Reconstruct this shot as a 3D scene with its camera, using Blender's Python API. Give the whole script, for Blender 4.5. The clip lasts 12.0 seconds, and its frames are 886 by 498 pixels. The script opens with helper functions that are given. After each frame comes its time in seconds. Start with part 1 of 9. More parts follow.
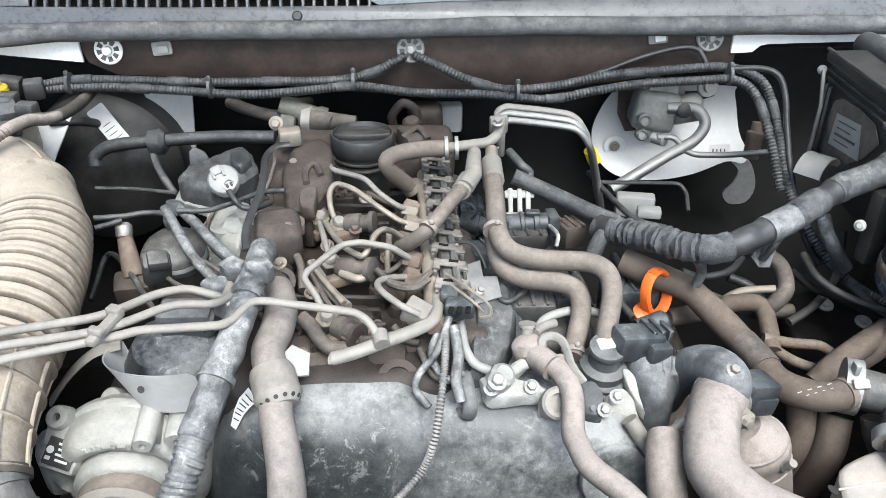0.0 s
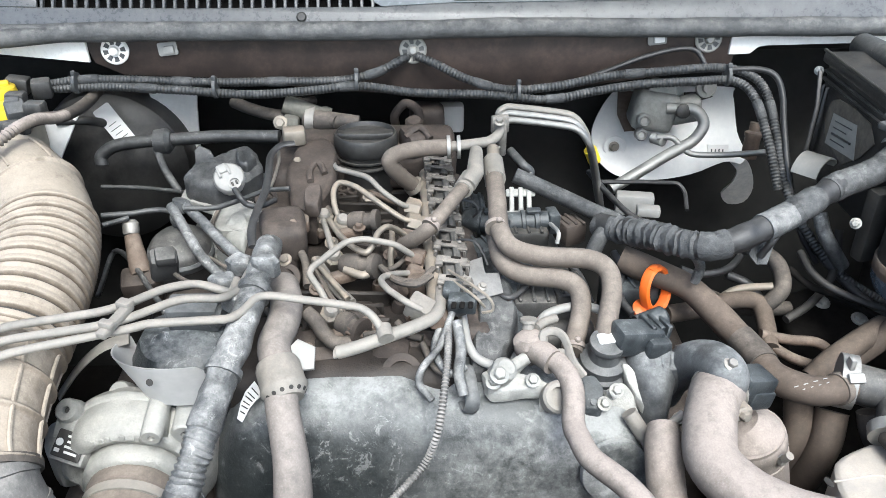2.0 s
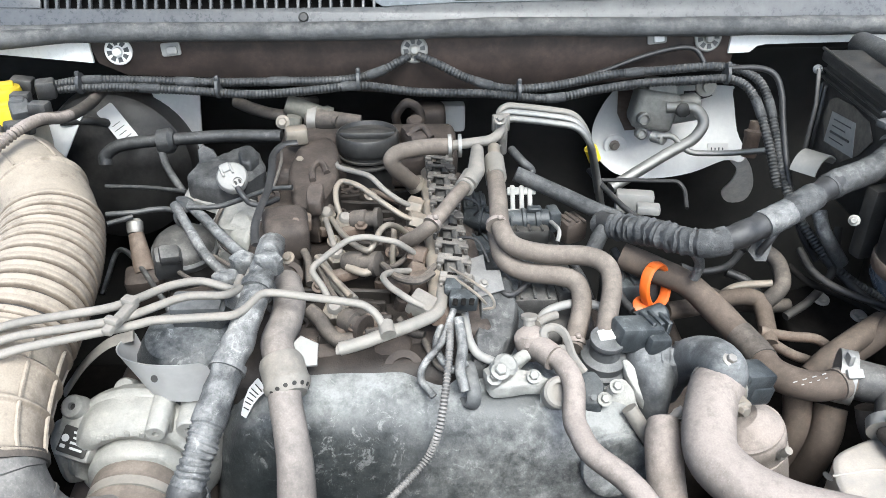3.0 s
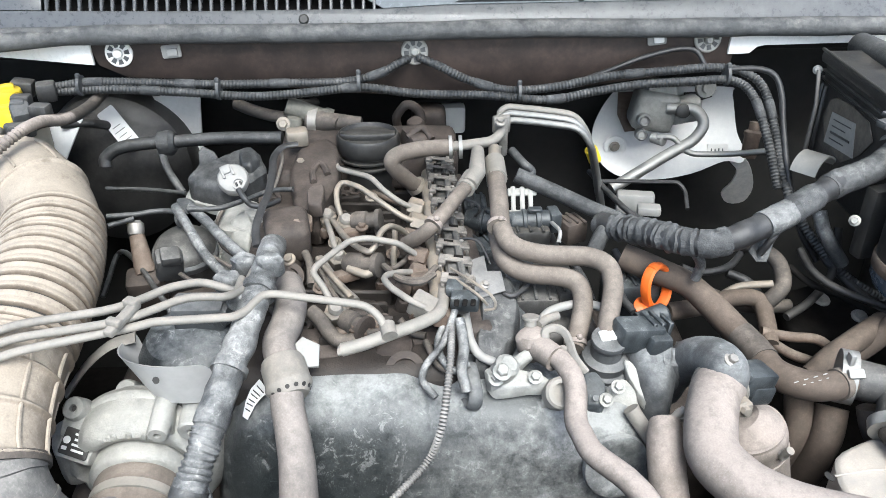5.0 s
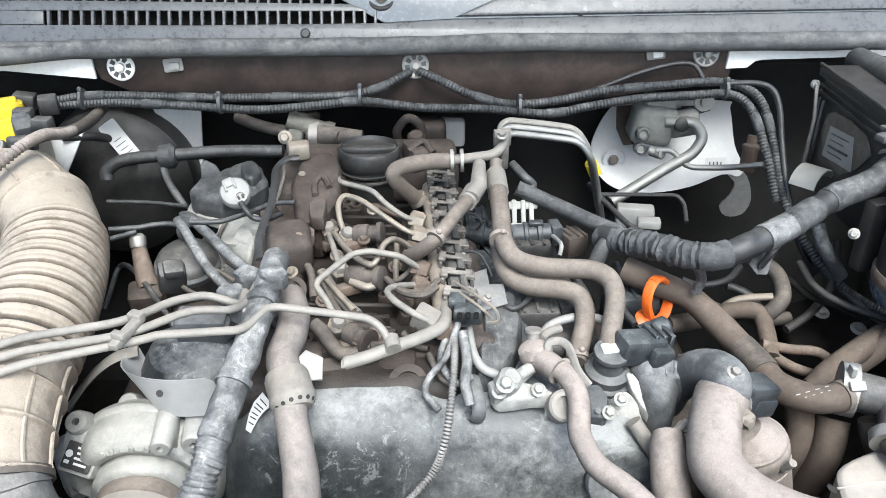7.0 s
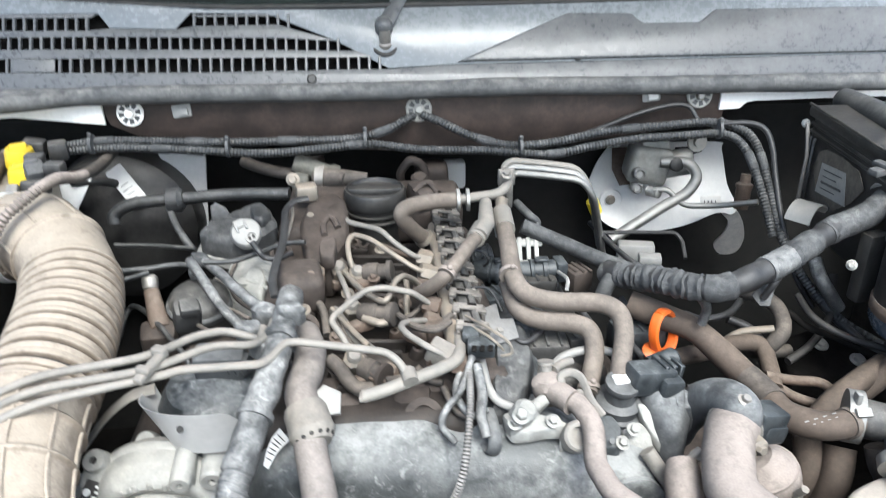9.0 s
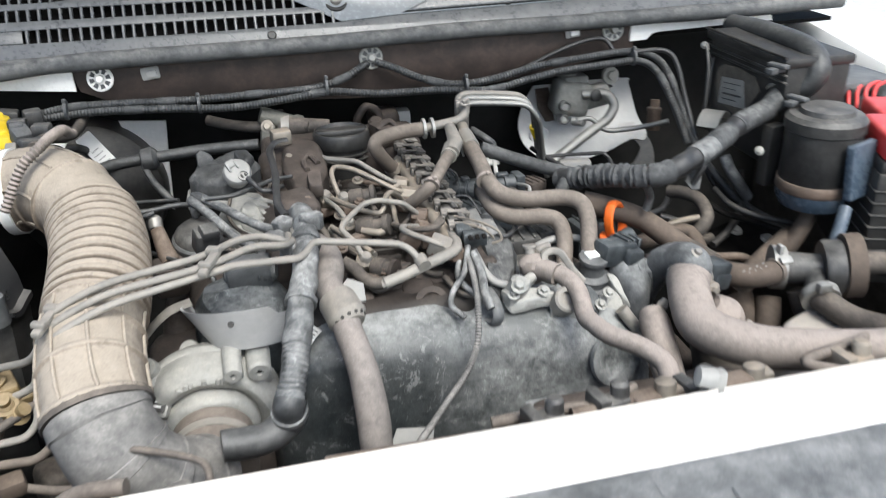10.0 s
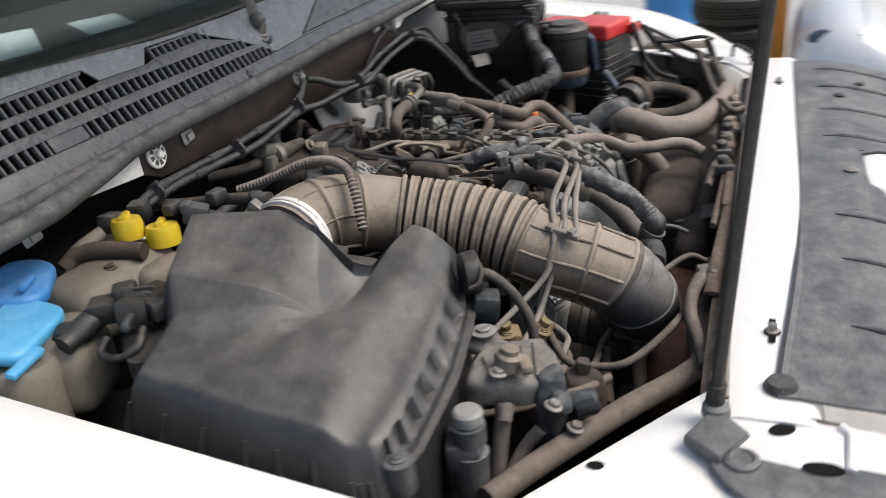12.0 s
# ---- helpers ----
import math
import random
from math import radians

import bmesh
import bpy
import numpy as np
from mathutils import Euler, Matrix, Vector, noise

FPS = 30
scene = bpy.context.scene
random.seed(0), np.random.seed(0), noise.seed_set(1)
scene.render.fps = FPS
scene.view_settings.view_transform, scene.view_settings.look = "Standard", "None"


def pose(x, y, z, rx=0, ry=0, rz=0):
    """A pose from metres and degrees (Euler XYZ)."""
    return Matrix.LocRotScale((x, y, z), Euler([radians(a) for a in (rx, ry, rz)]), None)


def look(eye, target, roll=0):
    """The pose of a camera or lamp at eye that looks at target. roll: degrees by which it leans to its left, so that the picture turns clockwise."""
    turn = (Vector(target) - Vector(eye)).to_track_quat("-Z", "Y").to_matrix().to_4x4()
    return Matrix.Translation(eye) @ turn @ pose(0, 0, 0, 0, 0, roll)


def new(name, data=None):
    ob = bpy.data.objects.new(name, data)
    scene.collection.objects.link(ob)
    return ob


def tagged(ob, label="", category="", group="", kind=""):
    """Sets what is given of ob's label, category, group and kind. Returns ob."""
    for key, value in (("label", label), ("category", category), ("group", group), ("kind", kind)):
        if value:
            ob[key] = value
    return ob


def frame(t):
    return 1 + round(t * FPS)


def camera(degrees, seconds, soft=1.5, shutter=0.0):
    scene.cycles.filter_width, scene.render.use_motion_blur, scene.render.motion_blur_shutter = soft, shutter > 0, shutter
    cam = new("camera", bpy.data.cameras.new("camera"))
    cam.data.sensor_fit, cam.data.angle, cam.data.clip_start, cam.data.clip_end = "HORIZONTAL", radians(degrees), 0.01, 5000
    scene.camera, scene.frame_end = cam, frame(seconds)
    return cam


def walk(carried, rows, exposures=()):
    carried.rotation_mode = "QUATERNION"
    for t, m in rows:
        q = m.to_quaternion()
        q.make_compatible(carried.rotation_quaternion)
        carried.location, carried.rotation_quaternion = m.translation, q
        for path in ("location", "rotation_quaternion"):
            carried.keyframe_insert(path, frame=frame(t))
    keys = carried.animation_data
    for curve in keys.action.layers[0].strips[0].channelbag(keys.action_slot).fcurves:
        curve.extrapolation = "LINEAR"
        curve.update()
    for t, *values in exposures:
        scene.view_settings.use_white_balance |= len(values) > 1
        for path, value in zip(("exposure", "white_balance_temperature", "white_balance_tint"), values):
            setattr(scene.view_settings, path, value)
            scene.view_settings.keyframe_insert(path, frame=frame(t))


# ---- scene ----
cam = camera(56.3, 12.0, soft=0.7, shutter=0.5)
PATH = [
    (0, (-0.001, 0.010, 1.474), (0.052, 1.713, 0.427), -0.1),
    (0.5, (-0.002, 0.009, 1.473), (0.050, 1.707, 0.418), -0.1),
    (1, (-0.003, 0.006, 1.474), (0.053, 1.703, 0.417), -0.1),
    (1.5, (-0.004, 0.000, 1.476), (0.051, 1.703, 0.428), -0.1),
    (2, (-0.005, -0.005, 1.476), (0.050, 1.701, 0.435), 0.0),
    (2.5, (-0.004, -0.009, 1.477), (0.045, 1.697, 0.434), -0.2),
    (3, (-0.005, -0.013, 1.477), (0.046, 1.695, 0.437), -0.2),
    (5, (-0.007, -0.014, 1.476), (0.046, 1.697, 0.441), -0.3),
    (5.5, (-0.008, -0.015, 1.474), (0.048, 1.696, 0.440), -0.2),
    (6, (-0.009, -0.014, 1.475), (0.049, 1.699, 0.443), -0.1),
    (6.5, (-0.013, -0.015, 1.478), (0.044, 1.702, 0.455), -0.2),
    (7, (-0.015, -0.016, 1.478), (0.051, 1.710, 0.469), -0.1),
    (8.8, (-0.025, -0.027, 1.475), (0.063, 1.725, 0.512), 0.0),
    (9, (-0.046, -0.037, 1.474), (0.064, 1.744, 0.570), -0.2),
    (9.2, (-0.066, -0.048, 1.475), (0.067, 1.744, 0.597), -1.0),
    (9.5, (-0.111, -0.090, 1.452), (0.082, 1.702, 0.583), -1.3),
    (9.7, (-0.128, -0.138, 1.447), (0.107, 1.643, 0.568), -2.3),
    (10, (-0.190, -0.179, 1.434), (0.201, 1.563, 0.532), -1.9),
    (10.2, (-0.264, -0.211, 1.427), (0.234, 1.511, 0.538), -2.3),
    (10.5, (-0.428, -0.237, 1.433), (0.267, 1.419, 0.553), -8.3),
    (10.7, (-0.547, -0.237, 1.436), (0.290, 1.354, 0.557), -8.5),
    (11, (-0.730, -0.147, 1.439), (0.320, 1.311, 0.561), -7.4),
    (11.2, (-0.849, -0.039, 1.433), (0.371, 1.318, 0.577), -7.5),
    (11.5, (-1.016, 0.102, 1.442), (0.369, 1.279, 0.608), -8.6),
    (11.7, (-1.124, 0.181, 1.438), (0.378, 1.191, 0.587), -8.2),
    (12, (-1.251, 0.334, 1.454), (0.414, 1.028, 0.589), -6.7),
]
EXPOSURES = [(0.0, 1.42, 5950, 4), (8.8, 1.45, 5950, 4), (9.0, 1.45, 5950, 4), (9.5, 1.40, 5950, 4), (10.0, 1.02, 6120, 5), (10.5, 0.13, 6300, 6), (11.0, -0.21, 6320, 7), (11.5, 0.22, 6400, 8), (12.0, 0.27, 6550, 9)]
walk(cam, [(t, look(eye, target, roll)) for t, eye, target, roll in PATH], EXPOSURES)

# ---------------------------------------------------------------- light
world = bpy.data.worlds.new("sky")
scene.world = world
world.use_nodes = True
wn = world.node_tree
sky = wn.nodes.new("ShaderNodeTexSky")
sky.sky_type, sky.sun_disc = "NISHITA", False
sky.sun_elevation, sky.sun_rotation = radians(54), radians(168)
sky.air_density, sky.dust_density, sky.ozone_density = 1.0, 3.5, 0.5
wn.links.new(sky.outputs[0], wn.nodes["Background"].inputs[0])
wn.nodes["Background"].inputs[1].default_value = 0.15

sun = new("sun", bpy.data.lights.new("sun", "SUN"))
sun.data.energy, sun.data.angle, sun.data.color = 2.2, radians(30), (1.0, 0.975, 0.94)
sun.matrix_world = look((0.6, -2.9, 4.2), (0.0, 0.0, 0.0))


# ---------------------------------------------------------------- materials
DUST = (0.40, 0.345, 0.285)
DUST_GREY = (0.42, 0.41, 0.39)


def material(name, base, rough=0.55, metal=0.0, dust=0.4, dust_colour=DUST, grain=0.35, bump=0.15, vary=0.25, scale=1.0, clear=0.0, tone=0.6, patchy=0.0, mottle=0.6, face=1.3, blot=0.0, drift=None, scuff=0.0):
    """A used surface: base paint or metal with grain and stains, and dust that settles in patches and thicker on faces
    turned upwards; face also paints shade on the sides.
    """
    base = [c * tone for c in base]
    grey = sum(dust_colour) / 3
    dust_colour = [(c * 0.95 + grey * 0.05) * tone for c in dust_colour]
    m = bpy.data.materials.new(name)
    m.use_nodes = True
    nt = m.node_tree
    n, ln = nt.nodes, nt.links
    bs = n["Principled BSDF"]

    def node(kind, **inputs):
        x = n.new(kind)
        for key, value in inputs.items():
            x.inputs[key.replace("_", " ")].default_value = value
        return x

    def maths(op, a, b, clamp=False):
        x = n.new("ShaderNodeMath")
        x.operation, x.use_clamp = op, clamp
        for i, v in enumerate((a, b)):
            if isinstance(v, (int, float)):
                x.inputs[i].default_value = v
            else:
                ln.new(v, x.inputs[i])
        return x.outputs[0]

    geo = n.new("ShaderNodeNewGeometry")
    info = n.new("ShaderNodeObjectInfo")
    big = node("ShaderNodeTexNoise", Scale=11.0 * scale, Detail=6.0, Roughness=0.68)
    fine = node("ShaderNodeTexNoise", Scale=140.0 * scale, Detail=6.0, Roughness=0.7)
    mid = node("ShaderNodeTexNoise", Scale=42.0 * scale, Detail=4.0, Roughness=0.6)
    speck = node("ShaderNodeTexNoise", Scale=620.0 * scale, Detail=2.0, Roughness=0.5)
    for t in (big, mid, fine, speck):
        ln.new(geo.outputs["Position"], t.inputs["Vector"])
    sep = n.new("ShaderNodeSeparateXYZ")
    ln.new(geo.outputs["Normal"], sep.inputs[0])
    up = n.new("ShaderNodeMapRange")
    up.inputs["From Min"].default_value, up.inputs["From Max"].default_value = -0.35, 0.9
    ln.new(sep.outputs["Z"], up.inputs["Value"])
    patch = n.new("ShaderNodeMapRange")
    patch.inputs["From Min"].default_value, patch.inputs["From Max"].default_value = 0.40 + 0.06 * patchy, 0.60 - 0.05 * patchy
    ln.new(maths("ADD", maths("MULTIPLY", big.outputs[0], 0.35 + 0.5 * blot), maths("ADD", maths("MULTIPLY", mid.outputs[0], 0.35 - 0.3 * blot), maths("MULTIPLY", fine.outputs[0], 0.3 - 0.2 * blot))), patch.inputs["Value"])
    # dust on upward faces; the falloff also paints shade onto the sides
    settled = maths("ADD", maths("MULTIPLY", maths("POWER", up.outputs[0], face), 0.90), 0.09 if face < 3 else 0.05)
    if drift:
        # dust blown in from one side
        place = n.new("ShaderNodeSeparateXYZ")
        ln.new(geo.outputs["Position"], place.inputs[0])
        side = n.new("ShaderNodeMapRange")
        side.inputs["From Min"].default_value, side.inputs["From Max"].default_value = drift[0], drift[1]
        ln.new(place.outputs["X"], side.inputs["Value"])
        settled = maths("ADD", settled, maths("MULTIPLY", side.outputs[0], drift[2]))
    amount = maths("MULTIPLY", maths("MULTIPLY", settled, maths("ADD", maths("MULTIPLY", patch.outputs[0], 0.45 + 0.8 * mottle + 0.3 * patchy), 0.68 - 0.5 * mottle - 0.33 * patchy)), dust, True)
    # stains in the base colour
    tone = maths("ADD", maths("ADD", maths("MULTIPLY", maths("SUBTRACT", fine.outputs[0], 0.5), grain * 2.6), maths("MULTIPLY", maths("SUBTRACT", mid.outputs[0], 0.5), grain * 4.0 * mottle)), 1.0)
    tone = maths("ADD", tone, maths("MULTIPLY", maths("SUBTRACT", info.outputs["Random"], 0.5), vary))
    mixb = n.new("ShaderNodeMix")
    mixb.data_type, mixb.blend_type = "RGBA", "MULTIPLY"
    mixb.inputs["Factor"].default_value = 1.0
    mixb.inputs["A"].default_value = (*base, 1)
    ln.new(tone, mixb.inputs["B"])
    dmix = n.new("ShaderNodeMix")
    dmix.data_type, dmix.blend_type = "RGBA", "MULTIPLY"
    dmix.inputs["Factor"].default_value = 1.0
    dmix.inputs["A"].default_value = (*dust_colour, 1)
    shade = maths("ADD", maths("MULTIPLY", maths("SUBTRACT", mid.outputs[0], 0.5), 1.5 * mottle), maths("ADD", maths("MULTIPLY", maths("SUBTRACT", fine.outputs[0], 0.5), 0.30 + 0.45 * mottle), maths("ADD", maths("MULTIPLY", speck.outputs[0], 0.40), 0.83)))
    ln.new(shade, dmix.inputs["B"])
    fleck = n.new("ShaderNodeMapRange")
    fleck.inputs["From Min"].default_value, fleck.inputs["From Max"].default_value = 0.63, 0.72
    ln.new(speck.outputs[0], fleck.inputs["Value"])
    amount = maths("ADD", amount, maths("MULTIPLY", fleck.outputs[0], min(0.16, dust * 0.2) * (1.0 if face < 3 else 0.5)), True)
    if scuff:
        # pale rubbed marks with hard edges, in broken streaks
        rub = node("ShaderNodeTexNoise", Scale=70.0 * scale, Detail=9.0, Roughness=0.78, Distortion=0.7)
        ln.new(geo.outputs["Position"], rub.inputs["Vector"])
        marks = n.new("ShaderNodeMapRange")
        marks.inputs["From Min"].default_value, marks.inputs["From Max"].default_value = 0.555, 0.60
        ln.new(maths("ADD", maths("MULTIPLY", rub.outputs[0], 0.8), maths("MULTIPLY", big.outputs[0], 0.2)), marks.inputs["Value"])
        amount = maths("ADD", amount, maths("MULTIPLY", marks.outputs[0], maths("MULTIPLY", up.outputs[0], scuff)), True)
    mix = n.new("ShaderNodeMix")
    mix.data_type = "RGBA"
    ln.new(amount, mix.inputs["Factor"])
    ln.new(mixb.outputs["Result"], mix.inputs["A"])
    ln.new(dmix.outputs["Result"], mix.inputs["B"])
    ln.new(mix.outputs["Result"], bs.inputs["Base Color"])
    wear = maths("ADD", maths("MULTIPLY", maths("SUBTRACT", fine.outputs[0], 0.5), 0.35), rough)
    ln.new(maths("ADD", wear, maths("MULTIPLY", amount, maths("SUBTRACT", 0.92, wear)), True), bs.inputs["Roughness"])
    ln.new(maths("MULTIPLY", maths("SUBTRACT", 1.0, amount), metal), bs.inputs["Metallic"])
    bs.inputs["Coat Weight"].default_value = clear
    relief = n.new("ShaderNodeBump")
    relief.inputs["Strength"].default_value, relief.inputs["Distance"].default_value = bump, 0.004
    ln.new(maths("ADD", maths("MULTIPLY", fine.outputs[0], 0.7), maths("MULTIPLY", speck.outputs[0], 0.3)), relief.inputs["Height"])
    ln.new(relief.outputs[0], bs.inputs["Normal"])
    return m


def glass(name, tint=(0.8, 0.85, 0.85), rough=0.02):
    m = bpy.data.materials.new(name)
    m.use_nodes = True
    bs = m.node_tree.nodes["Principled BSDF"]
    bs.inputs["Base Color"].default_value = (*tint, 1)
    bs.inputs["Transmission Weight"].default_value = 1.0
    bs.inputs["Roughness"].default_value = rough
    bs.inputs["IOR"].default_value = 1.45
    return m


WHITE = material("white_paint", (0.82, 0.81, 0.78), 0.28, dust=0.10, grain=0.04, bump=0.02, vary=0.0, clear=0.3, tone=1.0)
WHITE_DUSTY = material("dusty_white_paint", (0.78, 0.77, 0.74), 0.4, dust=0.35, grain=0.06, bump=0.03, vary=0.0, tone=1.0)
# real brown stains on the crossmember flange; paints shade on the plate's tab
STAINED_SHADED = material("stained_and_shaded_white_paint", (0.74, 0.72, 0.68), 0.45, dust=1.1, dust_colour=(0.42, 0.31, 0.23), grain=0.3, bump=0.05, vary=0.0, tone=0.95, patchy=0.5)
RUBBER = material("dusty_rubber", (0.035, 0.032, 0.029), 0.7, dust=0.75, dust_colour=(0.25, 0.208, 0.172), grain=0.4, bump=0.12, mottle=0.4)
RUBBER_TAN = material("tan_dusty_rubber", (0.07, 0.052, 0.04), 0.8, dust=0.82, dust_colour=(0.205, 0.157, 0.121), grain=0.3, bump=0.10, mottle=0.3, scuff=0.05)
RUBBER_MID = material("worn_tan_rubber", (0.12, 0.098, 0.08), 0.75, dust=0.9, dust_colour=(0.29, 0.243, 0.205), grain=0.3, bump=0.10, mottle=0.3, scuff=0.08)
RUBBER_PALE = material("pale_dusty_rubber", (0.14, 0.12, 0.10), 0.8, dust=1.2, dust_colour=(0.415, 0.352, 0.312), grain=0.25, bump=0.08, mottle=0.2)
RUBBER_BLACK = material("black_rubber", (0.02, 0.02, 0.02), 0.6, dust=0.22, dust_colour=(0.25, 0.22, 0.19), grain=0.4, bump=0.1)
FOIL = material("scuffed_foil_tape", (0.09, 0.094, 0.096), 0.4, dust=0.6, dust_colour=(0.46, 0.455, 0.44), grain=0.6, bump=0.7, patchy=0.5, scuff=0.9)
LOOM = material("grey_loom", (0.032, 0.034, 0.036), 0.42, dust=0.26, dust_colour=DUST_GREY, grain=0.4, bump=0.25, scuff=0.3)
LOOM_DARK = material("dark_loom", (0.025, 0.025, 0.027), 0.45, dust=0.18, dust_colour=(0.30, 0.29, 0.28), grain=0.4, bump=0.15)
TAPE = material("cloth_tape", (0.05, 0.052, 0.055), 0.7, dust=0.36, dust_colour=(0.32, 0.32, 0.31), grain=0.5, bump=0.6, patchy=0.4, scuff=0.25)
BLACK = material("black_plastic", (0.018, 0.019, 0.02), 0.42, dust=0.28, dust_colour=(0.33, 0.30, 0.26), grain=0.4, bump=0.08)
# high face: dust on the lid, and the sides' shade put into the colour
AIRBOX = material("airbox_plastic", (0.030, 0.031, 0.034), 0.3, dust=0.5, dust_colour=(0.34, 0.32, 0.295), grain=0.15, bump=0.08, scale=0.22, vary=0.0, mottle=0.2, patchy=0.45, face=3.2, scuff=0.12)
BLACK_DUSTY = material("dusty_black_plastic", (0.022, 0.023, 0.025), 0.4, dust=0.42, dust_colour=(0.34, 0.32, 0.29), grain=0.4, bump=0.12, scuff=0.25)
GREY_PLASTIC = material("grey_plastic", (0.075, 0.08, 0.085), 0.5, dust=0.32, dust_colour=DUST_GREY, grain=0.4, bump=0.15)
# high face: dusty top, bare front with shade painted in
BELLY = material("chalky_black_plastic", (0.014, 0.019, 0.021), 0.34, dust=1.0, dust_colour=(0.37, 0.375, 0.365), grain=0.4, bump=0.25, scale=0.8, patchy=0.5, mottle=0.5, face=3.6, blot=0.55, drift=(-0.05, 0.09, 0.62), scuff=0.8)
SEAL = material("dusty_seal_rubber", (0.11, 0.114, 0.117), 0.6, dust=0.5, dust_colour=(0.36, 0.345, 0.32), grain=0.5, bump=0.5, vary=0.0, patchy=0.5, scuff=0.35)
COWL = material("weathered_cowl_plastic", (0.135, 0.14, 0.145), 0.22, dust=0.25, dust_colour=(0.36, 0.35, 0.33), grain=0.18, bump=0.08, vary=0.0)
BROWN = material("brown_dusty_panel", (0.035, 0.026, 0.022), 0.55, dust=0.6, dust_colour=(0.26, 0.17, 0.135), grain=0.3, bump=0.06, vary=0.0, patchy=0.4)
# near-black; on the bay's closing walls it stands in for deep shade
DARK = material("near_black", (0.011, 0.0105, 0.010), 0.85, dust=0.06, dust_colour=(0.12, 0.09, 0.07), grain=0.6, bump=0.1)
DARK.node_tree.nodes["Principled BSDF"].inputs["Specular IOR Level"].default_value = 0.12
ALU = material("cast_aluminium", (0.50, 0.50, 0.47), 0.48, 0.5, dust=0.65, dust_colour=(0.44, 0.42, 0.38), grain=0.35, bump=0.4, tone=0.62, scuff=0.25)
ALU_BRIGHT = material("bare_aluminium", (0.52, 0.52, 0.50), 0.46, 0.95, dust=0.55, dust_colour=(0.46, 0.44, 0.41), grain=0.2, bump=0.15)
STEEL = material("zinc_steel", (0.50, 0.48, 0.45), 0.42, 0.9, dust=0.6, dust_colour=(0.40, 0.36, 0.31), grain=0.3, bump=0.12)
PIPE = material("dusty_steel_pipe", (0.46, 0.42, 0.36), 0.4, 0.8, dust=0.75, dust_colour=(0.37, 0.30, 0.23), grain=0.3, bump=0.12, scuff=0.25)
PIPE_PALE = material("pale_dusty_pipe", (0.42, 0.40, 0.36), 0.5, 0.4, dust=0.85, dust_colour=(0.335, 0.30, 0.262), grain=0.3, bump=0.1, scuff=0.35)
PANEL = material("pale_sheet_steel", (0.74, 0.74, 0.72), 0.45, dust=0.3, dust_colour=(0.5, 0.48, 0.45), grain=0.1, bump=0.04, tone=1.0)
COAL = material("dusty_cast_valve", (0.03, 0.032, 0.034), 0.45, dust=0.36, dust_colour=(0.28, 0.275, 0.265), grain=0.5, bump=0.35, patchy=0.5, scuff=0.4)
MIST = material("blue_grey_plastic", (0.022, 0.028, 0.033), 0.4, dust=0.3, dust_colour=(0.28, 0.295, 0.295), grain=0.4, bump=0.2, patchy=0.3, scuff=0.4)
SHEET = material("silver_heat_shield", (0.50, 0.50, 0.495), 0.5, 0.3, dust=0.4, dust_colour=(0.46, 0.45, 0.43), grain=0.12, bump=0.08, tone=0.85)
ENGINE = material("brown_dusty_iron", (0.05, 0.038, 0.031), 0.65, 0.1, dust=0.6, dust_colour=(0.152, 0.120, 0.100), grain=0.4, bump=0.3, scuff=0.2)
RUST = material("rusty_steel", (0.17, 0.118, 0.088), 0.75, 0.3, dust=0.55, dust_colour=(0.30, 0.25, 0.205), grain=0.55, bump=0.3)
OXIDE = material("red_oxide_paint", (0.16, 0.060, 0.035), 0.6, dust=0.4, dust_colour=(0.30, 0.19, 0.13), grain=0.4, bump=0.15, tone=0.9)
TAN_HOSE = material("tan_dusty_intake", (0.13, 0.094, 0.064), 0.8, dust=1.5, dust_colour=(0.455, 0.387, 0.31), grain=0.25, bump=0.12, mottle=0.3, face=1.25)
ORANGE = material("orange_plastic", (0.95, 0.18, 0.02), 0.38, dust=0.06, grain=0.1, bump=0.03)
YELLOW = material("yellow_plastic", (0.86, 0.62, 0.02), 0.4, dust=0.12, grain=0.12, bump=0.04, tone=0.85)
BLUE = material("blue_plastic", (0.03, 0.22, 0.55), 0.35, dust=0.2, dust_colour=(0.35, 0.45, 0.52), grain=0.15, bump=0.04, tone=1.0)
BLUE_LIGHT = material("light_blue_plastic", (0.08, 0.42, 0.72), 0.35, dust=0.15, dust_colour=(0.4, 0.5, 0.58), grain=0.12, bump=0.04, tone=1.0)
RED = material("red_plastic", (0.62, 0.02, 0.02), 0.32, dust=0.22, dust_colour=(0.6, 0.35, 0.32), grain=0.12, bump=0.03, tone=1.0)
BEIGE = material("beige_tank", (0.42, 0.38, 0.31), 0.5, dust=0.8, dust_colour=(0.26, 0.215, 0.17), grain=0.35, bump=0.1, patchy=0.5, blot=0.3)
CREAM = material("cream_plastic", (0.46, 0.46, 0.445), 0.45, dust=0.3, grain=0.15, bump=0.05, tone=0.55)
LABEL = material("white_label", (0.70, 0.70, 0.68), 0.55, dust=0.2, grain=0.06, bump=0.02, vary=0.0, tone=1.0)
INK = material("black_ink", (0.02, 0.02, 0.02), 0.6, dust=0.1, grain=0.1, bump=0.0)
SMOKE = material("smoky_plastic_bowl", (0.06, 0.09, 0.13), 0.22, dust=0.35, dust_colour=(0.34, 0.36, 0.38), grain=0.2, bump=0.04)
SHROUD = material("weathered_shroud", (0.10, 0.106, 0.11), 0.32, dust=0.55, dust_colour=(0.33, 0.33, 0.325), grain=0.5, bump=0.1, vary=0.0, scale=0.6, scuff=0.2)
CONCRETE = material("concrete", (0.38, 0.37, 0.35), 0.85, dust=0.4, dust_colour=(0.46, 0.44, 0.41), grain=0.2, bump=0.2, vary=0.0, scale=0.15, tone=1.0)
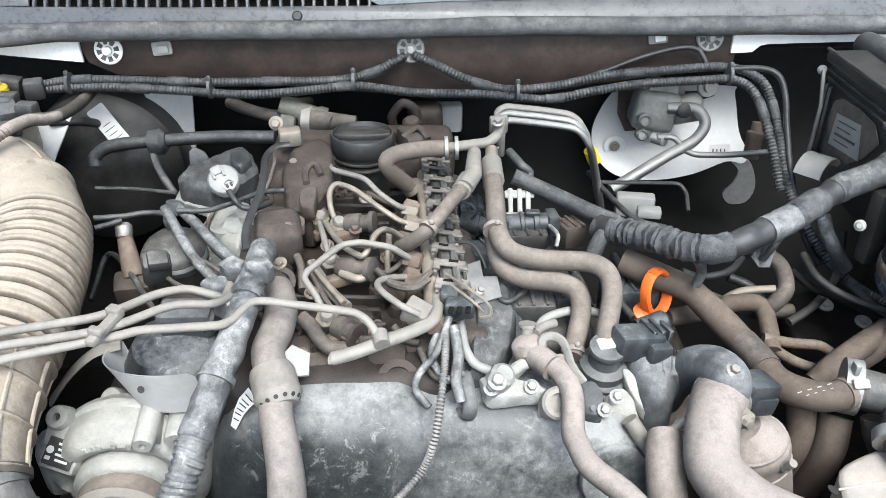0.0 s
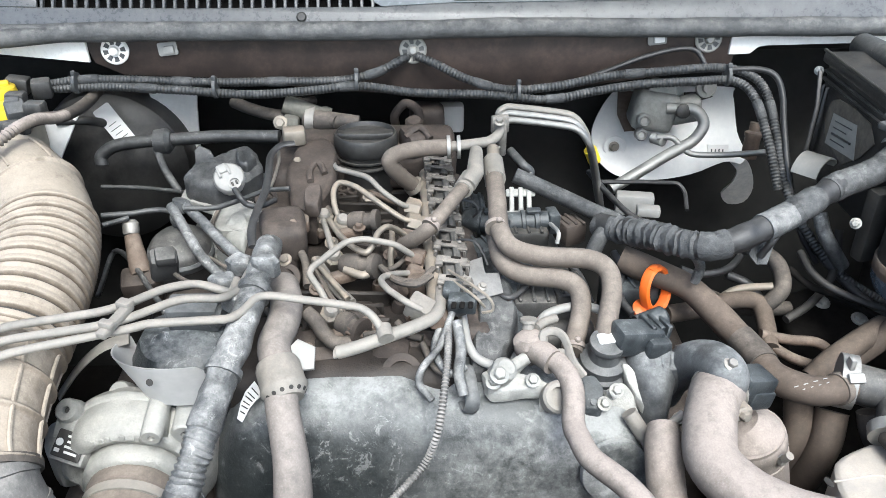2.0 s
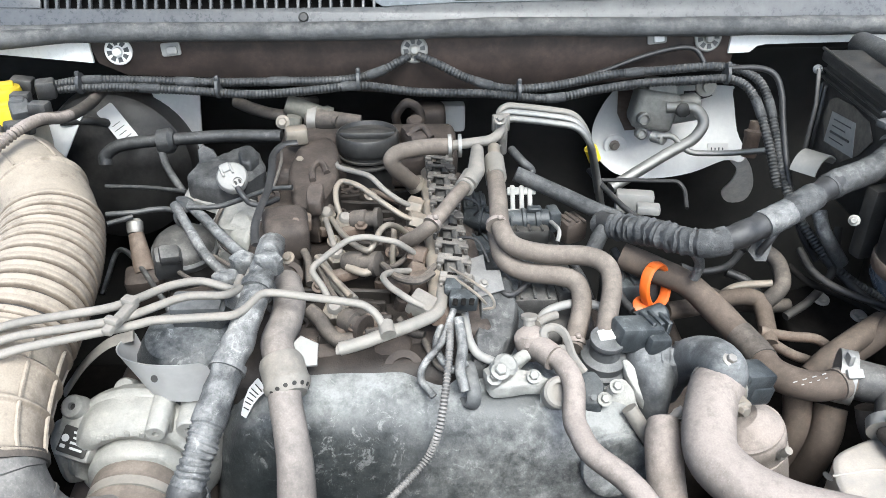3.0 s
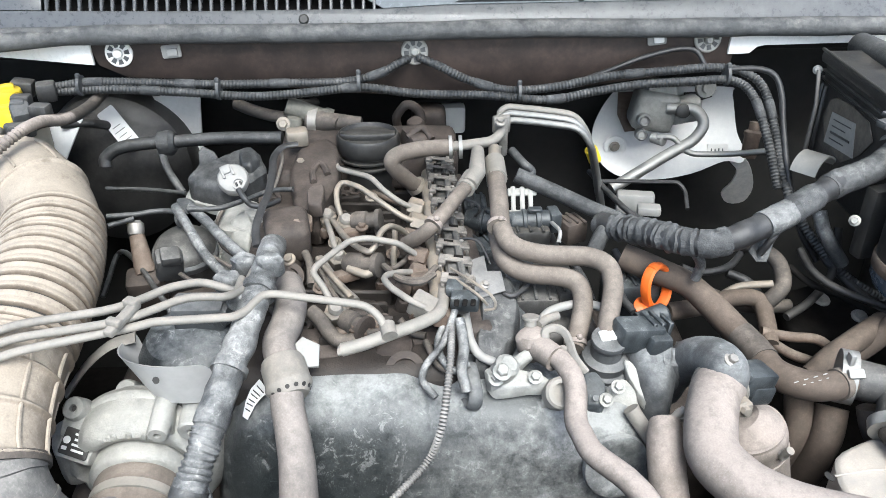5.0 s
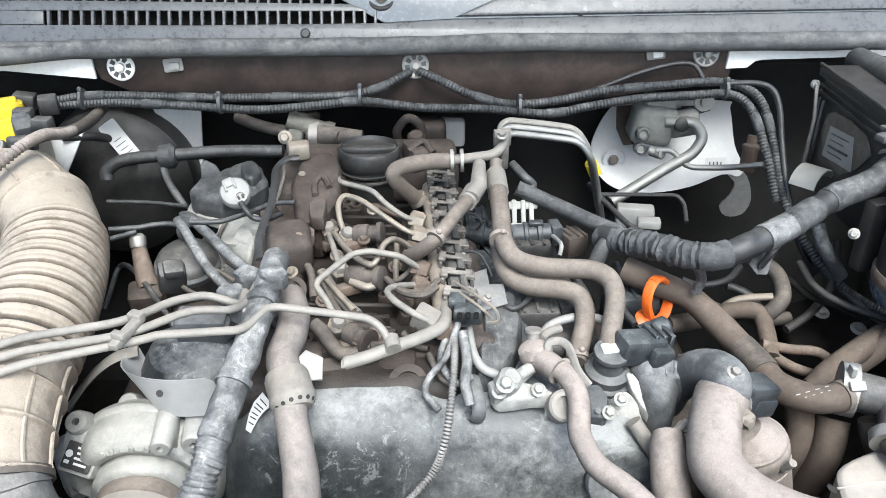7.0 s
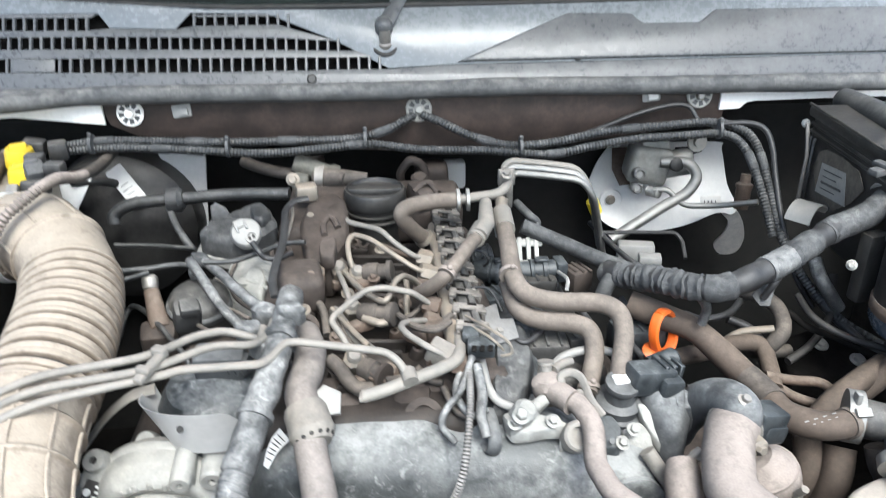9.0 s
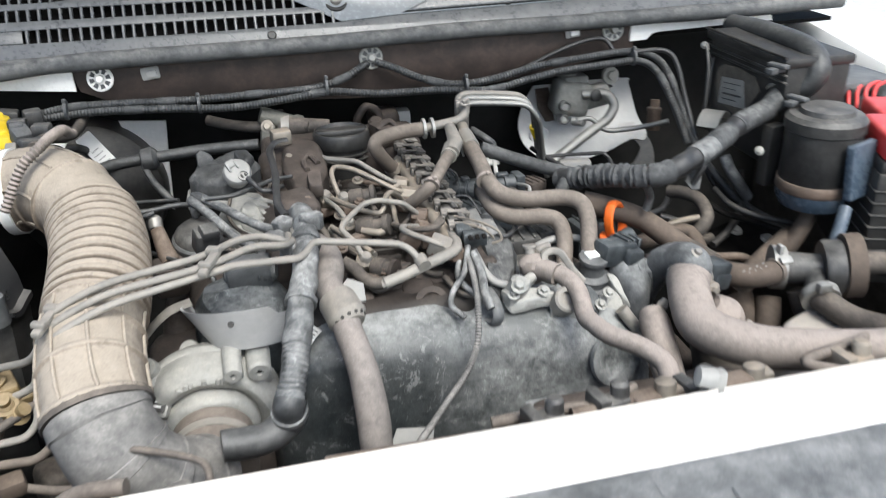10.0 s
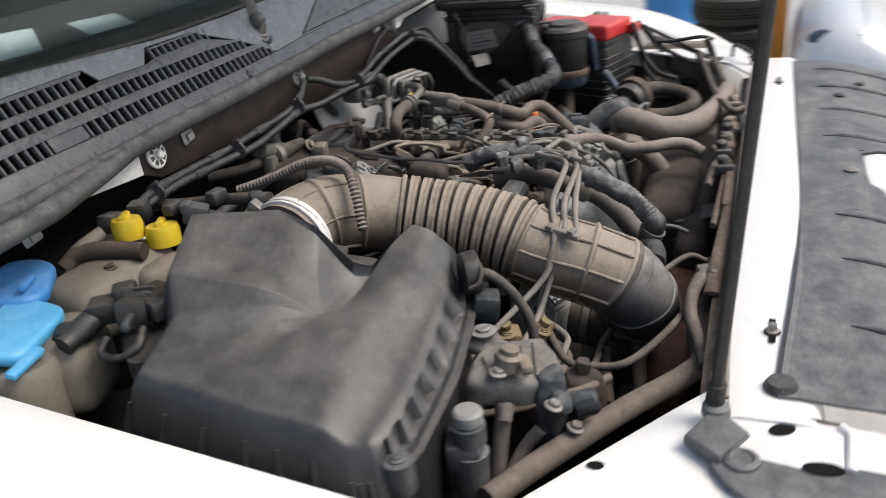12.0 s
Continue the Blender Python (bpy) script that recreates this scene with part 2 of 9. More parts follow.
BOOT_GREY = material("grey_dusty_boot", (0.07, 0.07, 0.07), 0.6, dust=0.95, dust_colour=(0.37, 0.35, 0.325), grain=0.3, bump=0.15, mottle=0.4, scuff=0.3)
HOSE_GREY = material("grey_brown_hose", (0.11, 0.10, 0.092), 0.75, dust=1.0, dust_colour=(0.36, 0.315, 0.285), grain=0.25, bump=0.08, mottle=0.2)
# paler cowl colour carries the sky's reflection on the upper panel
COWL_PALE = material("sky_sheen_cowl_plastic", (0.27, 0.295, 0.31), 0.18, dust=0.2, dust_colour=(0.42, 0.42, 0.41), grain=0.15, bump=0.05, vary=0.0)
INNER = material("dusty_inner_wing", (0.11, 0.093, 0.078), 0.7, dust=0.6, dust_colour=(0.30, 0.25, 0.20), grain=0.5, bump=0.15, patchy=0.4)
# near-black colour holding the deep shade behind the engine
FIREWALL_BLACK = material("near_black_firewall", (0.013, 0.013, 0.012), 0.8, dust=0.15, dust_colour=(0.16, 0.14, 0.12), grain=0.6, bump=0.1)
CAST_PALE = material("crumpled_dull_sheet", (0.29, 0.285, 0.28), 0.5, 0.3, dust=0.5, dust_colour=(0.33, 0.315, 0.295), grain=0.4, bump=0.4, scuff=0.3)
CAST_DULL = material("dull_grey_green_casting", (0.20, 0.195, 0.165), 0.6, 0.2, dust=0.6, dust_colour=(0.27, 0.25, 0.205), grain=0.5, bump=0.3)
DUCT = material("dusty_brown_duct", (0.060, 0.055, 0.050), 0.55, dust=0.75, dust_colour=(0.36, 0.325, 0.285), grain=0.4, bump=0.2, scuff=0.25)
# darker copy of the engine iron, painting the shade between the pipes
HEAD_SHADE = material("shaded_head_casting", (0.022, 0.018, 0.015), 0.55, 0.1, dust=0.4, dust_colour=(0.105, 0.080, 0.064), grain=0.5, bump=0.35)
ELBOW = material("dusty_grey_duct", (0.055, 0.058, 0.062), 0.45, dust=0.62, dust_colour=(0.35, 0.355, 0.35), grain=0.4, bump=0.2, patchy=0.3, scuff=0.35)
GLASS = glass("windscreen_glass", (0.55, 0.66, 0.68))


# ---------------------------------------------------------------- shapes
def catmull(pts, n=10):
    """A smooth line through the points."""
    p = [Vector(q) for q in pts]
    if len(p) < 3:
        return [p[0].lerp(p[-1], i / n) for i in range(n + 1)]
    p = [p[0] * 2 - p[1]] + p + [p[-1] * 2 - p[-2]]
    out = []
    for i in range(1, len(p) - 2):
        a, b, c, d = p[i - 1 : i + 3]
        for k in range(n):
            t = k / n
            out.append(0.5 * (2 * b + (c - a) * t + (2 * a - 5 * b + 4 * c - d) * t * t + (3 * b - a - 3 * c + d) * t ** 3))
    return out + [p[-2]]


def bent(pts, r, n=5):
    """A line of straight runs with bends of radius about r, as in a bent metal pipe."""
    p = [Vector(q) for q in pts]
    out = [p[0]]
    for a, b, c in zip(p, p[1:], p[2:]):
        d = min(r, (a - b).length * 0.45, (c - b).length * 0.45)
        u, v = b + (a - b).normalized() * d, b + (c - b).normalized() * d
        out += [u.lerp(b, k / n).lerp(b.lerp(v, k / n), k / n) for k in range(n + 1)]
    return out + [p[-1]]


def evenly(path, step):
    """The same line, in even steps."""
    s = [0.0]
    for a, b in zip(path, path[1:]):
        s.append(s[-1] + (b - a).length)
    total, out, k = s[-1], [], 0
    count = max(2, int(total / step))
    for i in range(count + 1):
        d = total * i / count
        while k < len(s) - 2 and s[k + 1] < d:
            k += 1
        span = s[k + 1] - s[k]
        out.append(path[k].lerp(path[k + 1], (d - s[k]) / span if span > 1e-9 else 0))
    return out


def sweep(path, radius, seg=12, flat=1.0):
    """A tube along a line. radius: a number, or a function of the metres along it and of its share of the whole length."""
    p = [Vector(q) for q in path]
    tang = [(p[min(i + 1, len(p) - 1)] - p[max(i - 1, 0)]).normalized() for i in range(len(p))]
    total = sum((b - a).length for a, b in zip(p, p[1:]))
    side = tang[0].orthogonal().normalized() if abs(tang[0].z) > 0.95 else tang[0].cross(Vector((0, 0, 1))).normalized()
    verts, faces, s = [], [], 0.0
    for i, c in enumerate(p):
        if i:
            s += (c - p[i - 1]).length
        side = (side - tang[i] * side.dot(tang[i])).normalized()
        other = tang[i].cross(side)
        r = radius(s, s / total) if callable(radius) else radius
        for k in range(seg):
            a = 2 * math.pi * k / seg
            verts.append(tuple(c + side * (r * math.cos(a)) + other * (r * flat * math.sin(a))))
    for i in range(len(p) - 1):
        for k in range(seg):
            a, b = i * seg + k, i * seg + (k + 1) % seg
            faces.append((a, b, b + seg, a + seg))
    faces.append(tuple(range(seg))[::-1])
    faces.append(tuple((len(p) - 1) * seg + k for k in range(seg)))
    return verts, faces


def hose(pts, r, seg=14, n=8):
    return sweep(catmull(pts, n), r * 0.77, seg)


def pipe(pts, r, bend=0.02, seg=12):
    return sweep(bent(pts, bend), r * 0.68, seg)


def ribbed(pts, r, pitch, depth, seg=12, n=12, shape=1.0):
    """A corrugated tube."""
    path = evenly(catmull(pts, n), pitch / 4)
    return sweep(path, lambda s, u: r * 0.74 - depth * (0.5 + 0.5 * math.cos(2 * math.pi * s / pitch)) ** shape, seg)


def axes(p, way, spin=0.0):
    """The pose at p whose z axis goes along way."""
    q = Vector(way).to_track_quat("Z", "Y").to_matrix().to_4x4()
    return Matrix.Translation(p) @ q @ Matrix.Rotation(radians(spin), 4, "Z")


def moved(geom, m):
    return [tuple(m @ Vector(v)) for v in geom[0]], geom[1]


def joined(*geoms):
    verts, faces = [], []
    for v, f in geoms:
        k = len(verts)
        verts += v
        faces += [tuple(i + k for i in face) for face in f]
    return verts, faces


def lathe(profile, p=(0, 0, 0), way=(0, 0, 1), seg=20, spin=0.0):
    """A turned shape: profile is (radius, height) from its foot to its top."""
    verts, faces = [], []
    for r, h in profile:
        verts += [(r * math.cos(2 * math.pi * k / seg), r * math.sin(2 * math.pi * k / seg), h) for k in range(seg)]
    for i in range(len(profile) - 1):
        for k in range(seg):
            a, b = i * seg + k, i * seg + (k + 1) % seg
            faces.append((a, b, b + seg, a + seg))
    faces.append(tuple(range(seg))[::-1])
    faces.append(tuple((len(profile) - 1) * seg + k for k in range(seg)))
    return moved((verts, faces), axes(p, way, spin))


def from_bm(bm):
    bm.verts.index_update()
    g = [tuple(v.co) for v in bm.verts], [tuple(v.index for v in f.verts) for f in bm.faces]
    bm.free()
    return g


def block(size, at=(0, 0, 0), turn=(0, 0, 0), bevel=0.004, seg=2, taper=1.0):
    """A box with rounded edges; taper narrows its top."""
    bm = bmesh.new()
    bmesh.ops.create_cube(bm, size=1.0)
    for v in bm.verts:
        k = taper if v.co.z > 0 else 1.0
        v.co = Vector((v.co.x * size[0] * k, v.co.y * size[1] * k, v.co.z * size[2]))
    if bevel:
        bmesh.ops.bevel(bm, geom=bm.edges[:], offset=min(bevel, min(size) * 0.45), segments=seg, affect="EDGES", profile=0.5)
    return moved(from_bm(bm), pose(*at, *turn))


def slab(outline, thick, m=None, bevel=0.002, seg=2, holes=()):
    """A plate cut to an outline in its own xy plane, from z = 0 to thick."""
    bm = bmesh.new()
    f = bm.faces.new([bm.verts.new((x, y, 0)) for x, y in outline])
    if f.normal.z < 0:
        f.normal_flip()
    bm.normal_update()
    up = bmesh.ops.extrude_face_region(bm, geom=[f])
    bmesh.ops.translate(bm, verts=[v for v in up["geom"] if isinstance(v, bmesh.types.BMVert)], vec=(0, 0, thick))
    bmesh.ops.recalc_face_normals(bm, faces=bm.faces)
    if bevel:
        rim = [e for e in bm.edges if abs(e.verts[0].co.z - e.verts[1].co.z) < 1e-6]
        bmesh.ops.bevel(bm, geom=rim, offset=bevel, segments=seg, affect="EDGES", profile=0.5)
    return moved(from_bm(bm), m or Matrix())


def ring(n, rx, ry=None, cx=0.0, cy=0.0):
    return [(cx + rx * math.cos(2 * math.pi * k / n), cy + (ry or rx) * math.sin(2 * math.pi * k / n)) for k in range(n)]


def rounded(w, h, r, n=4):
    """A rounded rectangle."""
    out = []
    for cx, cy, a in ((w / 2 - r, h / 2 - r, 0), (-w / 2 + r, h / 2 - r, 90), (-w / 2 + r, -h / 2 + r, 180), (w / 2 - r, -h / 2 + r, 270)):
        out += [(cx + r * math.cos(radians(a + 90 * k / n)), cy + r * math.sin(radians(a + 90 * k / n))) for k in range(n + 1)]
    return out


def loft(sections):
    """Closed rings of equal count, skinned and capped."""
    verts, faces, n = [], [], len(sections[0])
    for s in sections:
        verts += [tuple(v) for v in s]
    for i in range(len(sections) - 1):
        for k in range(n):
            a, b = i * n + k, i * n + (k + 1) % n
            faces.append((a, b, b + n, a + n))
    faces.append(tuple(range(n))[::-1])
    faces.append(tuple((len(sections) - 1) * n + k for k in range(n)))
    return verts, faces


def cast(outline, depth, inset=0.86, lift=0.004, flare=1.0):
    """A cast body: a flat top with a chamfered rim, sides going down by depth."""
    n = 4
    pts = []
    for a, b in zip(outline, list(outline[1:]) + [outline[0]]):
        pts += [Vector(a).lerp(Vector(b), k / n) for k in range(n)]
    c = sum(pts, Vector()) / len(pts)
    soft = [(pts[i - 1] + pts[i] * 2 + pts[(i + 1) % len(pts)]) / 4 for i in range(len(pts))]
    rows = [[c + (p - c) * k + Vector((0, 0, z)) for p in soft] for k, z in ((0.05, lift), (inset * 0.6, lift), (inset, lift), ((1 + inset) / 2, lift * 0.75), (1.0, 0.0))]
    rows += [[c + (p - c) * flare + Vector((0, 0, -depth * u)) for p in soft] for u in (0.5, 0.9)]
    rows.append([c + (p - c) * flare * 0.94 + Vector((0, 0, -depth)) for p in soft])
    return loft(rows)


def rough_up(geom, amount, size):
    """Uneven surface, by noise along the outward way from the middle."""
    out = []
    for v in geom[0]:
        q = Vector(v)
        d = noise.noise_vector(q / size)
        out.append(tuple(q + d * amount))
    return out, geom[1]


def mesh_of(name, geom, mat, sharp=38):
    me = bpy.data.meshes.new(name)
    me.from_pydata(geom[0], [], geom[1])
    bm = bmesh.new()
    bm.from_mesh(me)
    bmesh.ops.recalc_face_normals(bm, faces=bm.faces)
    bm.to_mesh(me)
    bm.free()
    me.polygons.foreach_set("use_smooth", [True] * len(me.polygons))
    me.set_sharp_from_angle(angle=radians(sharp))
    me.materials.append(mat)
    return me


def thing(name, label, category, group="", kind="", at=(0, 0, 0)):
    ob = new(name)
    ob.empty_display_size = 0.02
    ob.location = at
    return tagged(ob, label, category, group, kind)


def part(name, geom, mat, parent, label="", sharp=38):
    ob = new(name, mesh_of(name, geom, mat, sharp))
    ob.parent = parent
    ob.matrix_parent_inverse = Matrix.Translation(-parent.location) if parent.parent is None else Matrix()
    if label:
        ob["label"] = label
    return ob


def solo(name, geom, mat, label, category, group="", kind="", sharp=38):
    """A thing that is one mesh."""
    return tagged(new(name, mesh_of(name, geom, mat, sharp)), label, category, group, kind)


def bolt(p, way, r=0.006, h=0.006, flange=1.5):
    """A hexagon bolt head on its flange."""
    m = axes(p, way)
    return joined(moved(lathe([(r * flange, 0), (r * flange, 0.0015), (r * 1.1, 0.0025)], seg=16), m),
                  moved(lathe([(r, 0.001), (r, h - 0.001), (r * 0.82, h)], seg=6), m))


def band(path_point, way, r, width=0.012, thick=0.0015):
    """A clamp band round a hose."""
    m = axes(path_point, way)
    g = lathe([(r, -width / 2), (r + thick, -width / 2), (r + thick, width / 2), (r, width / 2)], seg=24)
    return moved(g, m)



# ---------------------------------------------------------------- the setting
def upright(points, y, thick, bevel=0.001):
    """A plate that stands across the car at y, its outline given by (x, z), thick towards the front."""
    return slab([(p[0], p[-1]) for p in points], thick, pose(0, y, 0, 90, 0, 0), bevel)


def lengthways(points, x, thick, bevel=0.001):
    """A plate that stands along the car at x, its outline given by (y, z), thick to the right."""
    return slab(points, thick, pose(x, 0, 0, 90, 0, 90), bevel)


solo("ground", slab([(-300, -300), (300, -300), (300, 300), (-300, 300)], 0.05, pose(0, 0, -0.05), 0), CONCRETE, "worn pale grey concrete yard floor", "ground", kind="structure")

# panels added to close the bay, near-black to hold its shade in colour
solo("wall_firewall", upright([(-0.84, 0.35), (0.84, 0.35), (0.84, 1.13), (-0.84, 1.13)], 1.30, 0.01, 0), FIREWALL_BLACK, "near-black firewall with the bay's deep shade in its colour", "firewall", kind="structure")
solo("floor_undertray", slab([(-0.84, 0.2), (0.84, 0.2), (0.84, 1.3), (-0.84, 1.3)], 0.01, pose(0, 0, 0.42), 0), DARK, "near-black undertray closing the bay, shade put into its colour", "undertray", kind="structure")
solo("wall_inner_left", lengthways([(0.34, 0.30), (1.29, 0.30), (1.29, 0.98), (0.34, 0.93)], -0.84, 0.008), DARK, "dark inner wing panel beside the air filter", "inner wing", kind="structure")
solo("wall_inner_right", lengthways([(0.34, 0.30), (1.29, 0.30), (1.29, 1.05), (0.70, 1.0), (0.34, 0.93)], 0.832, 0.008), INNER, "brown dusty inner wing panel beside the battery", "inner wing", kind="structure")
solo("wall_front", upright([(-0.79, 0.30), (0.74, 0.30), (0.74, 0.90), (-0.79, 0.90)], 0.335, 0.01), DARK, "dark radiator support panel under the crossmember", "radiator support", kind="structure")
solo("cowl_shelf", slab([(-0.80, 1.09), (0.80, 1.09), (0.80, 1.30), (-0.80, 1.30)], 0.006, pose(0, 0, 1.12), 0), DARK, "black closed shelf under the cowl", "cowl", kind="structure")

# brown cowl wall with its white body flanges
solo("wall_cowl", upright([(-0.447, 1.150), (-0.435, 1.112), (-0.40, 1.095), (-0.25, 1.088), (-0.14, 1.070), (0.0, 1.062), (0.2, 1.068), (0.33, 1.085), (0.425, 1.10), (0.432, 1.150)], 1.088, 0.004), BROWN,
     "brown dusty sheet steel wall below the cowl", "cowl wall", kind="structure")
solo("flange_left", upright([(-0.721, 1.07, 1.135), (-0.727, 1.07, 1.118), (-0.56, 1.07, 1.127), (-0.44, 1.07, 1.114), (-0.441, 1.07, 1.15), (-0.555, 1.07, 1.145)], 1.085, 0.006), WHITE,
     "clean white painted body flange under the cowl", "body flange", kind="structure")
solo("flange_right", upright([(0.419, 1.07, 1.151), (0.418, 1.07, 1.116), (0.447, 1.07, 1.117), (0.457, 1.07, 1.126), (0.468, 1.07, 1.128), (0.585, 1.07, 1.13), (0.677, 1.07, 1.131), (0.67, 1.07, 1.154)], 1.085, 0.006), WHITE,
     "clean white painted body flange under the cowl", "body flange", kind="structure")

# cowl cover: a steep plastic panel with an air grille
COWL_PLANE = Matrix(((1, 0, 0, 0), (0, 0.5, -0.866, 1.085), (0, 0.866, 0.5, 1.165), (0, 0, 0, 1)))
cowl = thing("cowl_cover", "weathered grey plastic cowl cover with slotted air grille", "cowl cover", kind="structure")
part("front_lip", slab([(-0.80, -0.012), (0.80, -0.012), (0.80, 0.026), (0.04, 0.021), (-0.05, 0.017), (-0.30, 0.017), (-0.50, 0.020), (-0.80, 0.026)], 0.006, COWL_PLANE, 0.002), COWL, cowl)
# upper panel: sky sheen painted in by the paler material
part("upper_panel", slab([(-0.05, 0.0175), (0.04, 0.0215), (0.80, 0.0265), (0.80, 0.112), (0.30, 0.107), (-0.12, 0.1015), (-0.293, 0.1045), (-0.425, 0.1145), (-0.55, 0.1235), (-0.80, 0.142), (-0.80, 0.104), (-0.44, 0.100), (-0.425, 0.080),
                          (-0.337, 0.077), (-0.317, 0.099), (-0.213, 0.096), (-0.121, 0.057)], 0.004, COWL_PLANE, 0.0015), COWL_PALE, cowl, "upper panel, its sky sheen put in as a paler colour")
part("raised_panel", slab([(0.045, 0.024), (0.80, 0.028), (0.80, 0.093), (0.41, 0.092), (0.387, 0.074), (0.305, 0.074), (0.29, 0.088), (0.20, 0.090)], 0.010, COWL_PLANE, 0.004), COWL, cowl)
# near-black sheet puts the shade behind the slots into colour
part("grille_tray", slab([(-0.80, 0.010), (-0.04, 0.010), (-0.04, 0.102), (-0.80, 0.115)], 0.003, COWL_PLANE @ pose(0, 0, -0.022), 0), DARK, cowl, "black sheet giving the slots their shade")
for outline in ([(-0.80, 0.041), (-0.50, 0.039), (-0.30, 0.036), (-0.07, 0.033), (-0.095, 0.043), (-0.30, 0.048), (-0.50, 0.052), (-0.80, 0.055)],
                [(-0.80, 0.071), (-0.45, 0.068), (-0.20, 0.062), (-0.117, 0.056), (-0.20, 0.081), (-0.312, 0.081), (-0.337, 0.0765), (-0.425, 0.0795), (-0.455, 0.077), (-0.80, 0.081)],
                [(-0.80, 0.098), (-0.45, 0.094), (-0.44, 0.0995), (-0.80, 0.1035)],
                [(-0.317, 0.096), (-0.305, 0.093), (-0.20, 0.0925), (-0.213, 0.0955)],
                [(-0.80, 0.0265), (-0.66, 0.0235), (-0.66, 0.0405), (-0.80, 0.0405)], [(-0.555, 0.0215), (-0.497, 0.0205), (-0.497, 0.0385), (-0.555, 0.0395)]):
    part("grille_bar", slab(outline, 0.005, COWL_PLANE, 0.001), COWL, cowl)
slat = mesh_of("grille_slat", block((0.0045, 0.022, 0.007), bevel=0.0012, seg=1), COWL)
for u0, u1, v0, v1 in ((-0.491, -0.062, 0.0285, 0.0245), (-0.655, -0.56, 0.031, 0.030), (-0.60, -0.118, 0.0615, 0.0500), (-0.66, -0.455, 0.0885, 0.0860), (-0.312, -0.185, 0.0875, 0.0850)):
    count = round((u1 - u0) / 0.0141)
    for i in range(count + 1):
        ob = new("grille_slat", slat)
        ob.parent = cowl
        ob.matrix_basis = COWL_PLANE @ pose(u0 + (u1 - u0) * i / count, v0 + (v1 - v0) * i / count, 0.0015)
for u, v in ((0.213, 0.030), (-0.155, 0.004)):
    part("trim_clip", moved(lathe([(0.007, 0), (0.007, 0.002), (0.005, 0.004)], seg=14), COWL_PLANE @ pose(u, v, 0.004)), BLACK, cowl)

seal = solo("hood_seal", sweep([(x, 1.071 + 0.004 * noise.noise((x * 3, 1, 0)), 1.1565 + 0.003 * noise.noise((x * 4, 5, 0))) for x in np.linspace(-0.80, 0.80, 90)], lambda s, u: 0.0125 + 0.0012 * noise.noise((s * 14, 0, 3)), 14),
            SEAL, "long dusty grey rubber seal along the cowl edge", "rubber seal", kind="structure")
part("lower_lip", sweep([(x, 1.070 - 0.22 * min(0.20, max(0.0, -x - 0.45)), 1.1555) for x in np.linspace(-0.80, -0.40, 30)], lambda s, u: 0.0125 - 0.004 * max(0.0, u - 0.6) / 0.4 + 0.001 * noise.noise((s * 14, 2, 3)), 14), SEAL, seal, "drooping lower lip of the seal")
solo("seal_flange", upright([(-0.80, 1.150), (0.80, 1.150), (0.80, 1.166), (-0.80, 1.166)], 1.087, 0.012), BLACK_DUSTY, "dark plastic flange that carries the seal", "seal flange", kind="structure")

# windscreen and dashboard
screen = thing("windscreen", "sloping tinted windscreen with a black rubber edge", "windscreen", kind="structure")
SCREEN = Matrix(((1, 0, 0, 0), (0, 0.80, -0.60, 1.136), (0, 0.60, 0.80, 1.2515), (0, 0, 0, 1)))


def screen_foot(x):
    """How far up the screen its lower edge lies at x."""
    return 0.002 + 0.075 * max(0.0, -x - 0.25) ** 1.1 + 0.010 * max(0.0, x)


pane = part("pane", slab([(x, screen_foot(x)) for x in np.linspace(-0.80, 0.80, 17)] + [(0.74, 0.70), (-0.74, 0.70)], 0.005, SCREEN, 0), GLASS, screen)
pane.visible_shadow = False
part("edge_rubber", sweep([tuple(SCREEN @ Vector((x, screen_foot(x) + 0.002, 0.005))) for x in np.linspace(-0.80, 0.80, 33)], 0.0042, 10), RUBBER_BLACK, screen)
part("dark_border", slab([(x, screen_foot(x) + 0.004) for x in np.linspace(-0.79, 0.79, 17)] + [(x, screen_foot(x) + 0.030) for x in np.linspace(0.79, -0.79, 17)], 0.0006, SCREEN @ pose(0, 0, -0.0012), 0), BLACK, screen, "black printed border of the glass")
dash = thing("dashboard", "dark dashboard behind the windscreen", "dashboard", kind="structure")
part("dash_top", slab([(-0.78, 1.18), (0.78, 1.18), (0.78, 1.75), (-0.78, 1.75)], 0.03, pose(0, 0, 1.215), 0.01), BLACK, dash)
part("cabin_back", upright([(-0.78, 1.2), (0.78, 1.2), (0.78, 1.9), (-0.78, 1.9)], 1.80, 0.02), BLACK, dash)
part("roof_lining", slab([(-0.8, 1.70), (0.8, 1.70), (0.8, 1.85), (-0.8, 1.85)], 0.02, pose(0, 0, 1.70), 0), BLACK, dash)
solo("paper_sheet", slab([(-0.355, 1.359), (-0.289, 1.343), (-0.11, 1.54), (-0.16, 1.58)], 0.0008, pose(0, 0, 1.2455), 0), LABEL, "white sheet of paper lying on the dashboard", "paper")
solo("paper_sheet", slab([(-0.19, 1.339), (-0.102, 1.321), (0.0, 1.45), (-0.08, 1.49)], 0.0008, pose(0, 0, 1.2455), 0), LABEL, "small white leaflet lying on the dashboard", "paper")

# ---------------------------------------------------------------- front crossmember, shroud and wings
front = thing("front_crossmember", "glossy white painted steel crossmember over the radiator", "crossmember", kind="structure")


def swept_section(section, xs, shift):
    """A sheet-metal profile of (y, z) points carried along x; shift gives its offset and lift at x."""
    return loft([[(x, y + shift(x)[0], z + shift(x)[1]) for y, z in section] for x in xs])


bow = lambda x: (-0.10 * max(0, abs(x) - 0.50) ** 1.6, -0.10 * max(0, abs(x) - 0.45) ** 1.5)
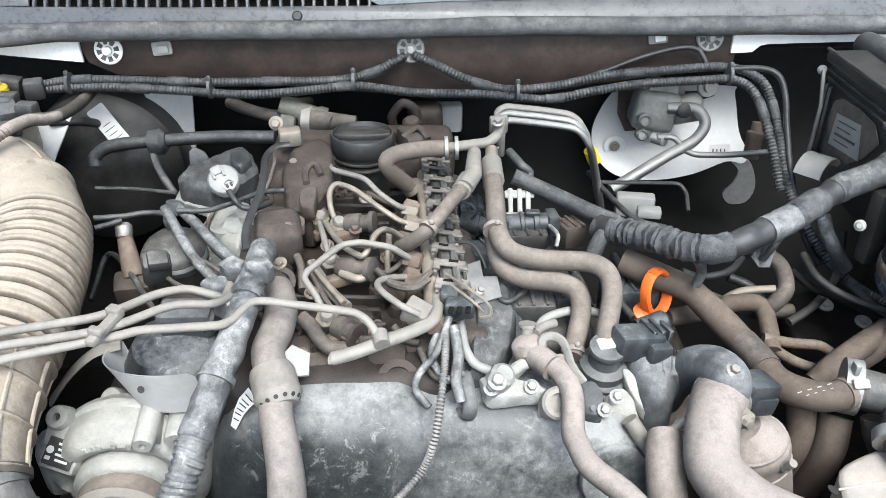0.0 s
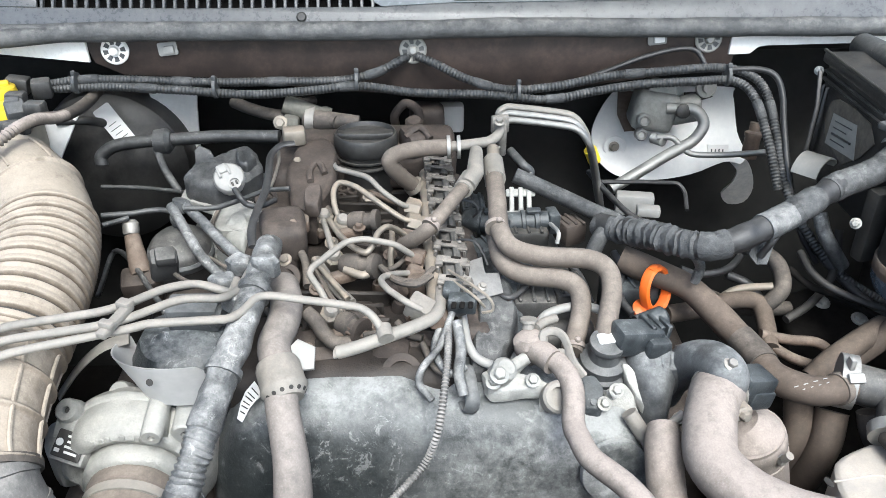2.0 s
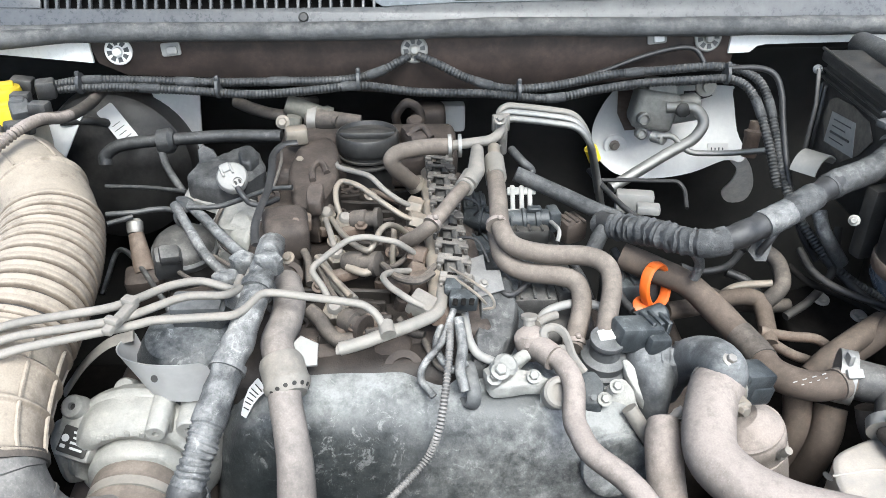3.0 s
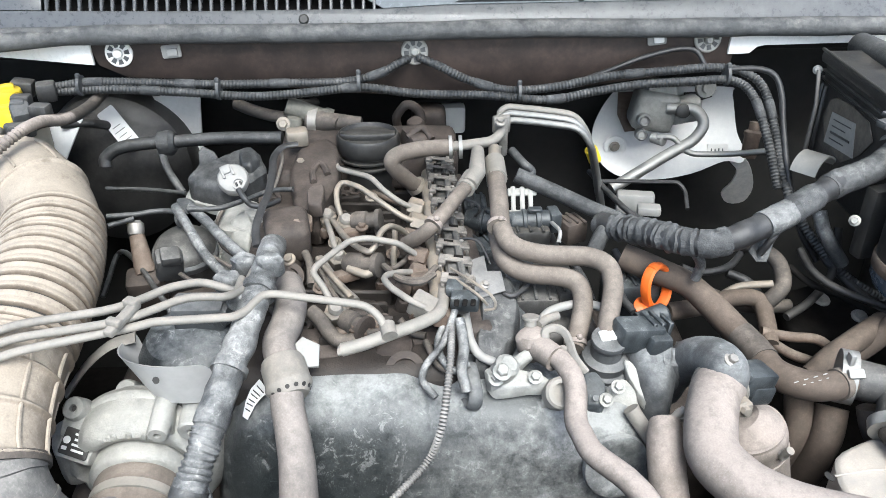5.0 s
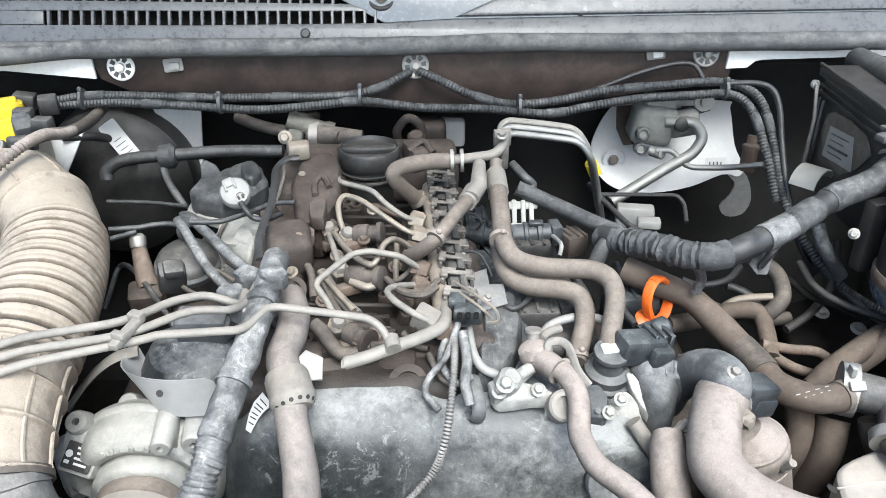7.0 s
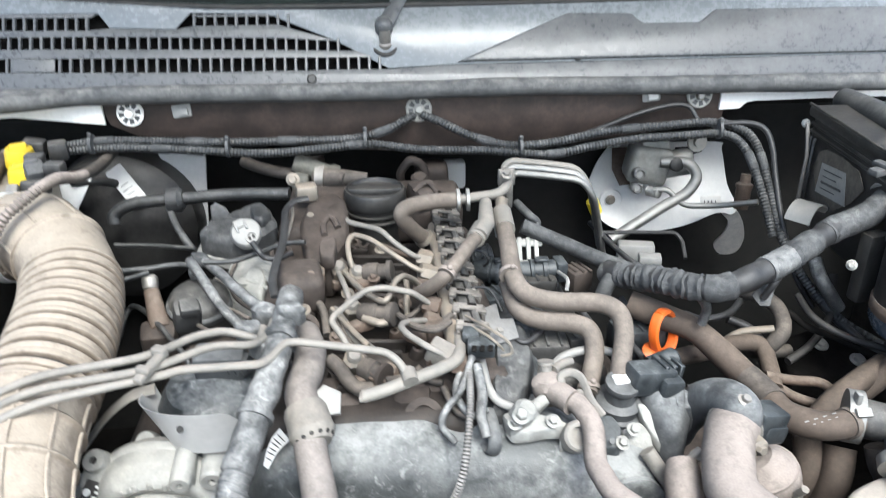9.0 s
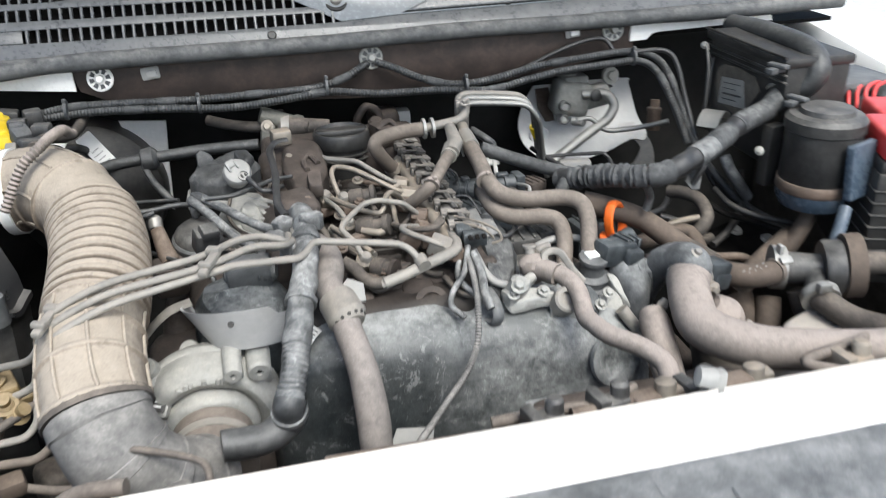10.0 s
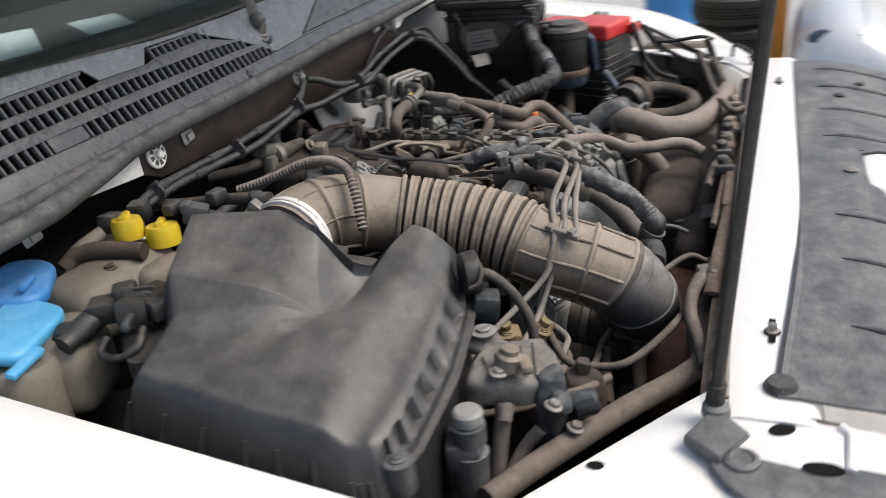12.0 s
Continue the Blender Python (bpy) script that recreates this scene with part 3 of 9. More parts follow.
part("beam", swept_section([(0.3495, 0.94), (0.3495, 0.976), (0.346, 0.983), (0.338, 0.985), (0.285, 0.985), (0.275, 0.983), (0.27, 0.976), (0.262, 0.955), (0.266, 0.953), (0.276, 0.974), (0.286, 0.980), (0.336, 0.980), (0.3445, 0.97), (0.3445, 0.94)],
                           np.linspace(-0.62, 0.66, 33), bow), WHITE, front)
part("inner_flange", swept_section([(0.350, 0.985), (0.356, 0.978), (0.356, 0.93), (0.351, 0.93)], np.linspace(-0.60, 0.62, 25), bow), STAINED_SHADED, front, "dusty flange with brown dirt along its edge")
part("gutter", swept_section([(0.357, 0.955), (0.372, 0.952), (0.374, 0.925), (0.357, 0.925)], np.linspace(-0.56, 0.60, 25), bow), RUST, front, "rusty brown gutter")

corner = thing("wing_corner_left", "white painted corner plate joining wing and crossmember", "corner plate", kind="structure")
part("plate", slab([(-0.86, 0.20), (-0.60, 0.215), (-0.585, 0.35), (-0.552, 0.353), (-0.600, 0.392), (-0.675, 0.448), (-0.749, 0.503), (-0.86, 0.60)], 0.006, pose(0, 0, 0.958), 0.003), WHITE, corner)
part("end_plate", slab([(-0.584, 0.358), (-0.603, 0.291), (-0.613, 0.252), (-0.624, 0.246), (-0.669, 0.250), (-0.676, 0.276), (-0.669, 0.323), (-0.646, 0.344)], 0.010, pose(0, 0, 0.965), 0.003), WHITE, corner, "white stepped end plate")
part("end_lip", sweep(catmull([(-0.616, 0.252, 0.976), (-0.626, 0.245, 0.976), (-0.647, 0.246, 0.976), (-0.670, 0.248, 0.974)], 6), 0.0045, 10), WHITE, corner, "rolled lip")
part("seam_bead", sweep(catmull([(-0.556, 0.362, 0.977), (-0.583, 0.358, 0.977), (-0.593, 0.342, 0.976), (-0.606, 0.292, 0.976), (-0.614, 0.252, 0.977)], 6), 0.0014, 8), RUST, corner, "dirty sealed seam")
for x, y, z, rx, ry, turn in ((-0.628, 0.299, 0.9748, 0.0075, 0.0125, 35), (-0.672, 0.268, 0.9748, 0.008, 0.016, 5), (-0.695, 0.448, 0.9638, 0.0055, 0.0080, 20)):
    part("oval_hole", slab(ring(18, rx, ry), 0.0008, pose(x, y, z, 0, 0, turn), 0), DARK, corner)
part("rubber_strip", slab([(-0.669, 0.356), (-0.659, 0.323), (-0.665, 0.275), (-0.663, 0.238), (-0.667, 0.195), (-0.735, 0.204), (-0.723, 0.285), (-0.717, 0.326), (-0.701, 0.343), (-0.683, 0.354)], 0.008, pose(0, 0, 0.966), 0.003), SHROUD, corner, "dusty black rubber strip")
part("strip_boss", lathe([(0.015, 0), (0.0145, 0.003), (0.010, 0.005), (0.008, 0.003)], (-0.675, 0.330, 0.974), seg=22), SHROUD, corner)
part("rubber_mount", joined(slab([(-0.658, 0.378), (-0.611, 0.355), (-0.644, 0.325), (-0.682, 0.347)], 0.014, pose(0, 0, 0.968), 0.004, 2), lathe([(0.013, 0), (0.012, 0.008), (0.008, 0.010)], (-0.616, 0.354, 0.976), seg=18)), SHROUD, corner, "black rubber mount of the bonnet stay")

stay = thing("bonnet_stay", "thin black steel bonnet stay standing upright", "bonnet stay")
part("rod", sweep([(-0.614, 0.356, 0.980), (-0.586, 0.333, 1.30), (-0.550, 0.305, 1.70), (-0.515, 0.276, 2.10)], 0.0058, 12), BLACK, stay)
part("foot_sleeve", sweep([(-0.614, 0.356, 0.976), (-0.6115, 0.354, 1.004)], 0.0085, 14), RUBBER_BLACK, stay, "rubber sleeve at the foot")

# the open bonnet over the bay
bonnet = thing("bonnet", "white painted bonnet held open over the engine bay", "bonnet")
HOOD = Matrix(((1, 0, 0, 0), (0, -0.788, -0.616, 1.31), (0, 0.616, -0.788, 1.40), (0, 0, 0, 1)))
part("skin", slab([(-0.74, 0.0), (0.74, 0.0), (0.78, 0.6), (0.74, 1.15), (0.5, 1.28), (-0.5, 1.28), (-0.74, 1.15), (-0.78, 0.6)], 0.012, HOOD @ pose(0, 0, -0.02), 0.003), WHITE, bonnet)
for pts in ([(-0.70, 0.04), (0.70, 0.04)], [(-0.68, 0.05), (-0.70, 1.1)], [(0.68, 0.05), (0.70, 1.1)], [(-0.68, 1.12), (0.68, 1.12)], [(-0.6, 0.1), (0.0, 1.1)], [(0.6, 0.1), (0.0, 1.1)]):
    part("frame_rib", sweep([tuple(HOOD @ Vector((x, y, 0.004))) for x, y in pts], 0.035, 10, 0.4), WHITE_DUSTY, bonnet, "pressed inner frame")

for pts in ([(-0.52, 0.16), (0.52, 0.16), (0.40, 0.42), (-0.40, 0.42)], [(-0.36, 0.50), (0.36, 0.50), (0.20, 0.84), (-0.20, 0.84)], [(-0.62, 0.36), (-0.50, 0.40), (-0.16, 0.98), (-0.60, 1.0)], [(0.62, 0.36), (0.50, 0.40), (0.16, 0.98), (0.60, 1.0)]):
    part("lining_pad", slab(pts, 0.012, HOOD @ pose(0, 0, -0.007), 0.004), BLACK, bonnet, "black insulation pad")

wing = thing("front_wing_left", "white painted front wing with a rolled edge", "wing", kind="structure")
part("edge_panel", loft([[(x, y, z) for x, z in ((-0.815, zt - 0.03), (-0.818, zt - 0.004), (-0.826, zt), (-0.85, zt + 0.001), (-0.93, zt - 0.012), (-1.02, zt - 0.06), (-1.06, zt - 0.30), (-1.05, zt - 0.30), (-1.0, zt - 0.07), (-0.92, zt - 0.02), (-0.83, zt - 0.008))]
                        for y, zt in [(yy, 0.985 + 0.135 * (yy - 0.45)) for yy in np.linspace(-0.05, 1.35, 15)]]), WHITE, wing)
wing = thing("front_wing_right", "white painted front wing with a rolled edge", "wing", kind="structure")
part("edge_panel", loft([[(x, y, z) for x, z in ((0.78, zt - 0.10), (0.79, zt - 0.02), (0.80, zt - 0.004), (0.83, zt + 0.006), (0.93, zt + 0.004), (1.02, zt - 0.05), (1.06, zt - 0.30), (1.05, zt - 0.30), (1.0, zt - 0.07), (0.92, zt - 0.02), (0.81, zt - 0.012))]
                        for y, zt in [(yy, 1.015 + 0.135 * (yy - 0.45) - 0.9 * max(0.0, 0.68 - yy) ** 2) for yy in np.linspace(0.33, 1.35, 18)]]), WHITE, wing)
part("front_slope", slab([(0.52, 0.30), (0.80, 0.42), (0.83, 0.66), (0.80, 0.70), (0.73, 0.58), (0.62, 0.40), (0.52, 0.352)], 0.005, pose(0, 0, 0.972), 0.002), WHITE, wing)
part("inner_skin", lengthways([(0.40, 0.93), (0.70, 0.962), (1.2, 1.03), (1.2, 1.07), (0.70, 1.0), (0.42, 0.965)], 0.79, 0.005), WHITE_DUSTY, wing, "dusty inner skin")
part("bump_stop", pipe([(0.60, 0.352, 0.978), (0.605, 0.355, 1.004), (0.66, 0.392, 1.008), (0.665, 0.395, 0.98)], 0.006, 0.012), BLACK, wing, "black rubber bonnet buffer")

# black plastic shroud before the crossmember
shroud = thing("radiator_shroud", "weathered black plastic radiator cover with pressed ribs", "radiator cover")


def shroud_z(x, y):
    t = max(0.0, 0.205 - y)
    return 0.985 - 0.16 * t - 0.9 * t * t - 0.10 * max(0, abs(x) - 0.45) ** 1.5


def overlap(x):
    """How far the cover's edge creeps over the crossmember at x."""
    return 0.031 * min(1.0, max(0.0, -x / 0.56)) ** 2


def shroud_point(x, y, lift):
    k = min(1.0, max(0.0, (y - 0.15) / 0.122))
    z = shroud_z(x, y) + lift
    rest = 0.9885 - 0.10 * max(0, abs(x) - 0.45) ** 1.5 - z
    return x, y + overlap(x) * k, z + max(0.0, rest) * min(1.0, overlap(x) / 0.012) * min(1.0, max(0.0, (y - 0.225) / 0.03))


def shroud_sheet(x0, x1, y0, y1, nx=24, ny=26, lift=0.0):
    top = [[shroud_point(x, y, lift) for x in np.linspace(x0, x1, nx)] for y in np.linspace(y0, y1, ny)]
    verts = [p for row in top for p in row] + [(x, y, z - 0.003) for row in top for x, y, z in row]
    faces, n, h = [], nx, nx * ny
    for j in range(ny - 1):
        for i in range(nx - 1):
            a = j * n + i
            faces += [(a, a + 1, a + n + 1, a + n), (h + a, h + a + n, h + a + n + 1, h + a + 1)]
    rim = [i for i in range(n)] + [j * n + n - 1 for j in range(1, ny)] + [(ny - 1) * n + i for i in range(n - 2, -1, -1)] + [j * n for j in range(ny - 2, 0, -1)]
    for a, b in zip(rim, rim[1:] + rim[:1]):
        faces.append((a, b, b + h, a + h))
    return verts, faces


for x0, x1, y0, y1 in ((-0.590, -0.168, -0.10, 0.272), (0.066, 0.62, -0.10, 0.272), (-0.1685, 0.0665, 0.188, 0.272), (-0.1685, 0.0665, -0.10, 0.068)):
    part("panel", shroud_sheet(x0, x1, y0, y1), SHROUD, shroud)
part("opening_edge", slab([(-0.172, 0.192), (-0.061, 0.192), (-0.060, 0.187), (-0.073, 0.180), (-0.084, 0.1735), (-0.163, 0.1655), (-0.168, 0.120), (-0.172, 0.120)], 0.005, pose(0, 0, 0.975), 0.001), SHROUD, shroud, "edge of the latch opening")
part("opening_edge", slab([(0.070, 0.192), (0.070, 0.10), (0.062, 0.118), (0.066, 0.166), (0.057, 0.184), (0.040, 0.189), (0.040, 0.192)], 0.005, pose(0, 0, 0.975), 0.001), SHROUD, shroud, "edge of the latch opening")
part("lip", swept_section([(0.274, 0.980), (0.270, 0.983), (0.262, 0.978), (0.262, 0.968), (0.27, 0.968)], np.linspace(-0.588, 0.62, 40), lambda x: (bow(x)[0] + overlap(x), bow(x)[1] + 0.009 * min(1.0, overlap(x) / 0.012))), SHROUD, shroud, "worn raised edge")
for x in (-0.46, -0.31, -0.185, 0.12, 0.26, 0.40, 0.53):
    path = [(x + 0.10 * (0.24 - y) * (1 if x > 0 else -1), y, shroud_z(x, y) + 0.001) for y in np.linspace(0.235, -0.05, 12)]
    part("rib", sweep(path, lambda s, u: 0.0065 * min(1, u * 8 + 0.2, (1 - u) * 8 + 0.2), 8, 0.6), SHROUD, shroud)
for x, y in ((-0.032, 0.206), (0.34, 0.20), (0.44, 0.16), (0.55, 0.12)):
    part("push_rivet", lathe([(0.009, 0), (0.009, 0.003), (0.005, 0.005)], (x, y, shroud_z(x, y)), seg=14), STEEL if x < 0.1 else BLACK, shroud, "shiny push rivet" if x < 0.1 else "")
# the latch opening: white steel seen through it, with latch and spring
latch = thing("bonnet_latch", "rusty steel bonnet latch with a coil spring in its opening", "latch")
part("latch_plate", slab([(-0.17, 0.07), (0.115, 0.07), (0.115, 0.21), (-0.17, 0.21)], 0.004, pose(0, 0, 0.885), 0.001), WHITE, latch, "white painted latch plate")
part("rim", slab([(-0.167, 0.130), (-0.162, 0.163), (-0.083, 0.171), (-0.072, 0.178), (-0.061, 0.1855), (-0.02, 0.187), (0.040, 0.186), (0.055, 0.181), (0.064, 0.166), (0.060, 0.138), (0.044, 0.106), (0.030, 0.086), (0.010, 0.092), (-0.004, 0.108), (-0.014, 0.134), (-0.034, 0.150), (-0.062, 0.152), (-0.09, 0.143), (-0.12, 0.134), (-0.146, 0.118)], 0.012, pose(0, 0, 0.966), 0.005, 3), WHITE, latch, "white painted panel round the latch")
# flat dark disc stands in for the shade in the latch opening
part("shadow_well", slab(ring(18, 0.08, 0.04), 0.003, pose(-0.02, 0.125, 0.890), 0), DARK, latch, "dark disc painted as the shade below the latch")
part("latch_body", joined(block((0.10, 0.035, 0.025), (-0.035, 0.108, 0.945), (0, 0, 10), 0.004), block((0.03, 0.06, 0.012), (0.012, 0.108, 0.955), (10, 0, 20), 0.003)), RUST, latch)
part("spring", sweep([(-0.012 + 0.014 * math.cos(a), 0.112 + a * 0.0006, 0.962 + 0.014 * math.sin(a)) for a in np.linspace(0, 44, 160)], 0.0018, 6), RUST, latch)
part("lever", joined(slab([(0, -0.008), (0.15, -0.004), (0.16, 0.004), (0.15, 0.010), (0, 0.006)], 0.003, axes((-0.160, 0.072, 0.962), (0.1, -0.5, 0.85), 16), 0.001), lathe([(0.008, 0), (0.008, 0.008), (0.005, 0.010)], (-0.045, 0.088, 0.968), seg=12)), STEEL, latch)

# studs and clips on the crossmember
for x, y, z in ((-0.485, 0.308, 0.985), (0.433, 0.300, 0.985)):
    stud = thing("crossmember_stud", "small dark steel stud in a keyhole on the crossmember", "stud", "crossmember studs", at=(x, y, z))
    part("keyhole", joined(slab(ring(14, 0.008, 0.008), 0.001, pose(x, y, z + 0.0004), 0), slab([(-0.020, -0.003), (0.024, -0.003), (0.024, 0.003), (-0.020, 0.003)], 0.001, pose(x, y, z + 0.0004), 0)), DARK, stud)
    part("stud_head", bolt((x, y, z + 0.001), (0, 0, 1), 0.0045, 0.009, 1.6), STEEL, stud)
solo("rubber_buffer", lathe([(0.015, -0.004), (0.0155, 0.003), (0.012, 0.009), (0.005, 0.010)], (-0.574, 0.300, 0.98), seg=20), BLACK_DUSTY, "round black rubber buffer at the shroud edge", "buffer")



# ---------------------------------------------------------------- left side: air filter, intake, tanks
def shrunk(outline, k, lift=0.0):
    cx, cy, cz = (sum(p[i] for p in outline) / len(outline) for i in range(3))
    return [(cx + (x - cx) * k, cy + (y - cy) * k, z + lift + (cz - z) * (1 - k)) for x, y, z in outline]


def fine_ring(points, n=5):
    out = []
    for a, b in zip(points, points[1:] + points[:1]):
        out += [tuple(Vector(a).lerp(Vector(b), k / n)) for k in range(n)]
    return out


LID = [(-0.575, 0.906, 1.128), (-0.545, 0.815, 1.125), (-0.55, 0.772, 1.112), (-0.556, 0.728, 1.086), (-0.545, 0.712, 1.073), (-0.480, 0.687, 1.084), (-0.486, 0.645, 1.077), (-0.565, 0.624, 1.068), (-0.647, 0.615, 1.055), (-0.722, 0.611, 1.045), (-0.771, 0.619, 1.035), (-0.779, 0.64, 1.032), (-0.77, 0.737, 1.036), (-0.753, 0.868, 1.042), (-0.695, 0.86, 1.072), (-0.664, 0.878, 1.105)]
airbox = thing("air_filter_box", "large dusty black plastic air filter box with ribbed sides", "air filter box")


def fall(x, y, z):
    """The bevelled engine side of the lid and the hollow between duct and ridge."""
    side = min(1.0, max(0.0, (0.672 - y) / 0.045))
    z -= 0.020 * side * side * (3 - 2 * side)
    reach = math.hypot(x + 0.590, y - 0.850)
    return z - 0.013 * math.exp(-((reach - 0.128) / 0.028) ** 2) * min(1.0, max(0.0, (0.80 - y) / 0.05))


rim = [(x, y, fall(x, y, z)) for x, y, z in fine_ring(LID, 12)]
middle = (sum(p[0] for p in rim) / len(rim), sum(p[1] for p in rim) / len(rim))


def dip(x, y, z):
    d = ((x + 0.585) ** 2 + (y - 0.735) ** 2) / 0.055 ** 2
    return fall(x, y, z) - 0.020 * math.exp(-d) + 0.002 * noise.noise((x * 9, y * 9, 0))


TOOTH = (0.0, 1.0, 0.7, 0.35, 0.0)


def spread(points, out, drop, tooth=0.0):
    """The outline moved outwards and down: less deep on the engine side, where tooth cuts pockets into it."""
    made = []
    for i, (x, y, z) in enumerate(points):
        d = Vector((x - middle[0], y - middle[1])).normalized()
        k = min(1.0, max(0.0, (y - 0.622) / 0.045))
        shallow = 1.0 if drop > 0.12 else 0.42 + 0.58 * k * k * (3 - 2 * k)
        if x < -0.755:
            shallow = max(shallow, min(1.0, (-0.755 - x) / 0.012 * 0.5 + 0.42))
        pull = tooth * TOOTH[i % 5] if 73 <= i <= 116 else 0.0
        made.append((x + d.x * (out - pull), y + d.y * (out - pull), z - drop * shallow - pull * 0.4))
    return made


top = [[(x, y, dip(x, y, z)) for x, y, z in shrunk(fine_ring(LID, 12), k)] for k in (0.02, 0.14, 0.25, 0.35, 0.45, 0.54, 0.62, 0.70, 0.78, 0.85, 0.9, 0.94, 0.97)]
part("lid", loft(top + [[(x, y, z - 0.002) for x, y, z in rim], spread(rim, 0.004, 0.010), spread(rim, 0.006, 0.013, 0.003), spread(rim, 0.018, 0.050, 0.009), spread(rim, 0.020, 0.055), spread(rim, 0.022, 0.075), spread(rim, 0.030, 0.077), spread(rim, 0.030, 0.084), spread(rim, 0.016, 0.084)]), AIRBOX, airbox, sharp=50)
part("lower_box", loft([spread(rim, 0.020, 0.083), spread(rim, 0.024, 0.095), spread(rim, 0.005, 0.30), spread(rim, -0.02, 0.36)]), BLACK, airbox)
low = spread(rim, 0.024, 0.060)
for i, (p, q) in enumerate(zip(rim, low)):
    if 123 <= i <= 160 and i % 4 == 0:
        a, b = Vector(p).lerp(Vector(q), 0.45), Vector(q) + Vector((0, 0, -0.012))
        part("rib", sweep([a, a.lerp(b, 0.5) + (b - a).cross(Vector((0, 0, 1))).cross(b - a).normalized() * 0.002, b], lambda s, u: 0.0022 + 0.003 * u, 6), AIRBOX, airbox)
for p in ((-0.765, 0.600, 1.0), (-0.476, 0.627, 1.03), (-0.696, 1, 0.985)):
    part("screw_boss", joined(lathe([(0.014, -0.03), (0.013, 0.0), (0.009, 0.001)], p, seg=16), bolt(Vector(p) + Vector((0, 0, 0.001)), (0, 0, 1), 0.005, 0.004)), GREY_PLASTIC, airbox)
# sensor block and hose outlet on the lid
part("sensor_recess", rough_up(cast([(-0.665, 0.962, 1.045), (-0.633, 0.971, 1.048), (-0.623, 0.895, 1.055), (-0.669, 0.857, 1.050), (-0.725, 0.858, 1.045), (-0.739, 0.889, 1.040)], 0.03, 0.96, -0.003), 0.001, 0.02), BLACK, airbox, "black recess for the sensor")
plug_set = part("sensor_block", joined(block((0.055, 0.034, 0.028), (-0.669, 0.926, 1.062), (0, 12, 28), 0.006), block((0.03, 0.03, 0.026), (-0.677, 0.962, 1.06), (0, 0, 30), 0.006), block((0.075, 0.040, 0.022), (-0.653, 0.912, 1.062), (0, 8, 62), 0.004), block((0.030, 0.026, 0.030), (-0.655, 0.95, 1.064), (0, 8, 40), 0.005)), BLACK, airbox, "black sensor on the lid's corner")
part("plug_collar", lathe([(0.010, 0), (0.0135, 0.003), (0.0135, 0.03), (0.011, 0.034), (0.011, 0.05)], (-0.68, 0.969, 1.055), (-0.75, 0.1, -0.15), 16), BLACK, plug_set)
part("plug_end", lathe([(0.012, 0), (0.0155, 0.004), (0.0155, 0.02), (0.009, 0.024)], (-0.697, 0.993, 1.045), (-0.7, -0.3, -0.2), 16), RUBBER_BLACK, plug_set)
part("shiny_clip", block((0.045, 0.010, 0.010), (-0.706, 0.905, 1.068), (0, 10, 32), 0.004), MIST, plug_set)
for k in range(3):
    part("plug_rib", block((0.004, 0.036, 0.030), Vector((-0.671, 0.924, 1.063)) + Vector((0.013 * (k - 1), 0.007 * (k - 1), 0.0)), (0, 12, 28), 0.001, 1), BLACK, plug_set)
part("wire_loop", hose([(-0.695, 0.9, 1.055), (-0.716, 0.894, 1.045), (-0.724, 0.916, 1.035), (-0.718, 0.94, 1.035), (-0.704, 0.941, 1.045)], 0.006, 10), BLACK, plug_set)
part("drain_boss", lathe([(0.022, -0.004), (0.024, 0.004), (0.024, 0.012), (0.016, 0.012), (0.014, 0.004)], (-0.523, 0.615, 1.048), (0.55, -0.80, -0.05), 20), BLACK, airbox)

solo("drain_hose", hose([(-0.520, 0.612, 1.048), (-0.511, 0.592, 1.042), (-0.507, 0.570, 1.020), (-0.509, 0.554, 0.995), (-0.513, 0.547, 0.967), (-0.514, 0.546, 0.935)], 0.0075, 12), RUBBER, "thin dusty rubber hose from the air filter box", "hose")

# mass air flow tube between filter box and intake hose
maf = thing("air_flow_meter", "dark plastic air flow tube with a bright clamp band", "air flow meter")
part("tube", hose([(-0.615, 0.846, 1.040), (-0.57, 0.845, 1.048), (-0.530, 0.844, 1.055), (-0.492, 0.843, 1.060)], 0.0450, 24), AIRBOX, maf)
part("clamp_band", band((-0.488, 0.842, 1.060), (1, -0.10, 0.06), 0.0500, 0.013, 0.002), PANEL, maf, "bright steel clamp band")
part("clamp_screw", joined(block((0.014, 0.022, 0.012), (-0.490, 0.880, 1.098), (40, 0, 0), 0.003), bolt((-0.490, 0.892, 1.090), (0, 1, -0.6), 0.005, 0.006)), STEEL, maf)
part("plug", joined(block((0.04, 0.03, 0.024), (-0.535, 0.765, 1.06), (20, 0, 20), 0.005), block((0.03, 0.04, 0.018), (-0.53, 0.735, 1.05), (20, 0, 30), 0.004)), BLACK, maf, "black sensor plug")

INTAKE = [(-0.495, 0.843, 1.060), (-0.468, 0.838, 1.064), (-0.439, 0.818, 1.067), (-0.411, 0.788, 1.061), (-0.391, 0.752, 1.051), (-0.379, 0.708, 1.041), (-0.373, 0.660, 1.033), (-0.372, 0.610, 1.021), (-0.375, 0.560, 1.004), (-0.371, 0.510, 0.988), (-0.363, 0.474, 0.966), (-0.345, 0.456, 0.930), (-0.313, 0.458, 0.896), (-0.285, 0.487, 0.873)]
STEP = 0.00065
line = evenly(catmull(INTAKE, 12), STEP)
length = sum((b - a).length for a, b in zip(line, line[1:]))


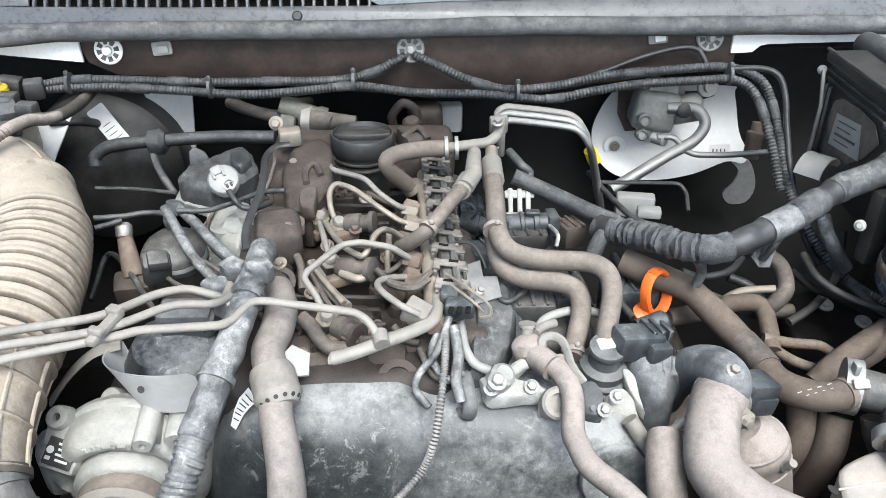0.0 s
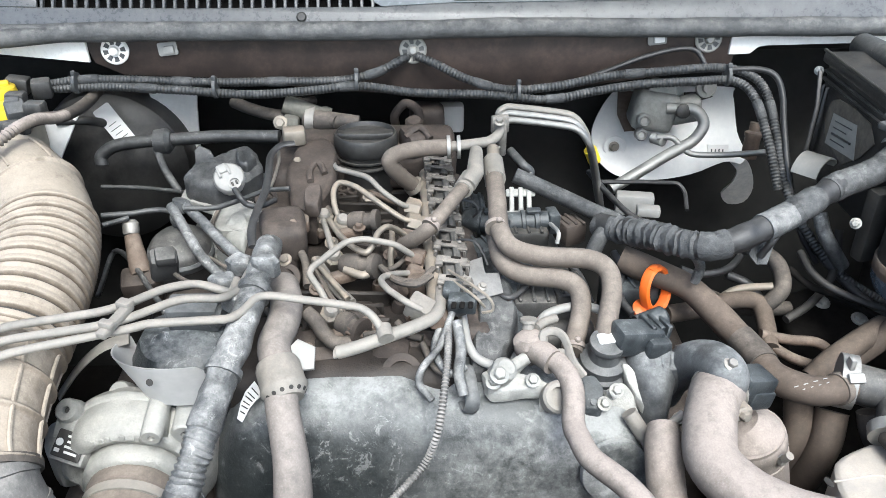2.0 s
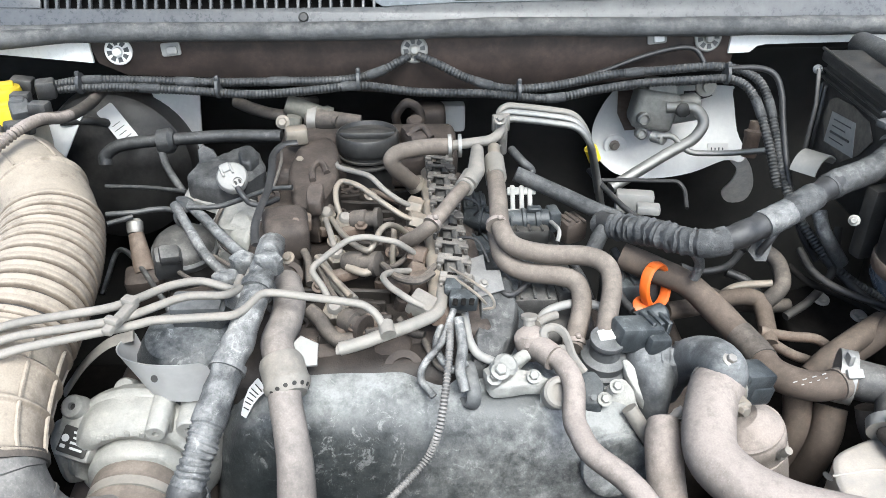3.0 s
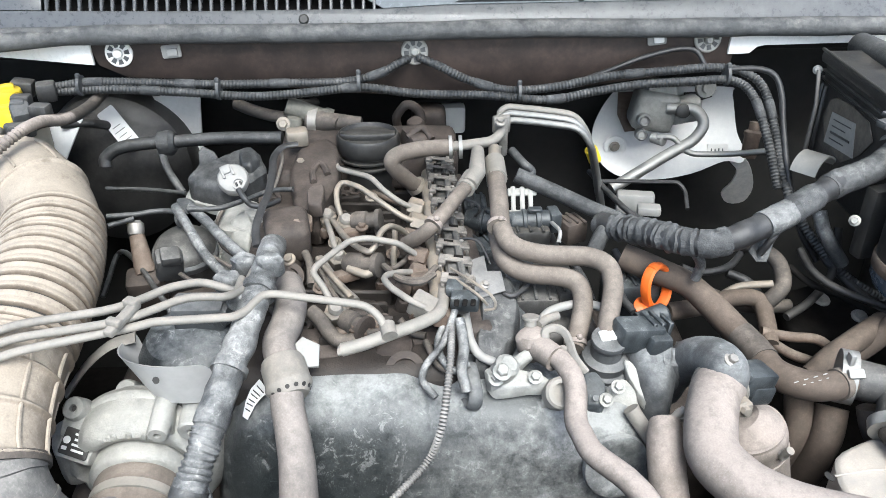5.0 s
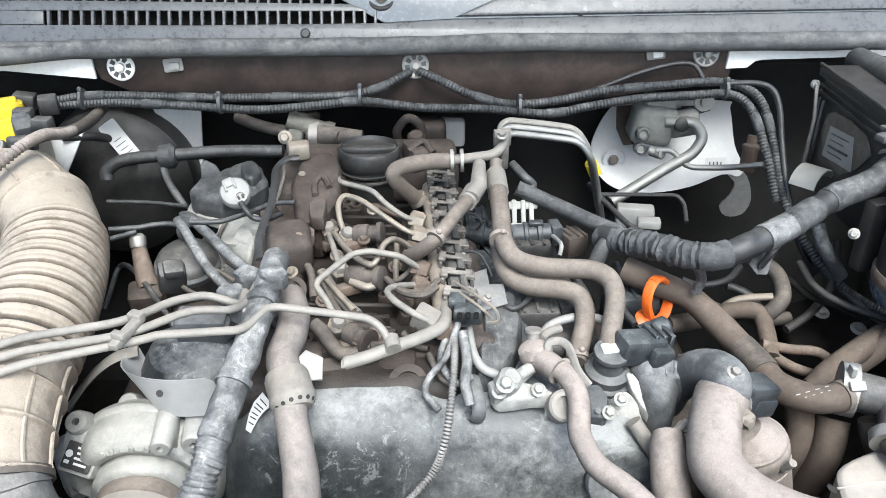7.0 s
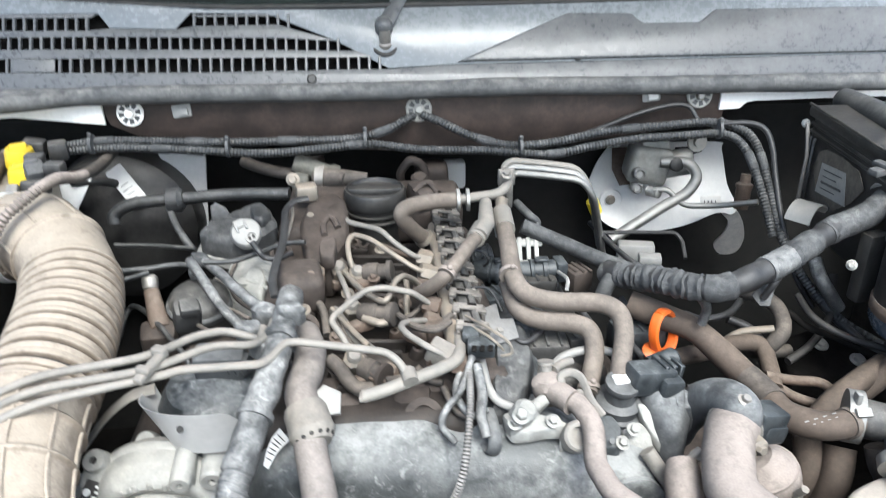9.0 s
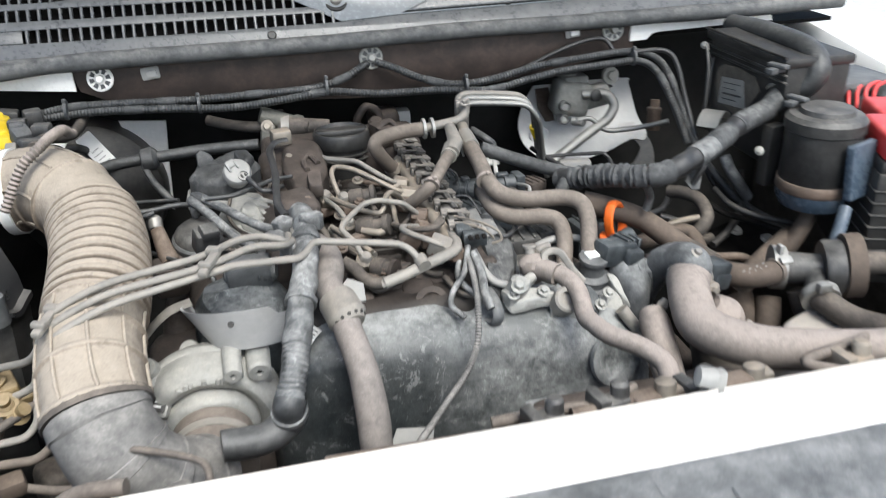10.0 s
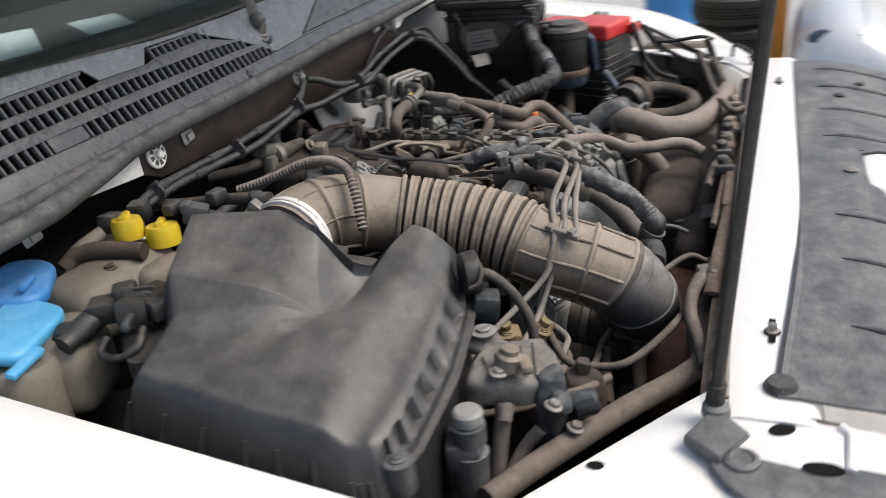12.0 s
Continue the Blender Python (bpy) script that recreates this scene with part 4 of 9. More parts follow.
def intake_radius(s, u):
    r = 0.0478
    if 0.152 < s < 0.310:
        ph = ((s - 0.152) / 0.0158) % 1.0
        r += 0.0040 - 0.0200 * math.exp(-((ph - 0.5) / 0.085) ** 2) - 0.0010 * (2 * ph - 1) ** 4
    for c in (0.010, 0.055, 0.100, 0.318, 0.352, 0.392, 0.43, 0.465):
        r += 0.0036 * math.exp(-((s - c) / 0.0026) ** 2)
    return r - 0.006 * max(0, u - 0.8)


intake = thing("intake_hose", "fat corrugated intake hose caked in tan dust", "intake hose")
CUT = int(0.432 / STEP)
part("corrugated_hose", sweep(line[: CUT + 1], intake_radius, 40), TAN_HOSE, intake, sharp=60)
# black rings in the grooves paint in the shade of their depth
for k in range(10):
    i = int((0.152 + 0.0158 * (k + 0.5)) / STEP)
    part("groove", band(line[i], line[i + 4] - line[i - 4], 0.0455, 0.0042, 0.0008), RUBBER_BLACK, intake, "black rubber band deepening the shade of a groove")
part("elbow_boot", rough_up(sweep(line[CUT - 4 :], lambda s, u: 0.0468 - 0.004 * u + 0.0015 * (math.sin(s * 150) > 0.8), 32), 0.0015, 0.03), BOOT_GREY, intake, "dusty grey rubber elbow boot")
part("boot_clamp", band(line[CUT], line[CUT + 3] - line[CUT - 3], 0.0480, 0.008, 0.002), RUBBER, intake)
for s0, s1, n in ((0.012, 0.100, 7), (0.318, 0.430, 9)):
    a, b = int(s0 / STEP), int(s1 / STEP)
    for k in range(n):
        ang = 2 * math.pi * k / n + 0.3
        path = []
        for i in range(a, b, 10):
            t = (line[i + 1] - line[i - 1]).normalized()
            side = t.cross(Vector((0, 0, 1))).normalized()
            path.append(line[i] + (side * math.cos(ang) + side.cross(t) * math.sin(ang)) * 0.0484)
        part("moulded_rib", sweep(path, 0.0019, 6), TAN_HOSE, intake)

vent = solo("vent_hose", ribbed([(-0.478, 0.752, 1.070), (-0.455, 0.768, 1.112), (-0.436, 0.784, 1.128), (-0.424, 0.812, 1.134), (-0.420, 0.850, 1.128), (-0.424, 0.900, 1.108), (-0.430, 0.945, 1.094)], 0.0088, 0.0052, 0.0022, 12), RUBBER_PALE, "thin corrugated pale vent hose over the intake", "vent hose")

# expansion tank, washer filler
tank = thing("brake_fluid_tank", "dusty beige fluid tank with two yellow caps", "fluid tank")
part("body", joined(rough_up(block((0.15, 0.085, 0.075), (-0.585, 1.035, 1.028), (0, 0, -8), 0.022, 4), 0.002, 0.05), block((0.07, 0.04, 0.04), (-0.555, 0.99, 1.035), (0, 0, -8), 0.014, 3)), BEIGE, tank)
for p, r in (((-0.542, 1.032, 1.090), 0.0185), ((-0.525, 0.997, 1.076), 0.0205)):
    cap = part("cap", joined(lathe([(r, -0.014), (r, 0.004), (r * 0.9, 0.010), (r * 0.4, 0.012)], p, (0.1, 0.02, 1), 24), block((r * 1.2, 0.010, 0.008), Vector(p) + Vector((0, 0, 0.013)), (0, 0, 25), 0.003)), YELLOW, tank, "yellow screw cap")
part("spout", hose([(-0.552, 1.062, 1.085), (-0.58, 1.076, 1.075), (-0.591, 1.09, 1.06)], 0.012), BEIGE, tank)
solo("tank_hose", hose([(-0.602, 1.085, 1.06), (-0.587, 1.077, 1.07), (-0.577, 1.045, 1.075), (-0.567, 0.993, 1.072)], 0.0135, 14), RUBBER_TAN, "tan dusty hose curving before the fluid tank", "hose")
solo("tank_bracket", rough_up(joined(block((0.07, 0.03, 0.03), (-0.571, 1.065, 1.045), (0, 10, 30), 0.006), bolt((-0.599, 1.018, 1.064), (0, 0, 1), 0.006, 0.006)), 0.002, 0.01), RUST, "rusty bracket below the tank hose", "bracket")
filler = thing("washer_filler", "pale washer filler with blue flip caps", "washer filler")
part("neck", joined(lathe([(0.035, -0.14), (0.036, -0.03), (0.040, -0.012), (0.036, 0.0)], (-0.753, 1.015, 1.04), (0.05, 0, 1), 24), block((0.09, 0.10, 0.10), (-0.70, 1.02, 1.0), (0, 0, 20), 0.03, 4)), BEIGE, filler)
part("cap", joined(slab(rounded(0.095, 0.062, 0.026), 0.018, axes((-0.667, 1.081, 1.065), (0.05, -0.2, 1), 20), 0.007, 3), block((0.03, 0.008, 0.006), (-0.682, 1.053, 1.087), (0, 0, 20), 0.002)), BLUE, filler, "dark blue flip cap")
part("cap_front", joined(slab(rounded(0.098, 0.066, 0.020), 0.016, axes((-0.732, 1.031, 1.052), (0.0, -0.25, 1), 12), 0.006, 3), block((0.05, 0.012, 0.008), (-0.767, 0.986, 1.05), (15, 0, 10), 0.003)), BLUE_LIGHT, filler, "light blue flip cap")

plugs = thing("wiring_plug", "cluster of grey and black wiring plugs by the bulkhead", "wiring plug")
for p, size, turn in (((-0.534, 1.063, 1.09), (0.035, 0.028, 0.028), (0, 10, 5)), ((-0.498, 1.049, 1.09), (0.03, 0.03, 0.03), (0, 0, 20)), ((-0.497, 0.965, 1.09), (0.028, 0.035, 0.03), (20, 0, 30)), ((-0.467, 0.953, 1.1), (0.03, 0.022, 0.022), (0, 0, -10)), ((-0.468, 0.894, 1.1), (0.04, 0.022, 0.02), (0, 10, 40)), ((-0.505, 0.991, 1.1), (0.03, 0.02, 0.018), (0, 0, 0)), ((-0.502, 0.972, 1.1), (0.022, 0.018, 0.018), (0, 0, 20))):
    part("plug", block([q * 0.82 for q in size], p, turn, 0.004, 2), BLACK_DUSTY if size[0] > 0.029 else GREY_PLASTIC, plugs)
solo("bulkhead_hose", hose([(-0.464, 0.878, 1.1), (-0.46, 0.929, 1.095), (-0.442, 0.965, 1.085), (-0.439, 1.029, 1.075), (-0.443, 1.107, 1.07)], 0.010), RUBBER, "short dusty rubber hose near the bulkhead", "hose")
solo("bulkhead_hose", hose([(-0.495, 1.059, 1.04), (-0.459, 1.082, 1.03), (-0.446, 1.133, 1), (-0.43, 1.16, 0.97)], 0.008), RUBBER_BLACK, "short black rubber hose near the bulkhead", "hose")

# ---------------------------------------------------------------- behind, on the left
booster = thing("brake_booster", "black round brake booster with a white label", "brake booster")
part("shell", lathe([(0.02, 0.09), (0.07, 0.085), (0.115, 0.05), (0.12, 0.0), (0.11, -0.04)], (-0.47, 1.20, 0.92), (0, -1, 0.1), 48), BLACK, booster)
lab = part("label", slab(rounded(0.026, 0.062, 0.003), 0.001, axes((-0.436, 1.105, 1.014), (0.1, -0.9, 0.35), 33), 0), LABEL, booster, "white printed label")
for k in range(4):
    part("print_bar", slab(rounded(0.017 - 0.004 * (k % 2), 0.0011, 0.0004), 0.0005, axes((-0.436, 1.105, 1.014), (0.1, -0.9, 0.35), 33) @ pose(-0.001, -0.020 + 0.0075 * k, 0.0011), 0), GREY_PLASTIC, lab)
solo("strut_panel", joined(upright([(-0.411, 1.2, 1.031), (-0.338, 1.2, 1.025), (-0.345, 1.2, 0.951), (-0.351, 1.2, 0.867), (-0.386, 1.2, 0.888), (-0.396, 1.2, 0.98)], 1.2, 0.006, 0.002)), PANEL, "pale bare sheet steel on the bulkhead", "sheet panel")
solo("strut_panel", joined(upright([(-0.531, 1.07, 1.05), (-0.467, 1.07, 1.043), (-0.484, 1.07, 1.014), (-0.509, 1.07, 0.973), (-0.554, 1.07, 0.981)], 1.07, 0.006, 0.002)), PANEL, "pale bare sheet steel on the bulkhead", "sheet panel")
vac = thing("vacuum_hose", "dusty black vacuum hose with a rubber grommet", "vacuum hose")
part("hose_run", hose([(-0.444, 1.05, 0.978), (-0.443, 1.055, 0.99), (-0.423, 1.06, 1.002), (-0.384, 1.06, 1.008), (-0.331, 1.06, 1.011), (-0.275, 1.06, 1.014), (-0.195, 1.05, 1.017)], 0.0115), LOOM, vac)
part("grommet", lathe([(0.012, -0.012), (0.017, -0.010), (0.018, 0.006), (0.012, 0.012)], (-0.356, 1.058, 1.009), (1, 0, 0.1), 18), LOOM, vac)
solo("coolant_line", hose([(-0.267, 1.12, 1.041), (-0.24, 1.1, 1.038), (-0.201, 1.08, 1.036), (-0.149, 1.07, 1.037), (-0.116, 1.05, 1.037)], 0.011), RUBBER, "dusty rubber coolant line at the bulkhead", "coolant line")
union = thing("hose_union", "dusty steel hose union with clamps", "hose union")
part("body", joined(lathe([(0.013, -0.03), (0.013, 0.02), (0.016, 0.024), (0.016, 0.034)], (-0.16, 1.07, 1.046), (1, 0, -0.4), 18), block((0.022, 0.02, 0.04), (-0.18, 1.06, 1.025), (0, 10, 0), 0.006)), CAST_DULL, union)
part("clamp_band", band((-0.153, 1.07, 1.038), (1, 0, -0.2), 0.0155, 0.010), STEEL, union)
part("stub", hose([(-0.172, 1.07, 1.038), (-0.17, 1.09, 1.047), (-0.154, 1.12, 1.041)], 0.009), RUBBER, union)
solo("bracket_bolt_block", joined(block((0.028, 0.022, 0.022), (-0.163, 0.976, 1.05), (0, 0, 12), 0.004), bolt((-0.18, 0.984, 1.065), (0, -1, 0.4), 0.006, 0.008)), PIPE, "dusty bracket block with a bolt on the engine's rear", "bracket")

# egr valve casting and actuator
egr = thing("egr_valve", "dark grey cast valve with a dirty white plug", "valve")
part("casting", rough_up(joined(cast([(-0.294, 0.912, 1.022), (-0.282, 0.934, 1.034), (-0.266, 0.932, 1.036), (-0.25, 0.945, 1.036), (-0.241, 0.962, 1.036), (-0.221, 0.977, 1.034), (-0.206, 0.952, 1.032), (-0.195, 0.917, 1.028), (-0.213, 0.894, 1.024), (-0.241, 0.881, 1.022), (-0.279, 0.897, 1.018)], 0.032, 0.82, 0.006), cast([(-0.231, 0.936, 1.046), (-0.213, 0.945, 1.046), (-0.203, 0.923, 1.042), (-0.213, 0.908, 1.04), (-0.224, 0.911, 1.042)], 0.02, 0.8, 0.004)), 0.0022, 0.012), COAL, egr)
part("fin", slab([(0, 0), (0.026, 0), (0.020, 0.016), (0.008, 0.024), (0.001, 0.018)], 0.006, axes((-0.28, 0.931, 1.032), (0.25, -0.9, 0.35), 0), 0.002), COAL, egr)
part("flange", rough_up(cast([(-0.299, 0.888, 0.998), (-0.286, 0.899, 1), (-0.245, 0.874, 0.998), (-0.222, 0.896, 1), (-0.202, 0.929, 1), (-0.195, 0.948, 1), (-0.209, 0.979, 1), (-0.299, 0.952, 1)], 0.010, 0.9, 0.001), 0.001, 0.012), ALU, egr, "pale gasket flange")
PP = axes((-0.227, 0.873, 1.042), (0.12, -0.72, 0.68), 20)
plug = part("plug", moved(joined(lathe([(0.010, -0.024), (0.0165, -0.016), (0.0185, -0.004), (0.0185, 0.002), (0.0165, 0.0055), (0.0140, 0.0065), (0.003, 0.0068)], seg=18), block((0.013, 0.011, 0.010), (-0.003, 0.012, 0.004), (0, 0, 0), 0.002), block((0.003, 0.012, 0.005), (-0.0085, 0.008, 0.0075), (0, 0, 0), 0.001), block((0.003, 0.012, 0.005), (0.003, 0.008, 0.0075), (0, 0, 0), 0.001), lathe([(0.0075, 0.005), (0.0075, 0.0095), (0.0055, 0.0095), (0.005, 0.007)], (0.003, -0.010, 0), (0, 0, 1), 16)), PP), CREAM, egr, "dirty white round plug")
for dx in (0.0005, 0.0055):
    part("contact", moved(block((0.0026, 0.005, 0.002), (dx, -0.010, 0.0078), (0, 0, 0), 0.0006, 1), PP), INK, plug)
part("cable", hose([(-0.214, 0.838, 1.046), (-0.206, 0.827, 1.04), (-0.199, 0.826, 1.032), (-0.185, 0.826, 1.03), (-0.172, 0.849, 1.025)], 0.0045, 10), LOOM_DARK, egr)
part("flat_cable", sweep(catmull([(-0.175, 0.72, 1.04), (-0.181, 0.752, 1.042), (-0.181, 0.784, 1.045), (-0.179, 0.832, 1.045), (-0.18, 0.873, 1.05), (-0.182, 0.907, 1.055), (-0.172, 0.925, 1.06), (-0.156, 0.931, 1.06)], 6), 0.0046, 10, 0.5), LOOM_DARK, egr, "flat dusty cable sleeve")
part("stay_wire", pipe([(-0.191, 0.879, 1.01), (-0.181, 0.894, 1.025), (-0.176, 0.926, 1.04), (-0.178, 0.939, 1.048)], 0.003, 0.01, 8), PIPE, egr)

act = thing("throttle_actuator", "silver cast aluminium throttle actuator", "actuator")
for k in range(4):
    part("cooling_rib", sweep(catmull([(-0.217, 0.874, 1.004), (-0.195, 0.862, 1.002), (-0.175, 0.844, 0.996), (-0.172, 0.837, 0.985)], 5), 0.0032, 8) if k == 0 else sweep(catmull([Vector(p) + Vector((-0.003 * k, -0.012 * k, -0.003 * k)) for p in ((-0.217, 0.874, 1.004), (-0.195, 0.862, 1.002), (-0.179, 0.847, 0.996))], 5), 0.0030, 8), ALU, act)
part("spout", rough_up(cast([(-0.232, 0.848, 0.995), (-0.221, 0.867, 1), (-0.211, 0.866, 1), (-0.202, 0.835, 0.996), (-0.203, 0.812, 0.985), (-0.221, 0.816, 0.98), (-0.236, 0.839, 0.985)], 0.04, 0.7, 0.008), 0.0025, 0.012), ALU, act)
part("housing", rough_up(joined(lathe([(0.038, -0.05), (0.040, -0.02), (0.036, 0.0), (0.030, 0.006), (0.028, 0.016), (0.010, 0.018)], (-0.222, 0.862, 0.985), (0.0, -0.25, 1), 28), block((0.085, 0.03, 0.04), (-0.215, 0.845, 0.965), (0, 0, 25), 0.008), block((0.03, 0.085, 0.04), (-0.235, 0.85, 0.96), (0, 0, 15), 0.008)), 0.003, 0.02), ALU, act)
for k in range(5):
    a = 0.6 + k * 1.257
    c = Vector((-0.222 + 0.043 * math.cos(a), 0.862 + 0.043 * math.sin(a), 0.978 - 0.010 * math.sin(a) * -1))
    lug = part("lug", lathe([(0.009, -0.03), (0.009, 0.004), (0.007, 0.006)], c, (0, -0.25, 1), 14), ALU, act)
    part("bolt", bolt(c + Vector((0, -0.0015, 0.006)), (0, -0.25, 1), 0.0045, 0.005), STEEL, lug)

dome = thing("vacuum_box", "round black plastic vacuum box with hose nipples", "vacuum box")
part("dome", lathe([(0.032, -0.05), (0.036, -0.01), (0.034, 0.004), (0.027, 0.011), (0.006, 0.014)], (-0.279, 0.815, 0.985), (0.05, -0.2, 1), 28), BLACK_DUSTY, dome)
part("rim_band", lathe([(0.0365, -0.012), (0.038, -0.009), (0.038, -0.004), (0.0355, -0.001)], (-0.279, 0.815, 0.985), (0.05, -0.2, 1), 28), GREY_PLASTIC, dome)
part("nipple", joined(hose([(-0.284, 0.832, 1.005), (-0.285, 0.831, 1.015), (-0.282, 0.846, 1.02)], 0.007), lathe([(0.010, 0), (0.010, 0.012), (0.006, 0.014)], (-0.281, 0.841, 1.018), (0.3, 0.2, 1), 12)), GREY_PLASTIC, dome)
for pts, r in ((([(-0.288, 0.837, 1.025), (-0.264, 0.794, 1.02), (-0.244, 0.762, 1.01), (-0.225, 0.742, 1), (-0.207, 0.717, 1)], 0.0076), ([(-0.275, 0.842, 1.025), (-0.244, 0.804, 1.02), (-0.211, 0.761, 1.015), (-0.184, 0.728, 1.015)], 0.0076), ([(-0.365, 0.827, 1.02), (-0.335, 0.831, 1.02), (-0.304, 0.839, 1.02), (-0.285, 0.832, 1.02)], 0.0042), ([(-0.357, 0.804, 1.02), (-0.344, 0.813, 1.02), (-0.333, 0.821, 1.02)], 0.0042),) + (([(-0.26, 0.678, 0.98), (-0.277, 0.705, 0.99), (-0.373, 0.866, 0.95), (-0.386, 0.812, 0.92)], 0.004), ([(-0.438, 1.018, 0.96), (-0.382, 1.013, 0.96), (-0.318, 0.98, 0.97)], 0.004), ([(-0.366, 1.055, 1), (-0.351, 1.027, 0.98), (-0.328, 1, 0.96)], 0.007), ([(-0.269, 0.823, 1.03), (-0.231, 0.825, 1.03), (-0.188, 0.872, 1.025), (-0.157, 0.868, 1.03)], 0.004),)):
    solo("vacuum_line", rough_up(hose(pts, r, 10), 0.0008, 0.02), FOIL if r > 0.0075 else LOOM, "thin dusty vacuum line beside the engine", "vacuum line", "vacuum lines")

stick = thing("temperature_probe", "reddish sleeved exhaust temperature probe", "probe")
part("sleeve", sweep([(-0.332, 0.817, 1), (-0.326, 0.802, 0.98), (-0.32, 0.789, 0.965)], lambda s, u: 0.0085 + 0.004 * u, 14), RUST, stick)
part("ferrule", lathe([(0.0085, 0), (0.0095, 0.003), (0.0095, 0.012), (0.006, 0.016)], (-0.333, 0.819, 1), (-0.1, 0.5, 0.7), 14), STEEL, stick)
part("socket", block((0.04, 0.03, 0.05), (-0.323, 0.79, 0.945), (20, 0, 10), 0.006), ENGINE, stick)
part("wire", hose([(-0.333, 0.817, 1.005), (-0.337, 0.825, 1.012), (-0.338, 0.827, 1.018)], 0.004, 8), LOOM_DARK, stick)

# dusty black dome with its silver heat shield, and the turbo below
DOME = material("blotched_black_housing", (0.018, 0.024, 0.028), 0.35, dust=0.44, dust_colour=(0.42, 0.43, 0.43), grain=0.4, bump=0.25, patchy=0.7, mottle=0.55, blot=0.3, face=2.0, scuff=0.6)
cooler = thing("oil_separator", "dusty black rounded separator housing", "housing")
part("shell", rough_up(lathe([(0.050, -0.06), (0.057, -0.02), (0.055, 0.006), (0.043, 0.026), (0.02, 0.036), (0.004, 0.037)], (-0.233, 0.648, 0.962), (0.0, -0.12, 1), 32), 0.004, 0.022), DOME, cooler)
part("plug", joined(block((0.028, 0.024, 0.03), (-0.268, 0.721, 1.02), (15, 5, 20), 0.005), block((0.02, 0.02, 0.012), (-0.262, 0.712, 1.035), (15, 5, 20), 0.003)), BLACK_DUSTY, cooler, "black plug on the housing")
part("plug", block((0.05, 0.028, 0.03), (-0.222, 0.649, 1.01), (10, 0, 0), 0.005), GREY_PLASTIC, cooler, "lilac grey plug")
part("ridged_neck", ribbed([(-0.247, 0.657, 1.005), (-0.228, 0.649, 1.008), (-0.193, 0.642, 1.01)], 0.016, 0.007, 0.003, 16), GREY_PLASTIC, cooler)


def shield_sheet(r, z0, z1, a0, a1, centre, lean=0.0, thick=0.0015, n=28, cut=None):
    verts, faces = [], []
    for i in range(n + 1):
        a = radians(a0 + (a1 - a0) * i / n)
        z2 = z1 - (cut[1] * min(1.0, max(0.0, (math.degrees(a) - cut[0]) / 9.0)) if cut else 0.0)
        for rr in (r, r + thick):
            for z in (z0, z0 + (z2 - z0) * 0.5, z2):
                k = 1 + lean * (z1 - z) / (z1 - z0)
                verts.append((centre[0] + rr * k * math.cos(a), centre[1] + rr * k * math.sin(a), centre[2] + z))
    for i in range(n):
        o = i * 6
        for j in range(2):
            faces += [(o + j, o + j + 1, o + j + 7, o + j + 6), (o + 3 + j, o + 9 + j, o + 10 + j, o + 4 + j)]
        faces += [(o, o + 6, o + 9, o + 3), (o + 2, o + 5, o + 11, o + 8)]
    faces += [(0, 3, 4, 1), (1, 4, 5, 2), (n * 6, n * 6 + 1, n * 6 + 4, n * 6 + 3), (n * 6 + 1, n * 6 + 2, n * 6 + 5, n * 6 + 4)]
    return verts, faces


SHT = Matrix.Translation((-0.228, 0.634, 0.985)) @ pose(0, 0, 0, -19, 0, 0) @ Matrix.Translation((0.228, -0.634, -0.985))
shield = thing("heat_shield", "curved silver sheet heat shield with a small hole", "heat shield")
part("band", moved(shield_sheet(0.069, -0.046, 0.0, 158, 322, (-0.228, 0.634, 0.985), -0.40, 0.0015, 44, (290, 0.010)), SHT), SHEET, shield)
part("hole", moved(lathe([(0.0034, 0), (0.0034, 0.0004)], (-0.2445, 0.5625, 0.9735), (-0.2, -1, 0.1), 12), SHT), INK, shield)

turbo = thing("turbocharger", "dusty cast aluminium turbocharger with a riveted nameplate", "turbocharger")
TC = Vector((-0.281, 0.588, 0.872))
TW = Vector((0.02, -0.93, -0.12)).normalized()
TM = axes(TC, TW)
HOUSING = lathe([(0.070, -0.034), (0.0715, -0.026), (0.0745, -0.024), (0.0745, -0.018), (0.0725, -0.016), (0.0735, -0.006), (0.0715, 0.006), (0.0665, 0.016), (0.0600, 0.0205), (0.0545, 0.018), (0.0515, 0.011), (0.0500, 0.011), (0.0495, 0.026), (0.047, 0.030), (0.0425, 0.031), (0.042, 0.036)], seg=64)
grown = []
for x, y, z in HOUSING[0]:
    a, r = math.atan2(y, x), math.hypot(x, y)
    swell = 1 + (0.10 * math.sin(a * 0.5 + 0.6) - 0.03) * min(1.0, max(0.0, (r - 0.048) / 0.015))
    grown.append((x * swell, y * swell, z))
part("volute", moved(rough_up((grown, HOUSING[1]), 0.0012, 0.02), TM), ALU, turbo, sharp=50)
for k in range(9):
    a = -0.42 + 0.105 * k + 0.02 * (k % 2)
    if k not in (3, 5):
        part("cast_mark", moved(block((0.0055, 0.0065, 0.0026), (0.0655 * math.sin(a), 0.0655 * math.cos(a), 0.0202), (-16, 0, -math.degrees(a)), 0.001, 1), TM), ALU, turbo)
part("inlet_boot", moved(lathe([(0.040, 0.028), (0.0425, 0.031), (0.0435, 0.036), (0.0435, 0.046), (0.0415, 0.048), (0.0415, 0.058), (0.0445, 0.060), (0.0445, 0.082), (0.037, 0.086)], seg=40), TM), RUBBER_MID, turbo, "tan rubber inlet boot")
part("boot_clamp", moved(lathe([(0.0425, 0.048), (0.044, 0.0485), (0.044, 0.0575), (0.0425, 0.058)], seg=40), TM), PIPE_PALE, turbo)
